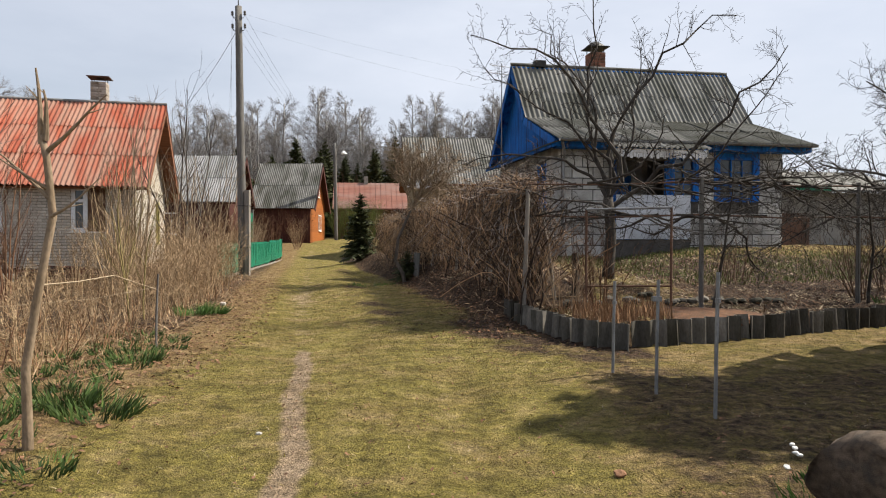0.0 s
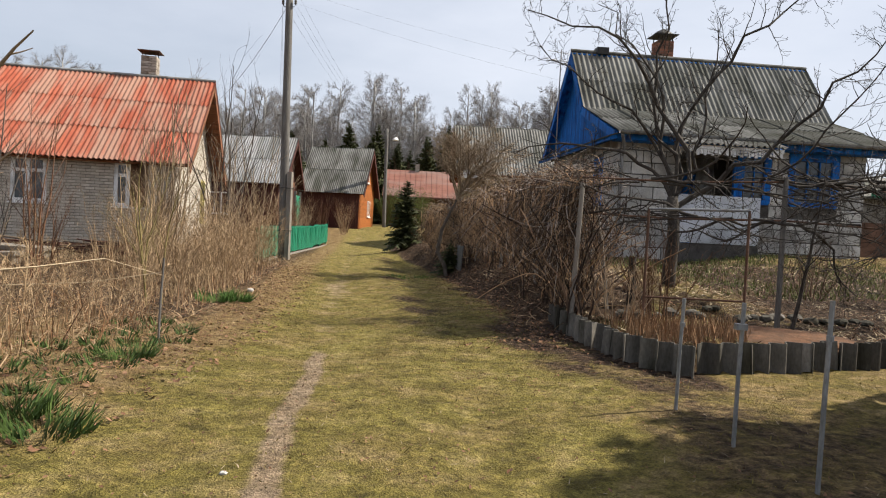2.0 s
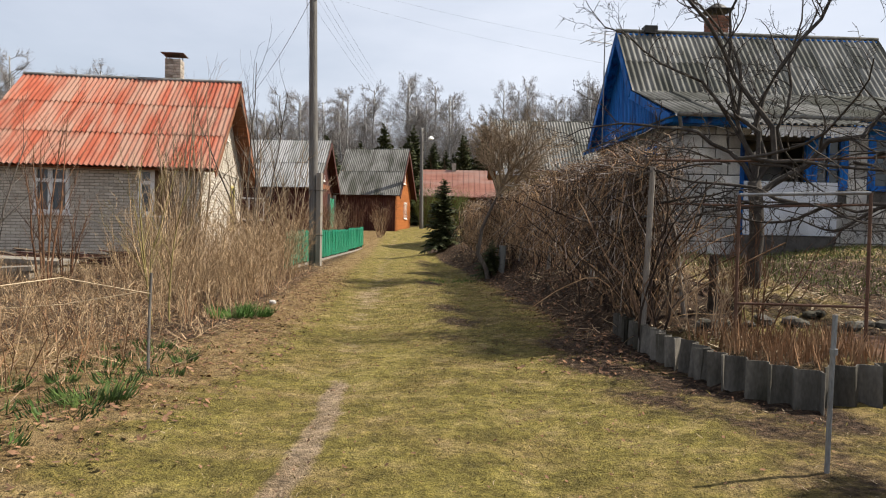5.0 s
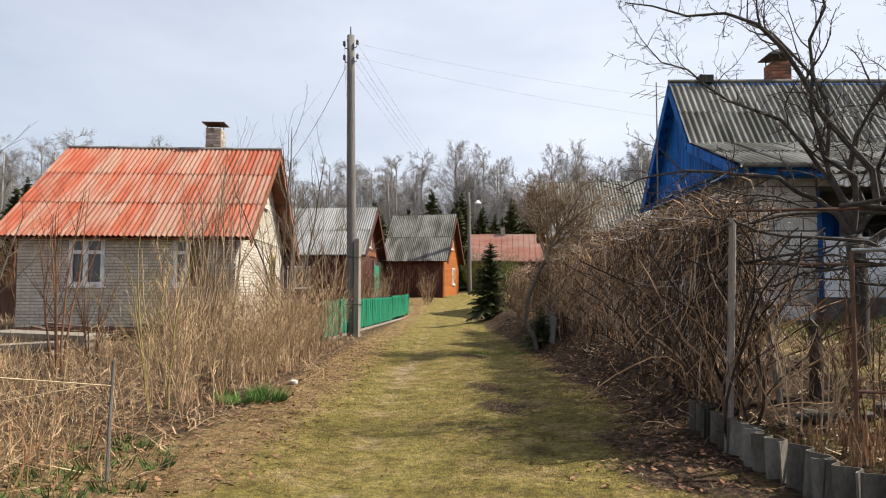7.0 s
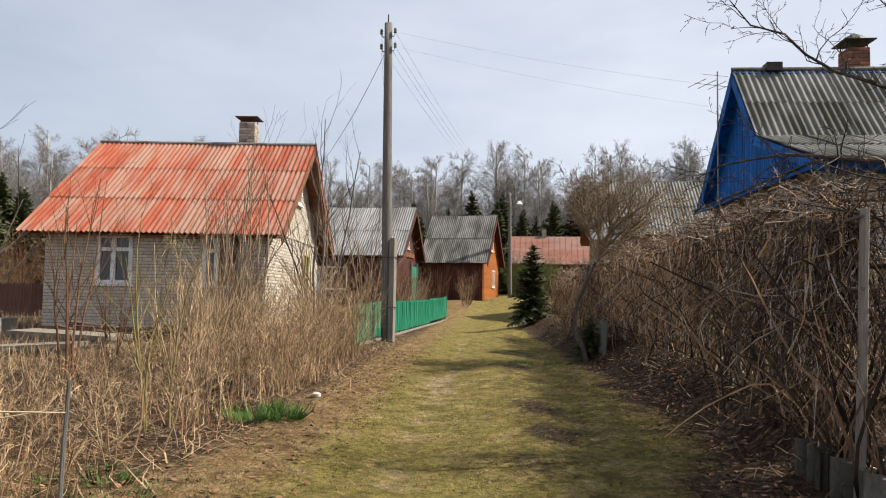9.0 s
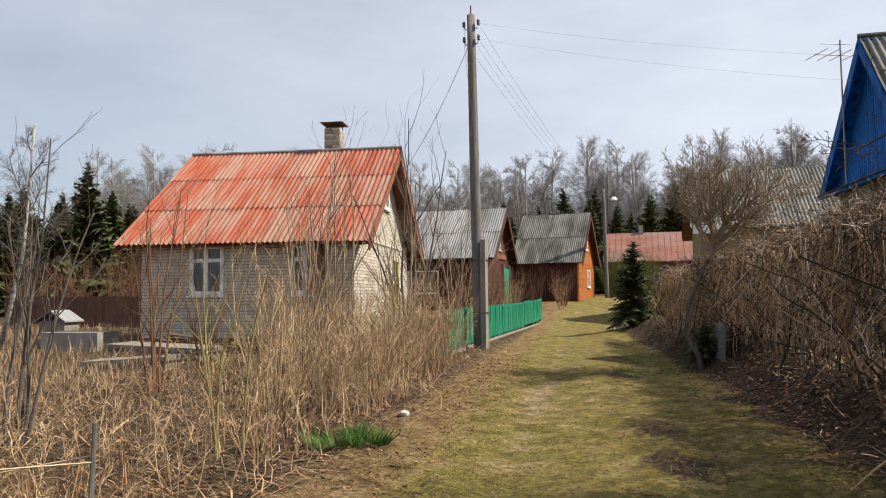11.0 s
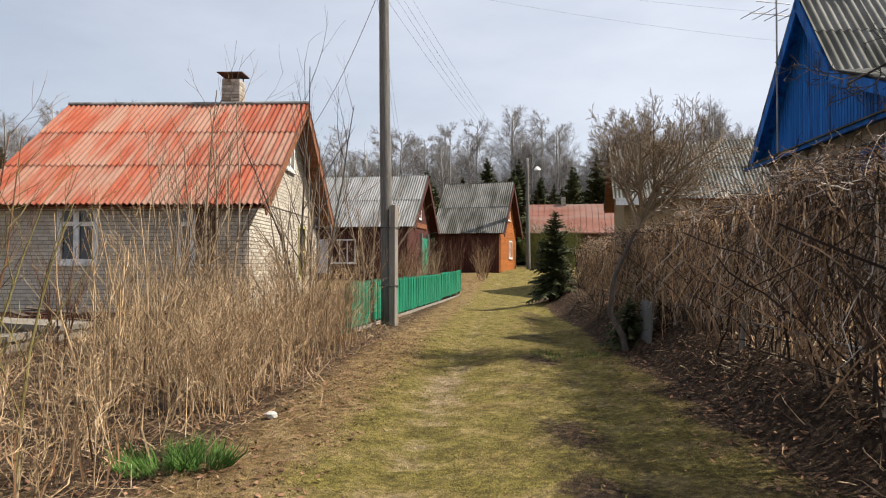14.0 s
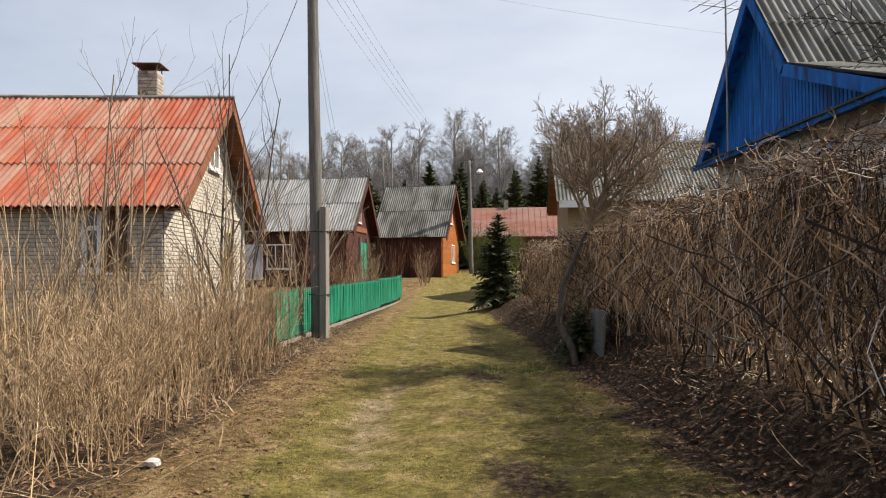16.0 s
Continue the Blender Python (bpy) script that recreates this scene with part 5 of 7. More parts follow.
SPEC_SPUR = [(5, 0.2, 0.03, 5, 0.4, 0.95), (6, 0.26, 0.03, 7, 0.3, 1.0), (3, 0.25, 0.06, 2, 0.3, 0.9), (2, 0.2, 0.05, 0, 0, 0)]
rnd = random.Random(23)
x, y = 2.45, 11.3
t = thing("apple_tree", x, y, ground_z(x, y), 0, "bare spreading apple tree with dark arching limbs in the garden", "tree")
part("trunk", Geo().tube([(0, 0, -0.3), (0.02, 0, 0.25), (0.06, 0.03, 0.7), (0.03, 0.0, 1.1), (0.0, 0, 1.35)], [0.115, 0.1, 0.09, 0.088, 0.08], 9), M_APPLE, t, smooth=True)
g = Geo()
for az, r0, r1, length, radius, lift in ((180, 90, 18, 4.3, 0.042, 1.3), (165, 88, 80, 4.1, 0.032, 1.32), (5, 90, 22, 4.3, 0.042, 1.32), (-6, 50, 34, 4.0, 0.045, 1.15), (150, 80, 40, 3.6, 0.034, 1.3),
                                         (75, 62, 28, 2.7, 0.034, 1.25), (184, 66, -10, 2.9, 0.034, 1.3), (196, 82, 20, 3.4, 0.032, 1.3), (40, 80, 50, 3.2, 0.035, 1.3)):
    arching(g, (0, 0, lift), az, r0, r1, length, radius, rnd, SPEC_SPUR)
part("crown", g, M_APPLE, t)
bare_tree("apple_tree", 8.7, 12.6, "bare dark fruit tree with crooked branches by the trellis", 33,
          [(0.5, (-0.9, -0.1, 0.9), 2.6, 0.05), (0.7, (0.8, 0.25, 0.9), 2.6, 0.05), (0.8, (-0.5, 0.3, 1.2), 2.6, 0.045), (1.0, (-0.25, -0.2, 1.3), 2.5, 0.045), (0.9, (-0.9, 0.2, 0.5), 2.5, 0.04)],
          SPEC_APPLE, [(0, 0, -0.3), (0.03, 0, 0.4), (-0.04, 0.03, 0.9), (0.03, 0.0, 1.5), (0.0, 0, 1.9)], 0.12, M_APPLE, M_APPLE)
# pale shrub tree by the hedge
SPEC_BUSHY = [(7, 0.14, 0.05, 14, 0.5, 0.8), (5, 0.17, 0.07, 11, 0.46, 0.75), (4, 0.2, 0.06, 6, 0.4, 0.7), (3, 0.15, 0.04, 0, 0, 0)]
bare_tree("willow_tree", -1.85, 18.6, "small bare budding tree with a dense rounded grey crown", 41,
          [(0.88 + 0.12 * k / 12, (0.35 + 0.9 * math.cos(k * 2.4), 0.75 * math.sin(k * 2.4), 0.95 + 0.3 * (k % 3)), 1.3 + 0.22 * (k % 3), 0.028) for k in range(13)],
          SPEC_BUSHY, [(0.12, -0.1, -0.3), (0.0, 0, 0.25), (-0.2, 0.02, 0.6), (-0.12, 0.0, 1.2), (0.12, 0, 1.75), (0.4, 0, 2.3)], 0.065, M_BARK, M_PALEBARK)
# pruned sapling on the verge
t = thing("young_tree", -2.08, 3.2, ground_z(-2.08, 3.2), 0, "pruned young tree with a pale crooked stem on the verge", "tree")
part("trunk", Geo().tube([(0, 0, -0.2), (0.0, 0, 0.12), (-0.01, 0, 0.45), (0.06, 0, 0.85), (0.14, 0.02, 1.3), (0.12, 0, 1.62), (0.09, 0, 1.75)], [0.034, 0.028, 0.025, 0.023, 0.022, 0.02, 0.018], 9), M_PALEBARK, t, smooth=True)
g, rnd = Geo(), random.Random(2)
for p, d, l, r in (((0.09, 0, 1.7), (-0.18, 0, 1), 0.42, 0.02), ((0.11, 0, 1.72), (0.15, 0, 1), 0.28, 0.02), ((0.12, 0, 1.66), (0.9, 0.1, 0.75), 0.48, 0.014), ((0.13, 0, 1.4), (-0.9, 0.1, 0.8), 0.5, 0.013), ((0.14, 0, 1.3), (0.95, -0.1, 0.45), 0.35, 0.01), ((0.13, 0, 1.45), (-0.8, -0.2, 0.5), 0.4, 0.01)):
    limb(g, p, d, l, r, 0, rnd, [(4, 0.06, 0.03, 1, 0.3, 0.7), (2, 0.1, 0.05, 0, 0, 0)])
part("branches", g, M_PALEBARK, t)


def shrub(name, x, y, h, seed, label, material, stems=9, group="", spread=0.35, z=None):
    rnd = random.Random(seed)
    t = thing(name, x, y, ground_z(x, y) if z is None else z, 0, label, "shrub", group)
    for k in range(stems):
        g = Geo()
        a = rnd.uniform(0, 2 * math.pi)
        s = rnd.uniform(0.05, spread)
        limb(g, (0.12 * math.cos(a), 0.12 * math.sin(a), -0.1), (s * math.cos(a), s * math.sin(a), 1), h * rnd.uniform(0.7, 1.1), 0.012 * h / 2 + 0.003, 0, rnd, [(6, 0.06, 0.04, 6, 0.4, 0.5), (4, 0.1, 0.08, 3, 0.5, 0.5), (3, 0.12, 0.05, 0, 0, 0)])
        part("stem", g, material, t)
    return t


shrub("bare_shrub", -7.6, 9.8, 3.2, 51, "bare thin-stemmed shrub rising from the reeds", M_BARK, 6, spread=0.25)
shrub("bare_shrub", -9.3, 13.2, 3.4, 52, "bare yellowish shrub rising from the reeds", M_OSIER, 6, spread=0.3)
shrub("bare_shrub", -6.4, 7.5, 3.0, 53, "bare red-stemmed shrub rising from the reeds", M_OSIER, 9, spread=0.35)
shrub("bare_shrub", -8.6, 17.2, 4.6, 54, "tall bare shrub before the brick gable", M_PALEBARK, 7, spread=0.35)
shrub("bare_shrub", -7.9, 15.4, 3.2, 55, "tangled bare shrub before the brick gable", M_PALEBARK, 9, spread=0.3)
shrub("bare_shrub", -7.3, 14.0, 2.3, 71, "pale bare weed-like shrub before the gable", M_REED, 10, spread=0.35)
shrub("bare_shrub", -8.0, 18.6, 3.4, 72, "pale bare shrub before the gable", M_PALEBARK, 9, spread=0.4)
shrub("bare_shrub", -6.6, 12.6, 2.0, 73, "pale bare weed-like shrub by the reeds", M_REED, 10, spread=0.35)
shrub("bare_shrub", -9.6, 16.0, 1.7, 74, "pale bare shrub before the brick wall", M_REED, 9, spread=0.35)
shrub("bare_shrub", -11.5, 16.5, 2.2, 56, "bare reddish shrub before the brick wall", M_OSIER, 8)
shrub("bare_shrub", -4.95, 10.1, 2.1, 90, "bare shoot with yellow lichen on its bark by the verge", M_LICHEN, 4, spread=0.25)
shrub("bare_shrub", -8.9, 20.9, 5.4, 91, "tall thin bare shrub between the gable and the pole", M_BARK, 5, spread=0.45)
shrub("bare_shrub", -5.2, 5.0, 2.0, 57, "bare dark shrub behind the verge", M_BARK, 6)
shrub("bare_shrub", -4.2, 4.4, 2.1, 58, "bare dark shrub behind the verge", M_BARK, 5)
shrub("bare_shrub", -10.2, 26.5, 4.4, 59, "bare pale shrub between the houses", M_PALEBARK, 10, spread=0.5)
shrub("bare_shrub", -11.9, 33.0, 2.3, 60, "bare brown shrub behind the green fence", M_OSIER, 10, spread=0.5)
shrub("bare_shrub", -10.6, 31.2, 2.0, 61, "pale bare shrub behind the green fence", M_TWIG_LT, 12, spread=0.4)
for k, (x, y) in enumerate(((-9.6, 28.5), (-10.3, 30.4), (-10.9, 33.6), (-11.4, 35.6), (-12.6, 38.2), (-9.4, 26.4), (-11.8, 44.2), (-13.4, 49.5))):
    shrub("bare_shrub", x, y, 1.9 + 0.2 * (k % 3), 300 + k, "pale brown bare shrub behind the green fence", M_OSIER if k % 2 else M_WEED, 14, spread=0.45)
shrub("bare_shrub", -12.5, 41.5, 2.6, 62, "red-brown shrub before the orange house", M_OSIER, 14, spread=0.5)
shrub("bare_shrub", -12.3, 46.5, 2.4, 63, "red-brown shrub before the orange house", M_OSIER, 14, spread=0.5)
shrub("bare_shrub", -14.6, 43.0, 2.4, 64, "red-brown shrub beside the maroon house", M_OSIER, 14, spread=0.5)
th = shrub("thicket", -24.0, 33.0, 4.4, 65, "brown leafless thicket behind the overgrown plot", M_OSIER, 18, "thicket", 0.5)
for k in range(14):
    rnd = random.Random(70 + k)
    x, y = -21 - 3.0 * (k % 7) + rnd.uniform(-1, 1), 26 + 7 * (k // 7) + rnd.uniform(-2, 2) + (k % 7) * 0.6
    copy_thing(th, pose(x, y, ground_z(x, y), 0, 0, rnd.uniform(0, 360)) @ Matrix.Scale(rnd.uniform(0.6, 1.0), 4))
for k in range(5):
    shrub("leafing_bush", -12.2 + 0.75 * k, 58.5 + 0.4 * (k % 2), 3.0 + 0.4 * (k % 2), 400 + k, "yellow-green leafing bush before the far red-roofed house", M_BUSHGRN, 26, "far leafing bushes", 0.55)
# brown garden bush at the apple tree, red-brown canes
shrub("currant_bush", 2.0, 9.2, 1.1, 81, "bare reddish currant bush in the garden bed", M_OSIER, 14, spread=0.5)
shrub("currant_bush", 1.5, 9.0, 0.8, 82, "bare reddish currant bush in the garden bed", M_TWIG_LT, 10, spread=0.6)
shrub("currant_bush", 6.4, 11.0, 1.2, 83, "bare dark currant bush in the garden bed", M_TWIG, 12, spread=0.6)
shrub("currant_bush", 8.6, 11.6, 1.9, 88, "dense dark bare bush beside the trellis", M_APPLE, 16, spread=0.7)
shrub("currant_bush", 7.2, 11.0, 1.4, 89, "dense dark bare bush beside the trellis", M_APPLE, 14, spread=0.7)
shrub("currant_bush", 7.6, 12.5, 1.5, 84, "bare dark currant bush in the garden bed", M_TWIG, 14, spread=0.6)
shrub("currant_bush", 4.9, 12.5, 0.9, 85, "bare dark currant bush in the garden bed", M_TWIG, 12, spread=0.6)
shrub("currant_bush", 0.9, 13.5, 1.4, 86, "tangled bare bush behind the hedge", M_TWIG, 14, spread=0.6)
shrub("currant_bush", 1.6, 15.5, 1.3, 87, "tangled bare bush before the blue house", M_TWIG, 14, spread=0.6)

# grape vines on the trellis
gv = thing("grape_vine", 0, 0, 0, 0, "bare tangled dark grape vines along the trellis", "vine")
rnd = random.Random(91)
for k in range(105):
    i = rnd.choice((0, 1, 1, 2, 2, 3))
    f = rnd.random()
    x, y = TP[i][0] + (TP[i + 1][0] - TP[i][0]) * f, TP[i][1] + (TP[i + 1][1] - TP[i][1]) * f
    way = Vector((TP[i + 1][0] - TP[i][0], TP[i + 1][1] - TP[i][1], 0)).normalized() * rnd.choice((-1, 1))
    g = Geo()
    limb(g, (x, y, rnd.choice((1.95, 2.0, 2.02, 1.55))), way + Vector((0, rnd.uniform(-0.3, 0.3), rnd.uniform(-0.2, 0.1))), rnd.uniform(0.8, 2.2), rnd.uniform(0.009, 0.022), 0, rnd, [(9, 0.2, -0.01, 10, 0.35, 1.0), (5, 0.3, -0.05, 5, 0.5, 0.8), (3, 0.3, 0, 0, 0, 0)])
    part("cane", g, M_APPLE, gv)
for x, y in TP[1:]:
    g = Geo()
    limb(g, (x + 0.15, y, ground_z(x, y) - 0.1), (0.1, 0, 1), 1.9, 0.028, 0, rnd, [(8, 0.12, 0.05, 5, 0.4, 1.0), (5, 0.2, 0, 4, 0.5, 0.9), (3, 0.2, 0, 0, 0, 0)])
    part("stem", g, M_APPLE, gv)


# ---- the clipped hedge ----
HEDGE = [(1.0, 9.2), (0.78, 11.1), (0.42, 12.9), (-0.05, 14.7), (-0.78, 17.6), (-1.4, 19.8), (-2.6, 23.5), (-3.6, 26.5)]
cum = [0.0]
for (ax, ay), (bx, by) in zip(HEDGE, HEDGE[1:]):
    cum.append(cum[-1] + math.hypot(bx - ax, by - ay))


def along(s):
    x = np.interp(s, cum, [p[0] for p in HEDGE])
    y = np.interp(s, cum, [p[1] for p in HEDGE])
    return float(x), float(y)


hedge_top = lambda s: float(np.interp(s, [0, 2, 4, 6.5, 11, 18], [1.92, 2.1, 2.2, 2.14, 2.02, 1.9]) + 0.05 * math.sin(s * 1.7) + 0.04 * math.sin(s * 4.1 + 1))
rnd = random.Random(7)
hg = thing("hedge", 0, 0, 0, 0, "leafless brown hedge of tangled vine shoots trained on posts", "hedge")
# pale and grey shoots paint sunlit highlights, dark ones the hedge's shaded inside
twig_mats = {"dark": M_TWIG_DK, "brown": M_TWIG, "tan": M_TWIG_MID, "pale": M_TWIG_LT, "grey": M_TWIG_GREY, "rust": M_OSIER}
strands = {k: Geo() for k in twig_mats}
tops = {k: Geo() for k in twig_mats}


def pick(weights):
    return rnd.choices(list(weights), list(weights.values()))[0]


def tendril(g, p, way, length, r, seg, curl, pull):
    """A thin shoot that winds on its way; pull bends it up or down."""
    q, v, turn = Vector(p), Vector(way).normalized(), Vector((0, 0, 0))
    pts = [q]
    for i in range(seg):
        turn = turn * 0.45 + Vector((rnd.gauss(0, curl), rnd.gauss(0, curl), rnd.gauss(0, curl * 0.7)))
        v = (v + turn + Vector((0, 0, pull))).normalized()
        q = q + v * (length / seg)
        pts.append(q)
    g.tube(pts, [r * (1 - 0.5 * i / seg) for i in range(seg + 1)], 3, cap=False)


gap = lambda s: 0.5 + 0.22 * math.sin(s * 5.3) + 0.2 * math.sin(s * 2.9 + 1) + 0.16 * math.sin(s * 11.0)
for k in range(7600):                                   # hanging shoots
    s = 0.3 + (cum[-1] - 0.3) * rnd.random() ** 1.35
    x, y = along(s)
    far = min(1.0, max(0.0, s - 2.5) / 7)
    side = rnd.gauss(0, 0.16)
    px, py, hi = x + side * 0.96 + 0.05, y + side * 0.25, hedge_top(s)
    start = hi - abs(rnd.gauss(0, 0.3 if rnd.random() < 0.55 else 0.75))
    room = start - ground_z(px, py) - 0.12 - 0.25 * rnd.random()
    if room < 0.1 or (start < hi - 0.3 and rnd.random() > 0.25 + gap(s)):
        continue
    kind = pick({"dark": 0.4 - 0.3 * far, "brown": 0.28, "tan": 0.14 + 0.32 * far, "pale": 0.08 + 0.1 * far, "grey": 0.14 - 0.1 * far})
    tendril(strands[kind], (px, py, start), (rnd.gauss(0, 0.12), rnd.gauss(0, 0.16), -1), min(rnd.uniform(0.3, 1.4), room), rnd.choice((0.0022, 0.003, 0.004, 0.0065)) * (1 + 0.3 * far), 6, 0.26 - 0.08 * far, -0.2)
for k in range(420):                                     # rising stems
    s = cum[-1] * rnd.random() ** 1.2
    x, y = along(s)
    px, py = x + rnd.gauss(0.08, 0.12), y + rnd.gauss(0, 0.05)
    z = ground_z(px, py)
    tendril(strands[pick({"dark": 0.35, "brown": 0.35, "tan": 0.3})], (px, py, z - 0.05), (rnd.gauss(0, 0.1), rnd.gauss(0, 0.2), 1), (hedge_top(s) - z) * rnd.uniform(0.7, 1.15), rnd.choice((0.007, 0.010, 0.014)), 9, 0.24, 0.12)
for k in range(2600):                                    # crossing curls, thickest near the top
    s = 0.3 + (cum[-1] - 0.3) * rnd.random() ** 1.25
    x, y = along(s)
    a = rnd.uniform(0, 6.28)
    p = (x + rnd.gauss(0.03, 0.16), y, hedge_top(s) - abs(rnd.gauss(0, 0.17 if k % 5 else 0.6)))
    tendril(strands[pick({"dark": 0.35, "brown": 0.3, "tan": 0.2, "grey": 0.15})], p, (0.5 * math.cos(a), math.sin(a), rnd.gauss(0, 0.4)), rnd.uniform(0.2, 0.6), rnd.choice((0.0025, 0.0035, 0.006)), 6, 0.42, -0.03)
for k in range(34):                                      # old woody stems
    s = cum[-1] * rnd.random()
    x, y = along(s)
    px, py = x + rnd.gauss(0.08, 0.12), y
    limb(strands["dark"], (px, py, ground_z(px, py) - 0.1), (rnd.gauss(0, 0.2), rnd.gauss(0, 0.3), 1), rnd.uniform(1.4, 2.0), rnd.uniform(0.011, 0.02), 0, rnd, [(9, 0.2, 0.1, 6, 0.35, 0.7), (4, 0.3, 0.03, 4, 0.5, 0.8), (3, 0.25, 0, 0, 0, 0)])
for k in range(3800):                                    # ragged top
    s = 0.3 + (cum[-1] - 0.3) * rnd.random() ** 1.15
    x, y = along(s)
    side = rnd.gauss(0, 0.24)
    near = max(0.0, 1 - s / 9)
    a = rnd.uniform(0, 6.28)
    p = (x + side * 0.96 + 0.1, y + side * 0.25, hedge_top(s) - 0.03 + rnd.gauss(0, 0.08))
    tendril(tops[pick({"grey": 0.16 + 0.14 * near, "pale": 0.3 - 0.2 * near, "rust": 0.16, "tan": 0.2 - 0.1 * near, "dark": 0.18 + 0.2 * near})], p, (math.cos(a), math.sin(a), rnd.gauss(0.2, 0.45)), rnd.uniform(0.12, 0.34 + 0.12 * near), rnd.choice((0.0022, 0.0032, 0.0052)), 5, 0.45, 0.0)
low = {k: Geo() for k in twig_mats}
for k in range(900):                                    # fallen bits on the bank
    s = cum[-1] * rnd.random()
    x, y = along(s)
    side = rnd.gauss(-0.25, 0.28)
    px, py = x + side * 0.96, y + side * 0.25
    a = rnd.uniform(0, 6.28)
    tendril(low[pick({"dark": 0.5, "brown": 0.35, "pale": 0.15})], (px, py, ground_z(px, py) + rnd.uniform(0.0, 0.2)), (math.cos(a), math.sin(a), rnd.gauss(0.1, 0.4)), rnd.uniform(0.1, 0.35), rnd.choice((0.002, 0.004, 0.006)), 4, 0.35, -0.05)
for kind, m in twig_mats.items():
    for name, group in (("twig_mass", strands), ("ragged_top", tops), ("fallen_brush", low)):
        if group[kind].v:
            tagged(part(name, group[kind], m, hg), kind="stuff")
for k in range(6):
    x, y = along(0.05 + k * 3.1)
    part("hedge_post", Geo().tube([(x - 0.05, y - 0.05, ground_z(x, y) - 0.2), (x, y - 0.02, 1.0), (x + 0.03, y, 1.9)], [0.034, 0.03, 0.028], 8), M_POLE_LT, hg, "grey peeled wooden post")
for zz in (0.8, 1.4, 1.85):
    part("hedge_rail", Geo().tube([(*along(cum[-1] * k / 12), zz) for k in range(13)], [0.012] * 13, 5), M_POLE, hg)
single("leaning_pole", Geo().tube([(0, 0, -0.1), (-0.1, 0.02, 0.7), (-0.2, 0.05, 1.25)], [0.028, 0.025, 0.022], 7), M_POLE_LT, "pale leaning wooden pole in the garden bed", "pole", m=pose(1.45, 9.75, ground_z(1.45, 9.75)))
single("tin_board", Geo().box(-0.45, 0.45, -0.015, 0.015, -0.1, 0.62), M_SLATE_LT, "bluish grey tin board leaning in the hedge foot", "board", m=pose(-1.5, 18.6, ground_z(-1.5, 18.6), 4, 0, 105))


# ---- spruces ----
def spruce(name, x, y, h, seed, label, layers, per, width, group="", z=None, clump=1.0, taper=0.85, seg=5):
    rnd = random.Random(seed)
    t = thing(name, x, y, ground_z(x, y) if z is None else z, 0, label, "spruce", group)
    part("trunk", Geo().tube([(0, 0, -0.3), (0, 0, h * 0.5), (0, 0, h * 0.97)], [h * 0.017, h * 0.01, 0.01], 7), M_BARK, t)
    g = Geo()
    for k in range(layers):
        f = (k + 0.5) / layers
        z0 = h * (0.05 + 0.93 * f)
        rise = 0.9 * h / layers
        reach = width * (1 - f) ** taper * rnd.uniform(0.8, 1.12) + 0.04 * h * 0.3
        for b in range(per):
            a = 2 * math.pi * (b + rnd.random()) / per
            r = reach * rnd.uniform(0.5, 1.12)
            z1 = z0 + rnd.uniform(-rise, rise)
            droop = -0.28 * r * (1 - f) + 0.22 * r * f
            d = Vector((math.cos(a), math.sin(a), 0))
            s = Vector((-d.y, d.x, 0))
            for q in range(seg):
                u0, u1 = q / seg, (q + 1.5) / seg
                c = d * (r * u0) + Vector((0, 0, z1 + droop * u0 ** 1.4))
                e = d * (r * min(u1, 1.06)) + Vector((0, 0, z1 + droop * u1 ** 1.4 + rnd.uniform(-0.02, 0.02) * h * 0.3))
                wd = clump * r * 0.16 * (1.15 - u0 * 0.6) * rnd.uniform(0.7, 1.3)
                for sg in (-1, 1):
                    tip = e + s * sg * wd + Vector((0, 0, -abs(wd) * rnd.uniform(0.2, 0.9)))
                    mid = (c + e) / 2 + s * sg * wd * 0.35 + Vector((0, 0, -wd * 0.5))
                    i = len(g.v)
                    g.v += [tuple(c), tuple(mid), tuple(tip), tuple(e)]
                    g.f += [(i, i + 1, i + 2), (i, i + 2, i + 3)]
    part("crown", g, M_NEEDLE, t)
    return t


spruce("young_spruce", -4.9, 29.0, 2.75, 101, "young dense green spruce beside the lane", 30, 11, 0.78, clump=1.6, taper=0.55, seg=8)
spruce("young_spruce", -1.75, 18.9, 0.9, 102, "low dark green conifer at the hedge foot", 14, 12, 0.5, clump=1.2, seg=7)
spruce("garden_spruce", 7.2, 6.2, 7.3, 103, "dense spruce at the lane side that shades the grass", 34, 20, 1.95, clump=1.5, taper=0.4)
sp = [spruce("forest_spruce", -52 - 6 * k, 66, 11 + k, 110 + k, "dark spruce of the forest edge", 32, 13, 3.4, "forest spruces", clump=2.6) for k in range(3)]
rnd = random.Random(120)
for k in range(170):
    bearing = -64 + 66 * k / 169 + rnd.uniform(-1, 1)
    dist = rnd.uniform(78, 104) if bearing > -38 else rnd.uniform(62, 84)
    x, y = dist * math.sin(radians(bearing)), dist * math.cos(radians(bearing))
    copy_thing(rnd.choice(sp), pose(x, y, ground_z(x, y) - 0.2, 0, 0, rnd.uniform(0, 360)) @ Matrix.Scale(rnd.uniform(0.6, 1.0) * (0.9 if bearing < -34 else 1), 4))

# ---- far birches ----
SPEC_FAR = [(4, 0.12, 0.06, 16, 0.45, 0.75), (3, 0.16, 0.03, 16, 0.5, 0.75), (3, 0.18, -0.04, 0, 0, 0)]


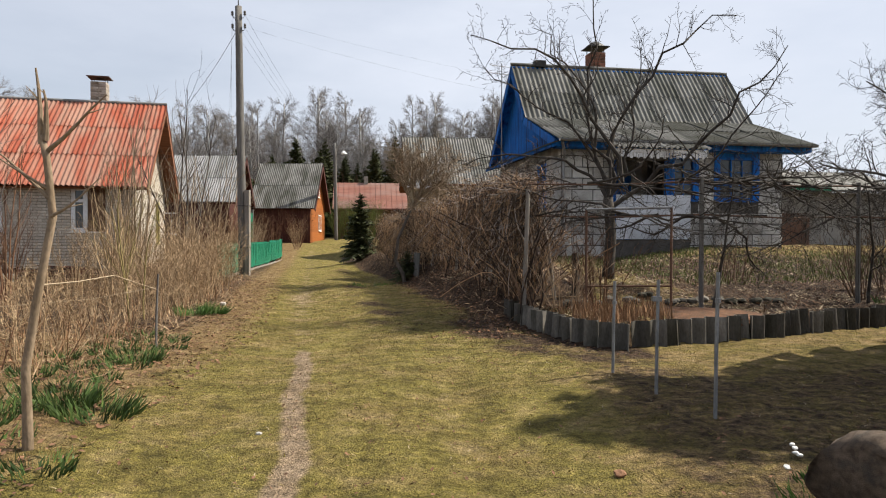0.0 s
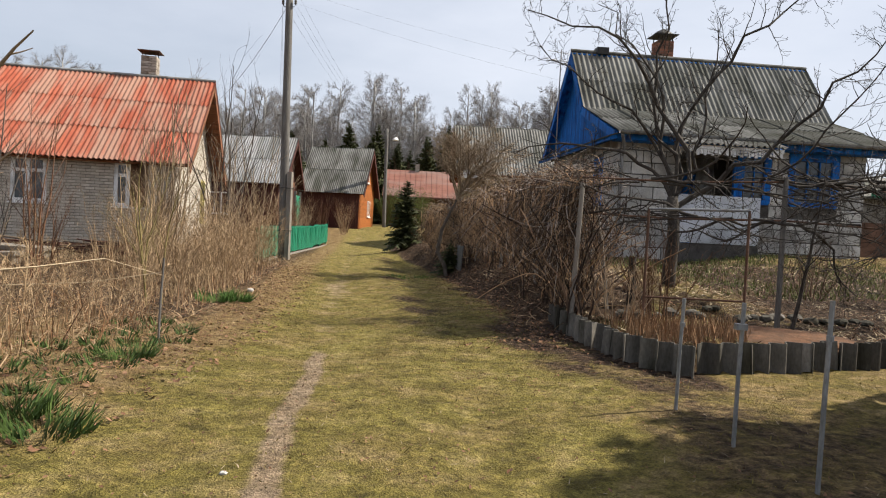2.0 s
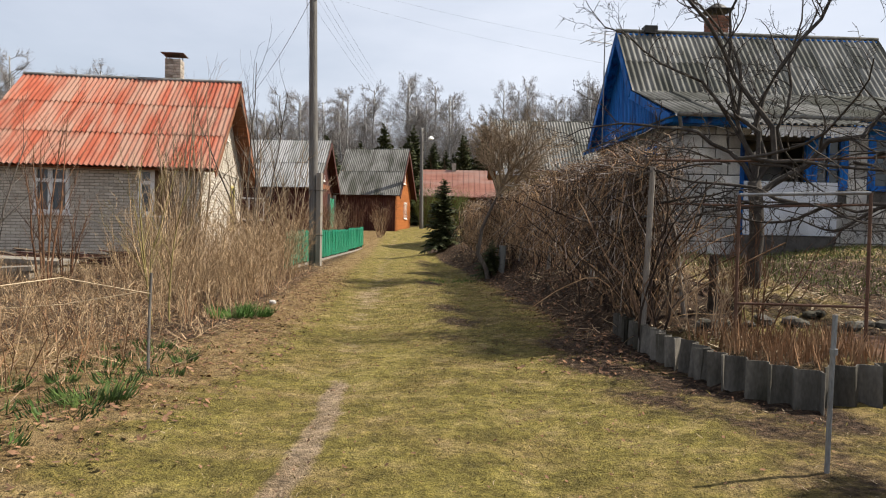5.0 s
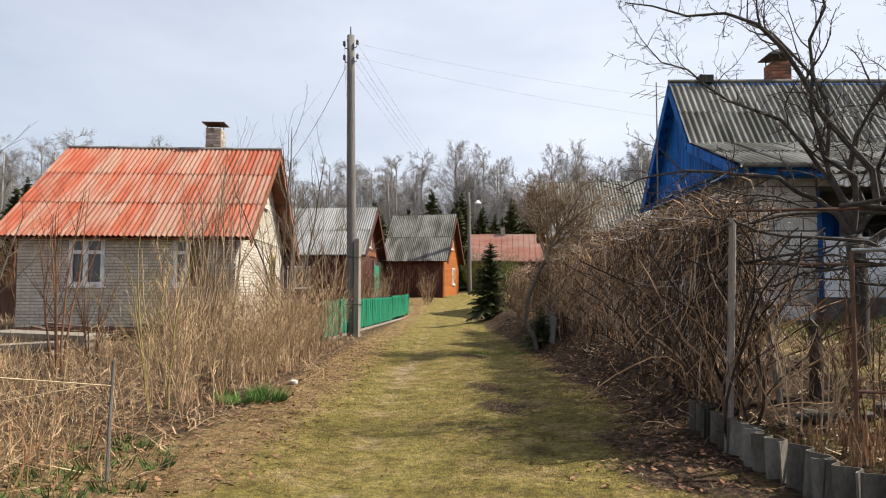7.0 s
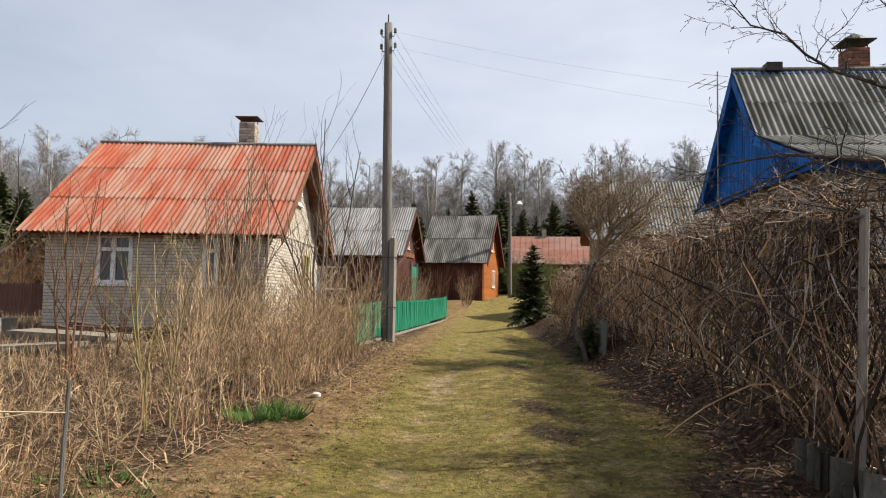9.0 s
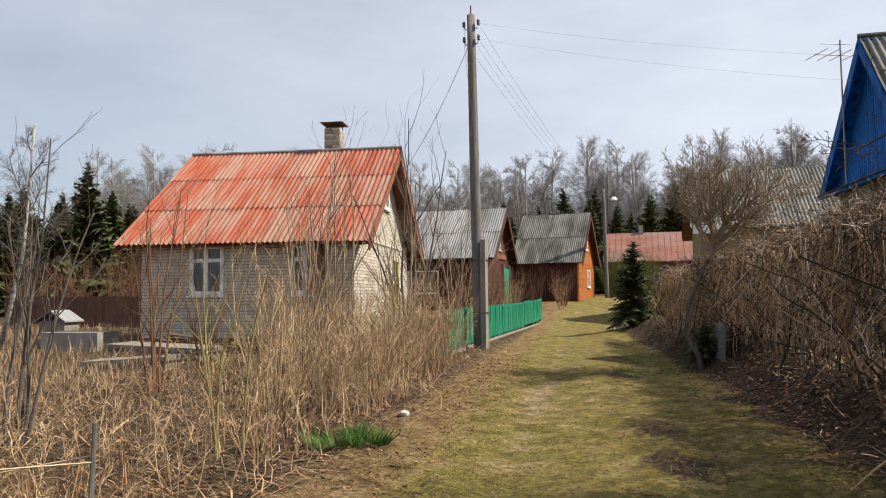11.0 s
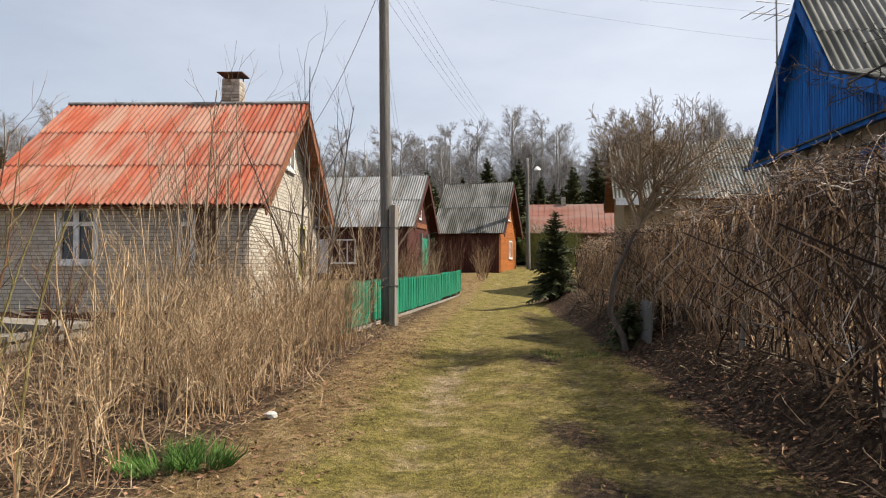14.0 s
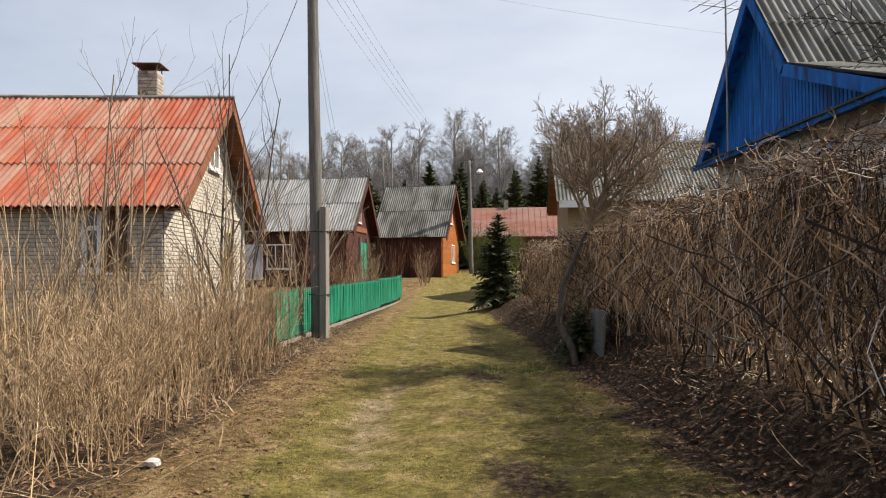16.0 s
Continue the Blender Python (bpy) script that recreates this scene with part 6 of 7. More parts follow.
def far_birch(seed, h, x, y):
    rnd = random.Random(seed)
    boughs = []
    for k in range(34):
        f = 0.3 + 0.68 * k / 33
        a = rnd.uniform(0, 6.28)
        boughs.append((f, (math.cos(a), math.sin(a), rnd.uniform(0.35, 1.1)), h * 0.3 * (1.3 - f) * rnd.uniform(0.7, 1.2), 0.04))
    tr = [(0.15 * rnd.gauss(0, 1) * k / 6, 0.15 * rnd.gauss(0, 1) * k / 6, h * k / 6 - (0.4 if k == 0 else 0)) for k in range(7)]
    t = bare_tree("birch_tree", x, y, "tall leafless birch of the wood beyond the houses", seed, boughs, SPEC_FAR, tr, 0.2, M_BIRCH, M_TWIGFAR, group="far birches")
    return t


birches = [far_birch(130 + k, 18 + k, -40 + 5 * k, 104) for k in range(4)]
rnd = random.Random(140)
for k in range(270):
    bearing = -50 + 68 * k / 269 + rnd.uniform(-0.8, 0.8)
    dist = rnd.uniform(96, 135)
    x, y = dist * math.sin(radians(bearing)), dist * math.cos(radians(bearing))
    copy_thing(rnd.choice(birches), pose(x, y, ground_z(x, y) - 0.3, 0, 0, rnd.uniform(0, 360)) @ Matrix.Scale(rnd.uniform(0.62, 1.0), 4))
# woodland edge: low brown scrub in one mass
g, rnd = Geo(), random.Random(150)
for k in range(6000):
    bearing, dist = rnd.uniform(-62, 45), rnd.uniform(80, 104)
    x, y = dist * math.sin(radians(bearing)), dist * math.cos(radians(bearing))
    z = ground_z(x, y)
    p = Vector((x, y, z - 0.2))
    d = Vector((rnd.gauss(0, 0.25), rnd.gauss(0, 0.25), 1))
    h = rnd.uniform(2, 8)
    g.tube([p, p + d * h * 0.5, p + d * h + Vector((rnd.gauss(0, 0.5), 0, 0))], [0.06, 0.05, 0.02], 3, cap=False)
single("wood_scrub", g, M_TWIG, "brown leafless scrub along the edge of the wood", "scrub", kind="stuff")
# single birch to the left of the brick house
bare_tree("birch_tree", -19.5, 17.5, "slender pale birch leaning among the reeds", 160, [(0.35 + 0.06 * k, (math.cos(k * 2.4), math.sin(k * 2.4), 1.3), 1.7 * (1.3 - 0.08 * k), 0.02) for k in range(10)],
          SPEC_FAR, [(-0.5, 0, -0.2), (0, 0, 1.2), (0.45, 0, 2.6), (0.6, 0, 4.0), (0.8, 0, 6.2)], 0.07, M_BIRCH, M_BARK)

# brown board fence and a small white well house beyond the brick house
bf = thing("board_fence", -33, 26.0, 0, 8, "low brown board fence far behind the reeds", "fence")
for k in range(110):
    part("board", Geo().box(0, 0.125, 0, 0.02, 0.1, 1.45 + 0.03 * math.sin(k * 2.3)), M_BROWNFENCE, bf, m=pose(k * 0.14, 0, 0))
part("rail", Geo().box(0, 15.4, 0.022, 0.07, 1.1, 1.2), M_BROWNFENCE, bf)
wh = thing("well_house", -24.9, 22.9, -0.25, 20, "small whitish gabled well cover among brown weeds", "well")
part("body", Geo().box(-0.5, 0.5, -0.45, 0.45, -0.2, 0.8), M_POLE_LT, wh)
part("roof", Geo().prism([(-0.6, 0.8), (0, 1.2), (0.6, 0.8), (0.6, 0.75), (0, 1.15), (-0.6, 0.75)], -0.58, 0.58), M_SLATE_LT, wh, m=pose(0, 0, 0, 0, 0, 90))


# ---- reeds, grass, litter: masses of small blades ----
def blades(name, pos, tip, width, material, label, category, seed, bend=0.25, mid=0.55):
    """Two-piece tapering blades from pos to pos + tip, all arrays of n x 3."""
    rg = np.random.default_rng(seed)
    n = len(pos)
    a = rg.uniform(0, 2 * np.pi, n)
    side = np.stack([np.cos(a), np.sin(a), np.zeros(n)], -1) * width[:, None]
    up = np.linalg.norm(tip, axis=1)[:, None]
    kink = pos + tip * mid + rg.normal(0, 1, (n, 3)) * np.array([1, 1, 0.2]) * up * bend * 0.25
    end = pos + tip
    v = np.stack([pos - side, pos + side, kink + side * 0.8, kink - side * 0.8, end], 1).reshape(-1, 3)
    b = np.arange(n) * 5
    faces = np.stack([b, b + 1, b + 2, b + 3], -1).tolist() + np.stack([b + 3, b + 2, b + 4], -1).tolist()
    me = bpy.data.meshes.new(name)
    me.from_pydata(v.tolist(), [], faces)
    me.materials.append(material)
    return tagged(new(name, me), label, category, kind="stuff")


def scatter(n, x0, x1, y0, y1, keep, seed):
    rg = np.random.default_rng(seed)
    x, y = rg.uniform(x0, x1, n), rg.uniform(y0, y1, n)
    k = rg.random(n) < keep(x, y)
    x, y = x[k], y[k]
    return np.stack([x, y, height(x, y) - 0.01], -1), rg


def clumps(x, y, f, seed):
    """A slow wavy density between 0 and 1."""
    return np.clip(0.5 + 0.5 * (np.sin(x * f + seed) * np.cos(y * f * 0.83 + 2 * seed) + 0.6 * np.sin((x + y) * f * 2.1 + seed)), 0, 1)


verge = lambda x, y: -(x - lane_mid(y))
reach = lambda y: 4.1 + 2.3 * smooth01(13.2, 16.2, y)                # how far the tall stand spreads from the lane
# tall reeds
keep = lambda x, y: smooth01(2.6 + 0.5 * (y < 10), 3.5 + 0.5 * (y < 10), verge(x, y)) * (0.12 + 0.88 * clumps(x, y, 1.1, 1) ** 1.5) * (1 - 0.95 * smooth01(reach(y) - 0.5, reach(y) + 0.4, verge(x, y))) * smooth01(3.0, 7.0, y) * (1 - 0.93 * smooth01(18.3, 19.6, y))
pos, rg = scatter(6200, -16, -2, 1.5, 27, keep, 201)
n = len(pos)
tall = (0.25 + 1.05 * rg.random(n) ** 2.0) * (0.66 + 0.42 * smooth01(11.5, 16.5, pos[:, 1])) * (1 - 0.5 * smooth01(3.6, 5.2, verge(pos[:, 0], pos[:, 1])))
blades("reed_bed", pos, np.stack([rg.normal(0, 0.19, n) * tall, rg.normal(0, 0.19, n) * tall, tall], -1), rg.uniform(0.003, 0.0085, n), M_REED, "dense tall dry straw-coloured reeds along the lane", "reeds", 1)
# branching dead weeds among the reeds
rnd = random.Random(210)
weeds = {"pale": Geo(), "brown": Geo(), "arch": Geo()}
for k in range(520):
    y = rnd.uniform(5, 18) if k % 4 == 0 else rnd.uniform(12.2, 18.8)
    x = float(lane_mid(y)) - 2.9 - rnd.random() ** 1.4 * (float(reach(y)) - 2.5)
    limb(weeds["pale" if rnd.random() < 0.6 else "brown"], (x, y, ground_z(x, y) - 0.05), (rnd.gauss(0, 0.16), rnd.gauss(0, 0.16), 1), rnd.uniform(0.5, 1.25) * (0.9 + 0.65 * float(smooth01(11.5, 16.5, y))), 0.0055, 0, rnd, [(7, 0.1, 0.05, 8, 0.34, 0.6), (4, 0.2, 0.12, 4, 0.4, 0.65), (2, 0.2, 0.05, 0, 0, 0)])
for k in range(750):                                    # arching and toppled stems
    y = rnd.uniform(4.5, 19)
    x = float(lane_mid(y)) - 3.0 - rnd.random() * 6.5
    a, ln, el, pts = rnd.uniform(0, 6.28), rnd.uniform(0.4, 1.15), rnd.uniform(0.7, 1.45), [Vector((x, y, ground_z(x, y) - 0.02))]
    for i in range(6):
        pts.append(pts[-1] + Vector((math.cos(a) * math.cos(el), math.sin(a) * math.cos(el), math.sin(el))) * ln / 6)
        el -= rnd.uniform(0.1, 0.42)
        a += rnd.gauss(0, 0.2)
        pts[-1].z = max(pts[-1].z, ground_z(x, y) + 0.01)
    r = rnd.uniform(0.002, 0.0048)
    weeds[rnd.choice(("arch", "arch", "pale", "brown"))].tube(pts, [r * (1 - 0.1 * i) for i in range(7)], 3, cap=False)
for kind, m, lab in (("pale", M_REED, "branching pale dead weeds among the reeds"), ("brown", M_WEED, "branching dead brown weeds among the reeds"), ("arch", M_RUSTSTALK, "arching rust-brown dead stems over the plot")):
    single("dead_weeds", weeds[kind], m, lab, "weeds", kind="stuff")
# dark pile of old boards and brush before the brick wall
bp_ = thing("brush_pile", -12.6, 18.9, ground_z(-12.6, 18.9), 17, "low dark pile of rotten boards and brush before the brick wall", "pile")
for k in range(70):
    ln = rnd.uniform(0.5, 1.6)
    part("stick" if k % 3 else "board", Geo().box(-ln / 2, ln / 2, -0.02 - 0.03 * (k % 3 == 0), 0.02 + 0.03 * (k % 3 == 0), -0.012, 0.014), M_LOG if k % 2 else M_MAROON, bp_, m=pose(rnd.uniform(-2.4, 2.4), rnd.gauss(0, 0.3), 0.05 + 0.4 * rnd.random() ** 1.6, rnd.uniform(-20, 20), rnd.uniform(-9, 9), rnd.gauss(0, 22)))
keep = lambda x, y: smooth01(2.5, 3.2, verge(x, y)) * (0.3 + 0.7 * clumps(x, y, 1.6, 8)) * (1 - smooth01(reach(y) + 0.3, reach(y) + 1.6, verge(x, y))) * (1 - 0.8 * smooth01(19, 20, y))
pos, rg = scatter(9000, -16, -2, 3, 22, keep, 221)
n = len(pos)
tall = rg.uniform(0.12, 0.5, n)
blades("weed_stubble", pos, np.stack([rg.normal(0, 0.3, n) * tall, rg.normal(0, 0.3, n) * tall, tall], -1), rg.uniform(0.003, 0.007, n), M_RUSTSTALK, "short rust-brown stubble below the tall weeds", "weeds", 22)
# reeds beyond, shorter and browner
keep = lambda x, y: smooth01(5, 8, verge(x, y)) * (0.3 + 0.7 * clumps(x, y, 0.8, 3))
pos, rg = scatter(26000, -30, -5, 3, 26, keep, 202)
n = len(pos)
tall = rg.uniform(0.12, 0.55, n)
blades("weed_stalks", pos, np.stack([rg.normal(0, 0.3, n) * tall, rg.normal(0, 0.3, n) * tall, tall], -1), rg.uniform(0.004, 0.009, n), M_WEED, "brown dead weeds in the overgrown plot", "weeds", 2)
# dark old stalks between the reeds
keep = lambda x, y: smooth01(2.9, 3.9, verge(x, y)) * (0.15 + 0.85 * clumps(x, y, 1.4, 31)) * (1 - 0.97 * smooth01(reach(y) - 0.4, reach(y) + 0.8, verge(x, y))) * (1 - 0.9 * smooth01(18.3, 19.6, y))
pos, rg = scatter(2400, -16, -2, 3, 23, keep, 211)
n = len(pos)
tall = rg.uniform(0.35, 1.35, n)
blades("dark_stalks", pos, np.stack([rg.normal(0, 0.2, n) * tall, rg.normal(0, 0.2, n) * tall, tall], -1), rg.uniform(0.004, 0.01, n), M_OSIER, "dark red-brown dead stalks standing between the reeds", "stalks", 12)
# bent and fallen straw at the reed foot
keep = lambda x, y: smooth01(1.9, 3.0, verge(x, y)) * (0.3 + 0.7 * clumps(x, y, 1.7, 5)) * (1 - smooth01(9, 12, verge(x, y)))
pos, rg = scatter(44000, -15, 0, -1, 24, keep, 203)
n = len(pos)
ln, a = rg.uniform(0.15, 0.6, n), rg.uniform(0, 6.28, n)
blades("fallen_straw", pos, np.stack([np.cos(a) * ln, np.sin(a) * ln, rg.uniform(0.03, 0.45, n) * ln], -1), rg.uniform(0.003, 0.008, n), M_WEED, "bleached fallen straw at the foot of the reeds", "straw", 3, 0.5)
# short lane grass
keep = lambda x, y: (1 - smooth01(1.9, 2.8, verge(x, y))) * (garden_depth(x, y) < -0.15) * (0.25 + 0.75 * clumps(x, y, 2.3, 7)) * (1 - 0.75 * np.exp(-((x - lane_mid(y) + 0.95) / 0.25) ** 2))
pos, rg = scatter(80000, -8, 9, 0.3, 20, keep, 204)
n = len(pos)
ln, a = rg.uniform(0.018, 0.05, n), rg.uniform(0, 6.28, n)
blades("lane_grass", pos, np.stack([np.cos(a) * ln, np.sin(a) * ln, rg.uniform(0.25, 1.1, n) * ln], -1), rg.uniform(0.002, 0.0045, n), M_GRASS, "short matted yellow-green lane grass", "grass", 4, 0.4)
pos, rg = scatter(50000, -8, 9, 0.3, 20, lambda x, y: (garden_depth(x, y) < -0.1) * (verge(x, y) < 3.5) * (0.15 + 0.85 * clumps(x, y, 1.9, 11)), 205)
n = len(pos)
ln, a = rg.uniform(0.02, 0.07, n), rg.uniform(0, 6.28, n)
blades("dry_lane_grass", pos, np.stack([np.cos(a) * ln, np.sin(a) * ln, rg.uniform(0.05, 0.5, n) * ln], -1), rg.uniform(0.002, 0.004, n), M_STRAW, "dry bleached grass blades on the lane", "grass", 5, 0.5)
pos, rg = scatter(30000, -8, 6, 0.5, 20, lambda x, y: (garden_depth(x, y) < -0.05) * (verge(x, y) < 3.0) * (0.35 + 0.65 * smooth01(-0.6, 0.8, -verge(x, y))) * clumps(x, y, 1.2, 23) ** 2, 209)
n = len(pos)
ln, a = rg.uniform(0.012, 0.04, n), rg.uniform(0, 6.28, n)
blades("lane_litter", pos + np.array([0, 0, 0.006]), np.stack([np.cos(a) * ln, np.sin(a) * ln, rg.uniform(0.1, 0.6, n) * ln], -1), rg.uniform(0.003, 0.009, n), M_LEAF, "small dark dead leaves strewn on the lane grass", "litter", 9, 0.5)
# straw and stalks in the garden bed
pos, rg = scatter(26000, -1, 13, 7, 21, lambda x, y: (garden_depth(x, y) > 0.15) * (0.1 + 0.9 * clumps(x, y, 1.5, 13)), 206)
n = len(pos)
ln, a = rg.uniform(0.05, 0.22, n), rg.uniform(0, 6.28, n)
blades("garden_litter", pos, np.stack([np.cos(a) * ln, np.sin(a) * ln, rg.uniform(0.0, 0.7, n) * ln], -1), rg.uniform(0.003, 0.007, n), M_LEAF, "dead stalks and litter on the garden soil", "litter", 6, 0.5)
pos, rg = scatter(24000, -1, 8, 8, 20, lambda x, y: (garden_depth(x, y) > 0.25) * clumps(x, y, 1.9, 37), 216)
n = len(pos)
ln, a = rg.uniform(0.04, 0.16, n), rg.uniform(0, 6.28, n)
blades("bleached_litter", pos + np.array([0, 0, 0.012]), np.stack([np.cos(a) * ln, np.sin(a) * ln, rg.uniform(0.0, 0.4, n) * ln], -1), rg.uniform(0.005, 0.013, n), M_STRAW, "bleached leaves and straw on the garden soil", "litter", 16, 0.5)
pos, rg = scatter(900, 1.2, 2.6, 7.4, 8.6, lambda x, y: (garden_depth(x, y) > 0.1) * 1.0, 207)
n = len(pos)
ln = rg.uniform(0.12, 0.3, n)
blades("cut_stalks", pos, np.stack([rg.normal(0, 0.2, n) * ln, rg.normal(0, 0.2, n) * ln, ln], -1), rg.uniform(0.004, 0.008, n), M_RUSTSTALK, "cut straw-coloured stalks behind the slate edging", "stalks", 7)
pos, rg = scatter(22000, 1, 13, 12.0, 19, lambda x, y: (garden_depth(x, y) > 3.0) * (0.2 + 0.8 * clumps(x, y, 1.3, 17)), 208)
n = len(pos)
ln = rg.uniform(0.05, 0.14, n)
blades("garden_grass", pos, np.stack([rg.normal(0, 0.4, n) * ln, rg.normal(0, 0.4, n) * ln, ln], -1), rg.uniform(0.004, 0.008, n), M_BUSHGRN, "thin green grass before the blue house", "grass", 8)


def leaf_tuft(x, y, n, h, spread, seed, label, broad=0):
    rg = np.random.default_rng(seed)
    a, r = rg.uniform(0, 6.28, n), spread * np.sqrt(rg.random(n))
    px, py = x + r * np.cos(a), y + r * np.sin(a)
    pos = np.stack([px, py, height(px, py) - 0.01], -1)
    ln = 0.85 * h * rg.uniform(0.4, 1.1, n)
    tip = np.stack([np.cos(a) * ln * rg.uniform(0.1, 0.8, n), np.sin(a) * ln * rg.uniform(0.1, 0.8, n), ln * rg.uniform(0.5, 1, n)], -1)
    ob = blades("green_tuft", pos, tip, rg.uniform(0.003, 0.0065, n) * (1 + 0.7 * broad * (rg.random(n) < 0.4)), M_HERB if broad else M_FRESH, label, "plant", seed, 0.3)
    ob["kind"] = "stuff"


for x, y, n, h, s, lab in ((-2.15, 4.0, 170, 0.24, 0.26, "clump of dark green strap leaves by the young tree"), (-2.5, 4.2, 150, 0.26, 0.24, "clump of dark green strap leaves on the verge"), (-2.75, 3.8, 120, 0.24, 0.22, "clump of dark green strap leaves on the verge"), (-2.95, 6.15, 150, 0.22, 0.24, "clump of dark green leaves at the foot of the reeds"), (-1.85, 2.9, 80, 0.14, 0.2, "green leaves at the stem of the young tree"),
                           (-4.42, 10.95, 620, 0.3, 0.28, "bright green grass tuft at the foot of the reeds"), (-4.15, 11.1, 380, 0.27, 0.2, "bright green grass tuft at the foot of the reeds"),
                           *((float(lane_mid(y)) - 2.0 - 1.15 * ((k * 0.618) % 1) - 0.25 * (y > 6), y, 26 + 12 * (k % 4), 0.07 + 0.03 * (k % 4), 0.1 + 0.07 * (k % 3), "fresh green weeds on the dry verge") for k, y in enumerate(2.6 + 0.135 * k for k in range(46))),
                           (6.3, 10.2, 60, 0.3, 0.15, "pale green shoots in the garden bed"), (-2.6, 18.0, 260, 0.14, 0.6, "low green plants at the hedge foot")):
    leaf_tuft(x, y, int(n * (1.6 if y < 9 else 1)), h, s, int(1000 + x * 37 + y * 101), lab, 1 if y < 9 else 0)

# dead leaves
g, rnd = Geo(), random.Random(31)
for k in range(9600):
    if k >= 6600:
        y = rnd.uniform(1.0, 18)
        x = float(lane_mid(y)) + rnd.uniform(-2.2, 2.6)
        if float(garden_depth(np.array([x]), np.array([y]))[0]) > -0.1:
            continue
    elif k < 2600:
        y = rnd.uniform(8, 22)
        x = float(np.interp(y, [p[1] for p in HEDGE], [p[0] for p in HEDGE])) + rnd.gauss(-0.45, 0.4)
    else:
        y = rnd.uniform(1.5, 19)
        x = float(lane_mid(y)) - rnd.uniform(1.5, 3.6)
    s, a, b = (rnd.uniform(0.008, 0.018) if k >= 6600 else rnd.uniform(0.014, 0.034)), rnd.uniform(0, 6.28), rnd.uniform(-0.5, 0.5)
    m = Matrix.Translation((x, y, ground_z(x, y) + 0.012)) @ Euler((b, rnd.uniform(-0.5, 0.5), a)).to_matrix().to_4x4()
    i = len(g.v)
    g.v += [tuple(m @ Vector(q)) for q in ((-s, 0, 0), (0, -s * 0.55, 0.004), (s, 0, 0.006), (0, s * 0.55, 0.004))]
    g.f.append((i, i + 1, i + 2, i + 3))
single("fallen_leaves", g, M_LEAF, "curled dead brown leaves along the hedge and the verge", "leaves", kind="stuff")


def rock(name, x, y, z, r, seed, material, label, category, squash=0.6):
    bm = bmesh.new()
    bmesh.ops.create_icosphere(bm, subdivisions=2, radius=r)
    for v in bm.verts:
        v.co *= 1 + 0.35 * noise.noise(v.co * (1.6 / r) + Vector((seed, 0, 0)))
        v.co.z *= squash
    me = bpy.data.meshes.new(name)
    bm.to_mesh(me)
    bm.free()
    me.materials.append(material)
    ob = new(name, me)
    ob.matrix_basis = pose(x, y, z, 0, 0, seed * 40)
    return tagged(ob, label, category)


rock("soil_mound", 3.2, 8.6, ground_z(3.2, 8.6) - 0.02, 0.85, 9, M_RUSTSOIL, "low mound of rust-brown bare soil in the bed", "soil", 0.09)
rnd = random.Random(66)
for k in range(26):
    x, y = 1.5 + 0.13 * k + rnd.gauss(0, 0.05), 9.35 + 0.035 * k + rnd.gauss(0, 0.1)
    rock("border_stone", x, y, ground_z(x, y) + 0.03, rnd.uniform(0.05, 0.095), k + 11, M_EDGE, "small grey field stone bordering the dug bed", "stone")["group"] = "bed border stones"
single("stump_post", Geo().tube([(0, 0, -0.2), (0.01, 0, 0.3), (0.0, 0.01, 0.62)], [0.06, 0.055, 0.05], 9), M_APPLE, "short dark rotten post in the garden bed", "post", m=pose(1.75, 9.9, ground_z(1.75, 9.9)))
rock("white_stone", -4.58, 12.65, ground_z(-4.58, 12.65) + 0.03, 0.06, 3, M_STONE, "small whitish stone lying on the verge", "stone")
rock("white_stone", -0.95, 3.75, ground_z(-0.95, 3.75) + 0.005, 0.02, 5, M_STONE, "tiny pale pebble in the worn wheel rut", "stone")
rock("clod", 1.15, 3.05, ground_z(1.15, 3.05) + 0.02, 0.032, 7, M_LEAF, "small dark clod with dead leaves on the grass", "clod")
lg = thing("log", 2.38, 2.53, ground_z(2.38, 2.53) - 0.06, 20, "thick weathered grey log lying at the lane side", "log")
gl = Geo()
gl.tube([(-0.4 + 0.04 * k, 0.03 * math.sin(k * 0.5), 0.2 + 0.02 * math.sin(k * 0.7)) for k in range(42)], [0.2 + 0.018 * math.sin(k * 0.9) for k in range(42)], 36)
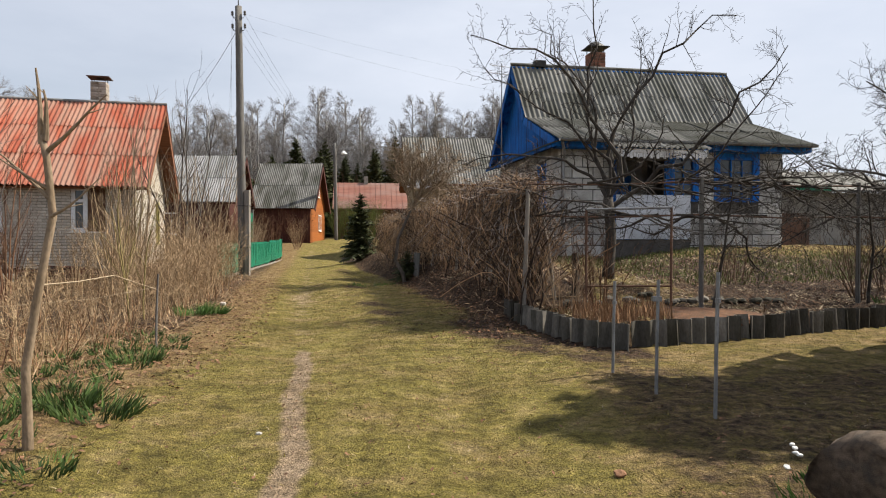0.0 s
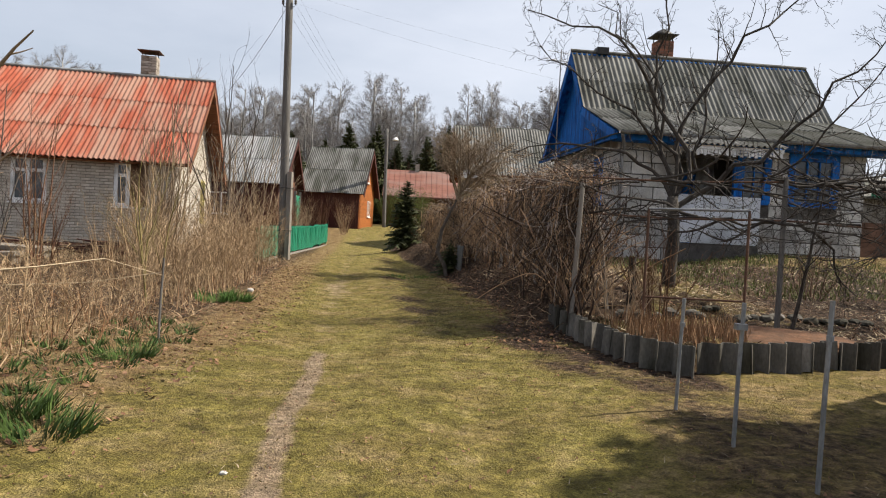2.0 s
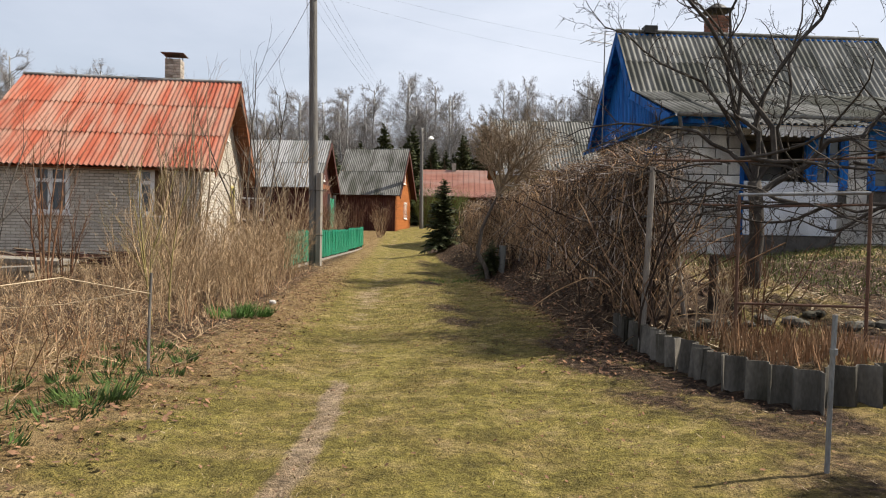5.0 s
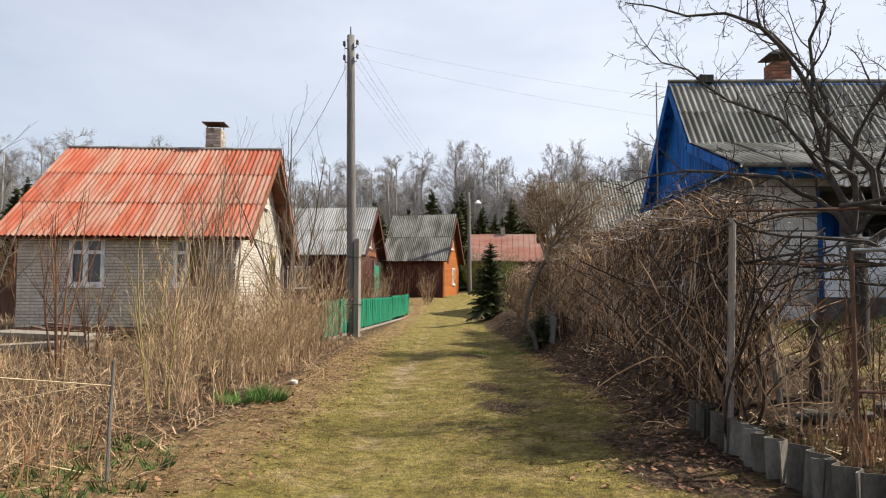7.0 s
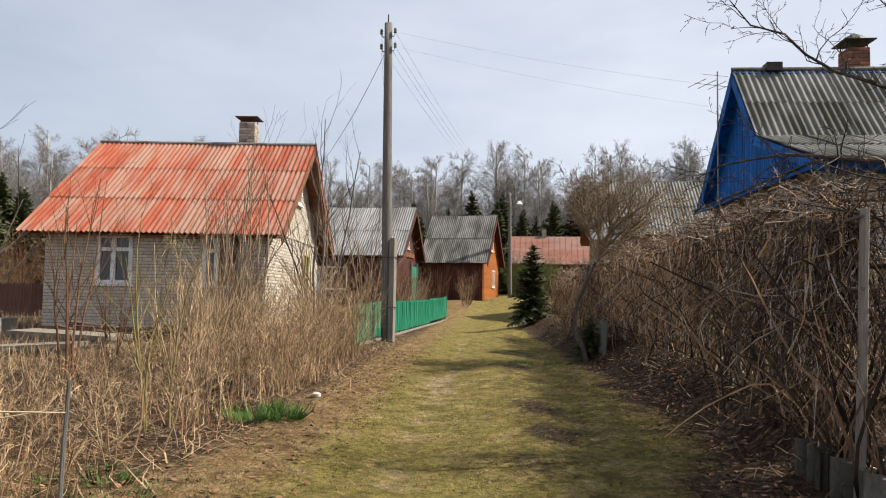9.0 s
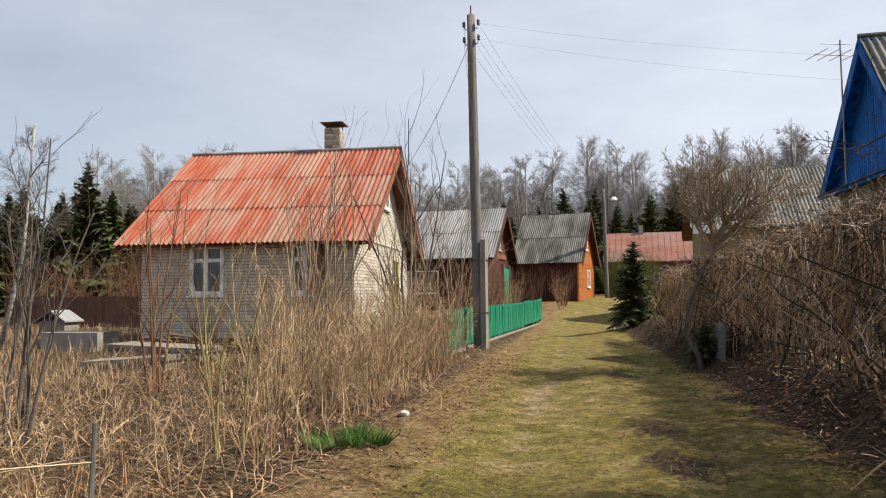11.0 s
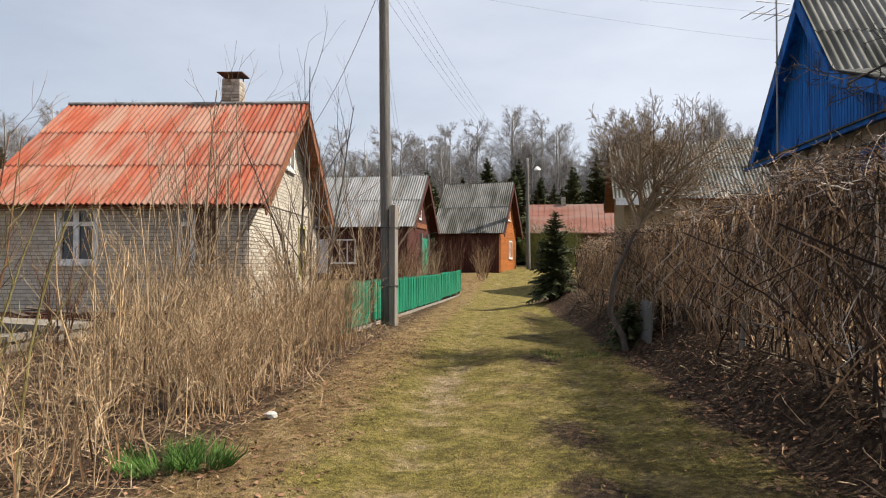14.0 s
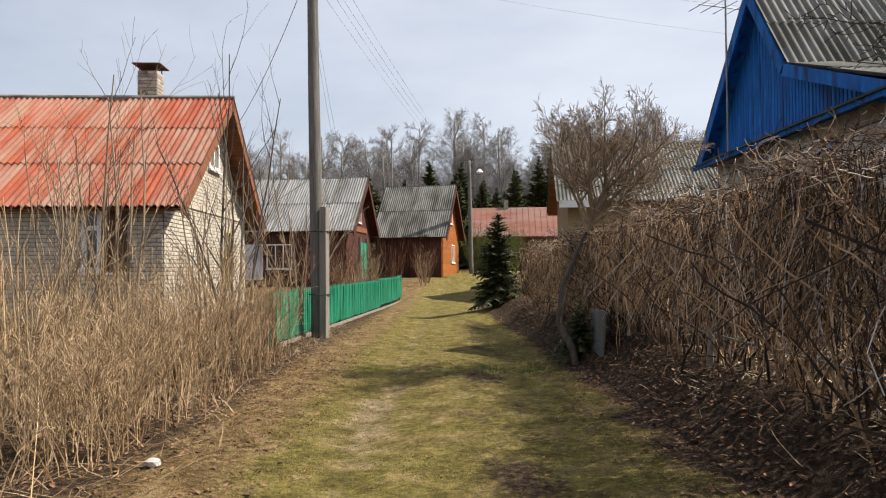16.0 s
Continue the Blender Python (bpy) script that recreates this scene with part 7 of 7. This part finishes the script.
for k, v in enumerate(gl.v):
    w = 1 + 0.16 * noise.noise(Vector(v) * Vector((3, 9, 9))) + 0.07 * noise.noise(Vector(v) * Vector((7, 34, 34))) + 0.03 * noise.noise(Vector(v) * 60)
    gl.v[k] = (v[0] + 0.06 * noise.noise(Vector(v) * 7), v[1] * w, (v[2] - 0.2) * w + 0.2)
part("log_body", gl, M_LOG, lg, smooth=True)
for k in range(5):
    a = 0.7 + k * 0.9
    part("bark_strip", Geo().tube([(-0.3 + 0.1 * k, 0.21 * math.cos(a), 0.2 + 0.21 * math.sin(a)), (0.3 + 0.1 * k, 0.215 * math.cos(a), 0.2 + 0.215 * math.sin(a)), (0.8 + 0.05 * k, 0.205 * math.cos(a), 0.2 + 0.205 * math.sin(a))], [0.012, 0.02, 0.01], 5), M_BARK, lg)
leaf_tuft(1.93, 2.6, 70, 0.14, 0.16, 77, "green leaves growing beside the old log")
leaf_tuft(2.1, 2.9, 50, 0.1, 0.14, 78, "green leaves growing beside the old log")
rnd = random.Random(44)
for k in range(7):
    x, y = 2.0 + rnd.uniform(-0.15, 0.15), 2.95 + rnd.uniform(-0.12, 0.12)
    rock("white_flower", x, y, ground_z(x, y) + rnd.uniform(0.08, 0.16), 0.014, k, M_WHITEPAINT, "tiny white flower beside the old log", "flower")["group"] = "flowers by the log"
# stake with a rope on the verge
sk = thing("wooden_stake", -3.37, 7.4, ground_z(-3.37, 7.4), 0, "thin dark wooden stake with a strip of tape on the verge", "stake")
part("shaft", Geo().tube([(0, 0, -0.2), (0.01, 0, 0.4), (0.03, 0, 0.85)], [0.014, 0.013, 0.011], 7), M_POLE, sk)
part("tape", Geo().tube([(0.02, 0, 0.7), (-0.6, -0.3, 0.58), (-1.6, -1.0, 0.52), (-2.6, -1.6, 0.6)], [0.004] * 4, 4), M_STRAW, sk, "pale tape tied to the stake")
rope = thing("verge_rope", 0, 0, 0, 0, "pale rope strung from the young tree through the reeds", "rope")
part("strand", Geo().tube([(-2.03, 3.2, 0.95), (-2.5, 4.4, 0.9), (-3.1, 6.0, 0.86), (-3.35, 7.4, 0.62)], [0.004] * 4, 4), M_STRAW, rope)
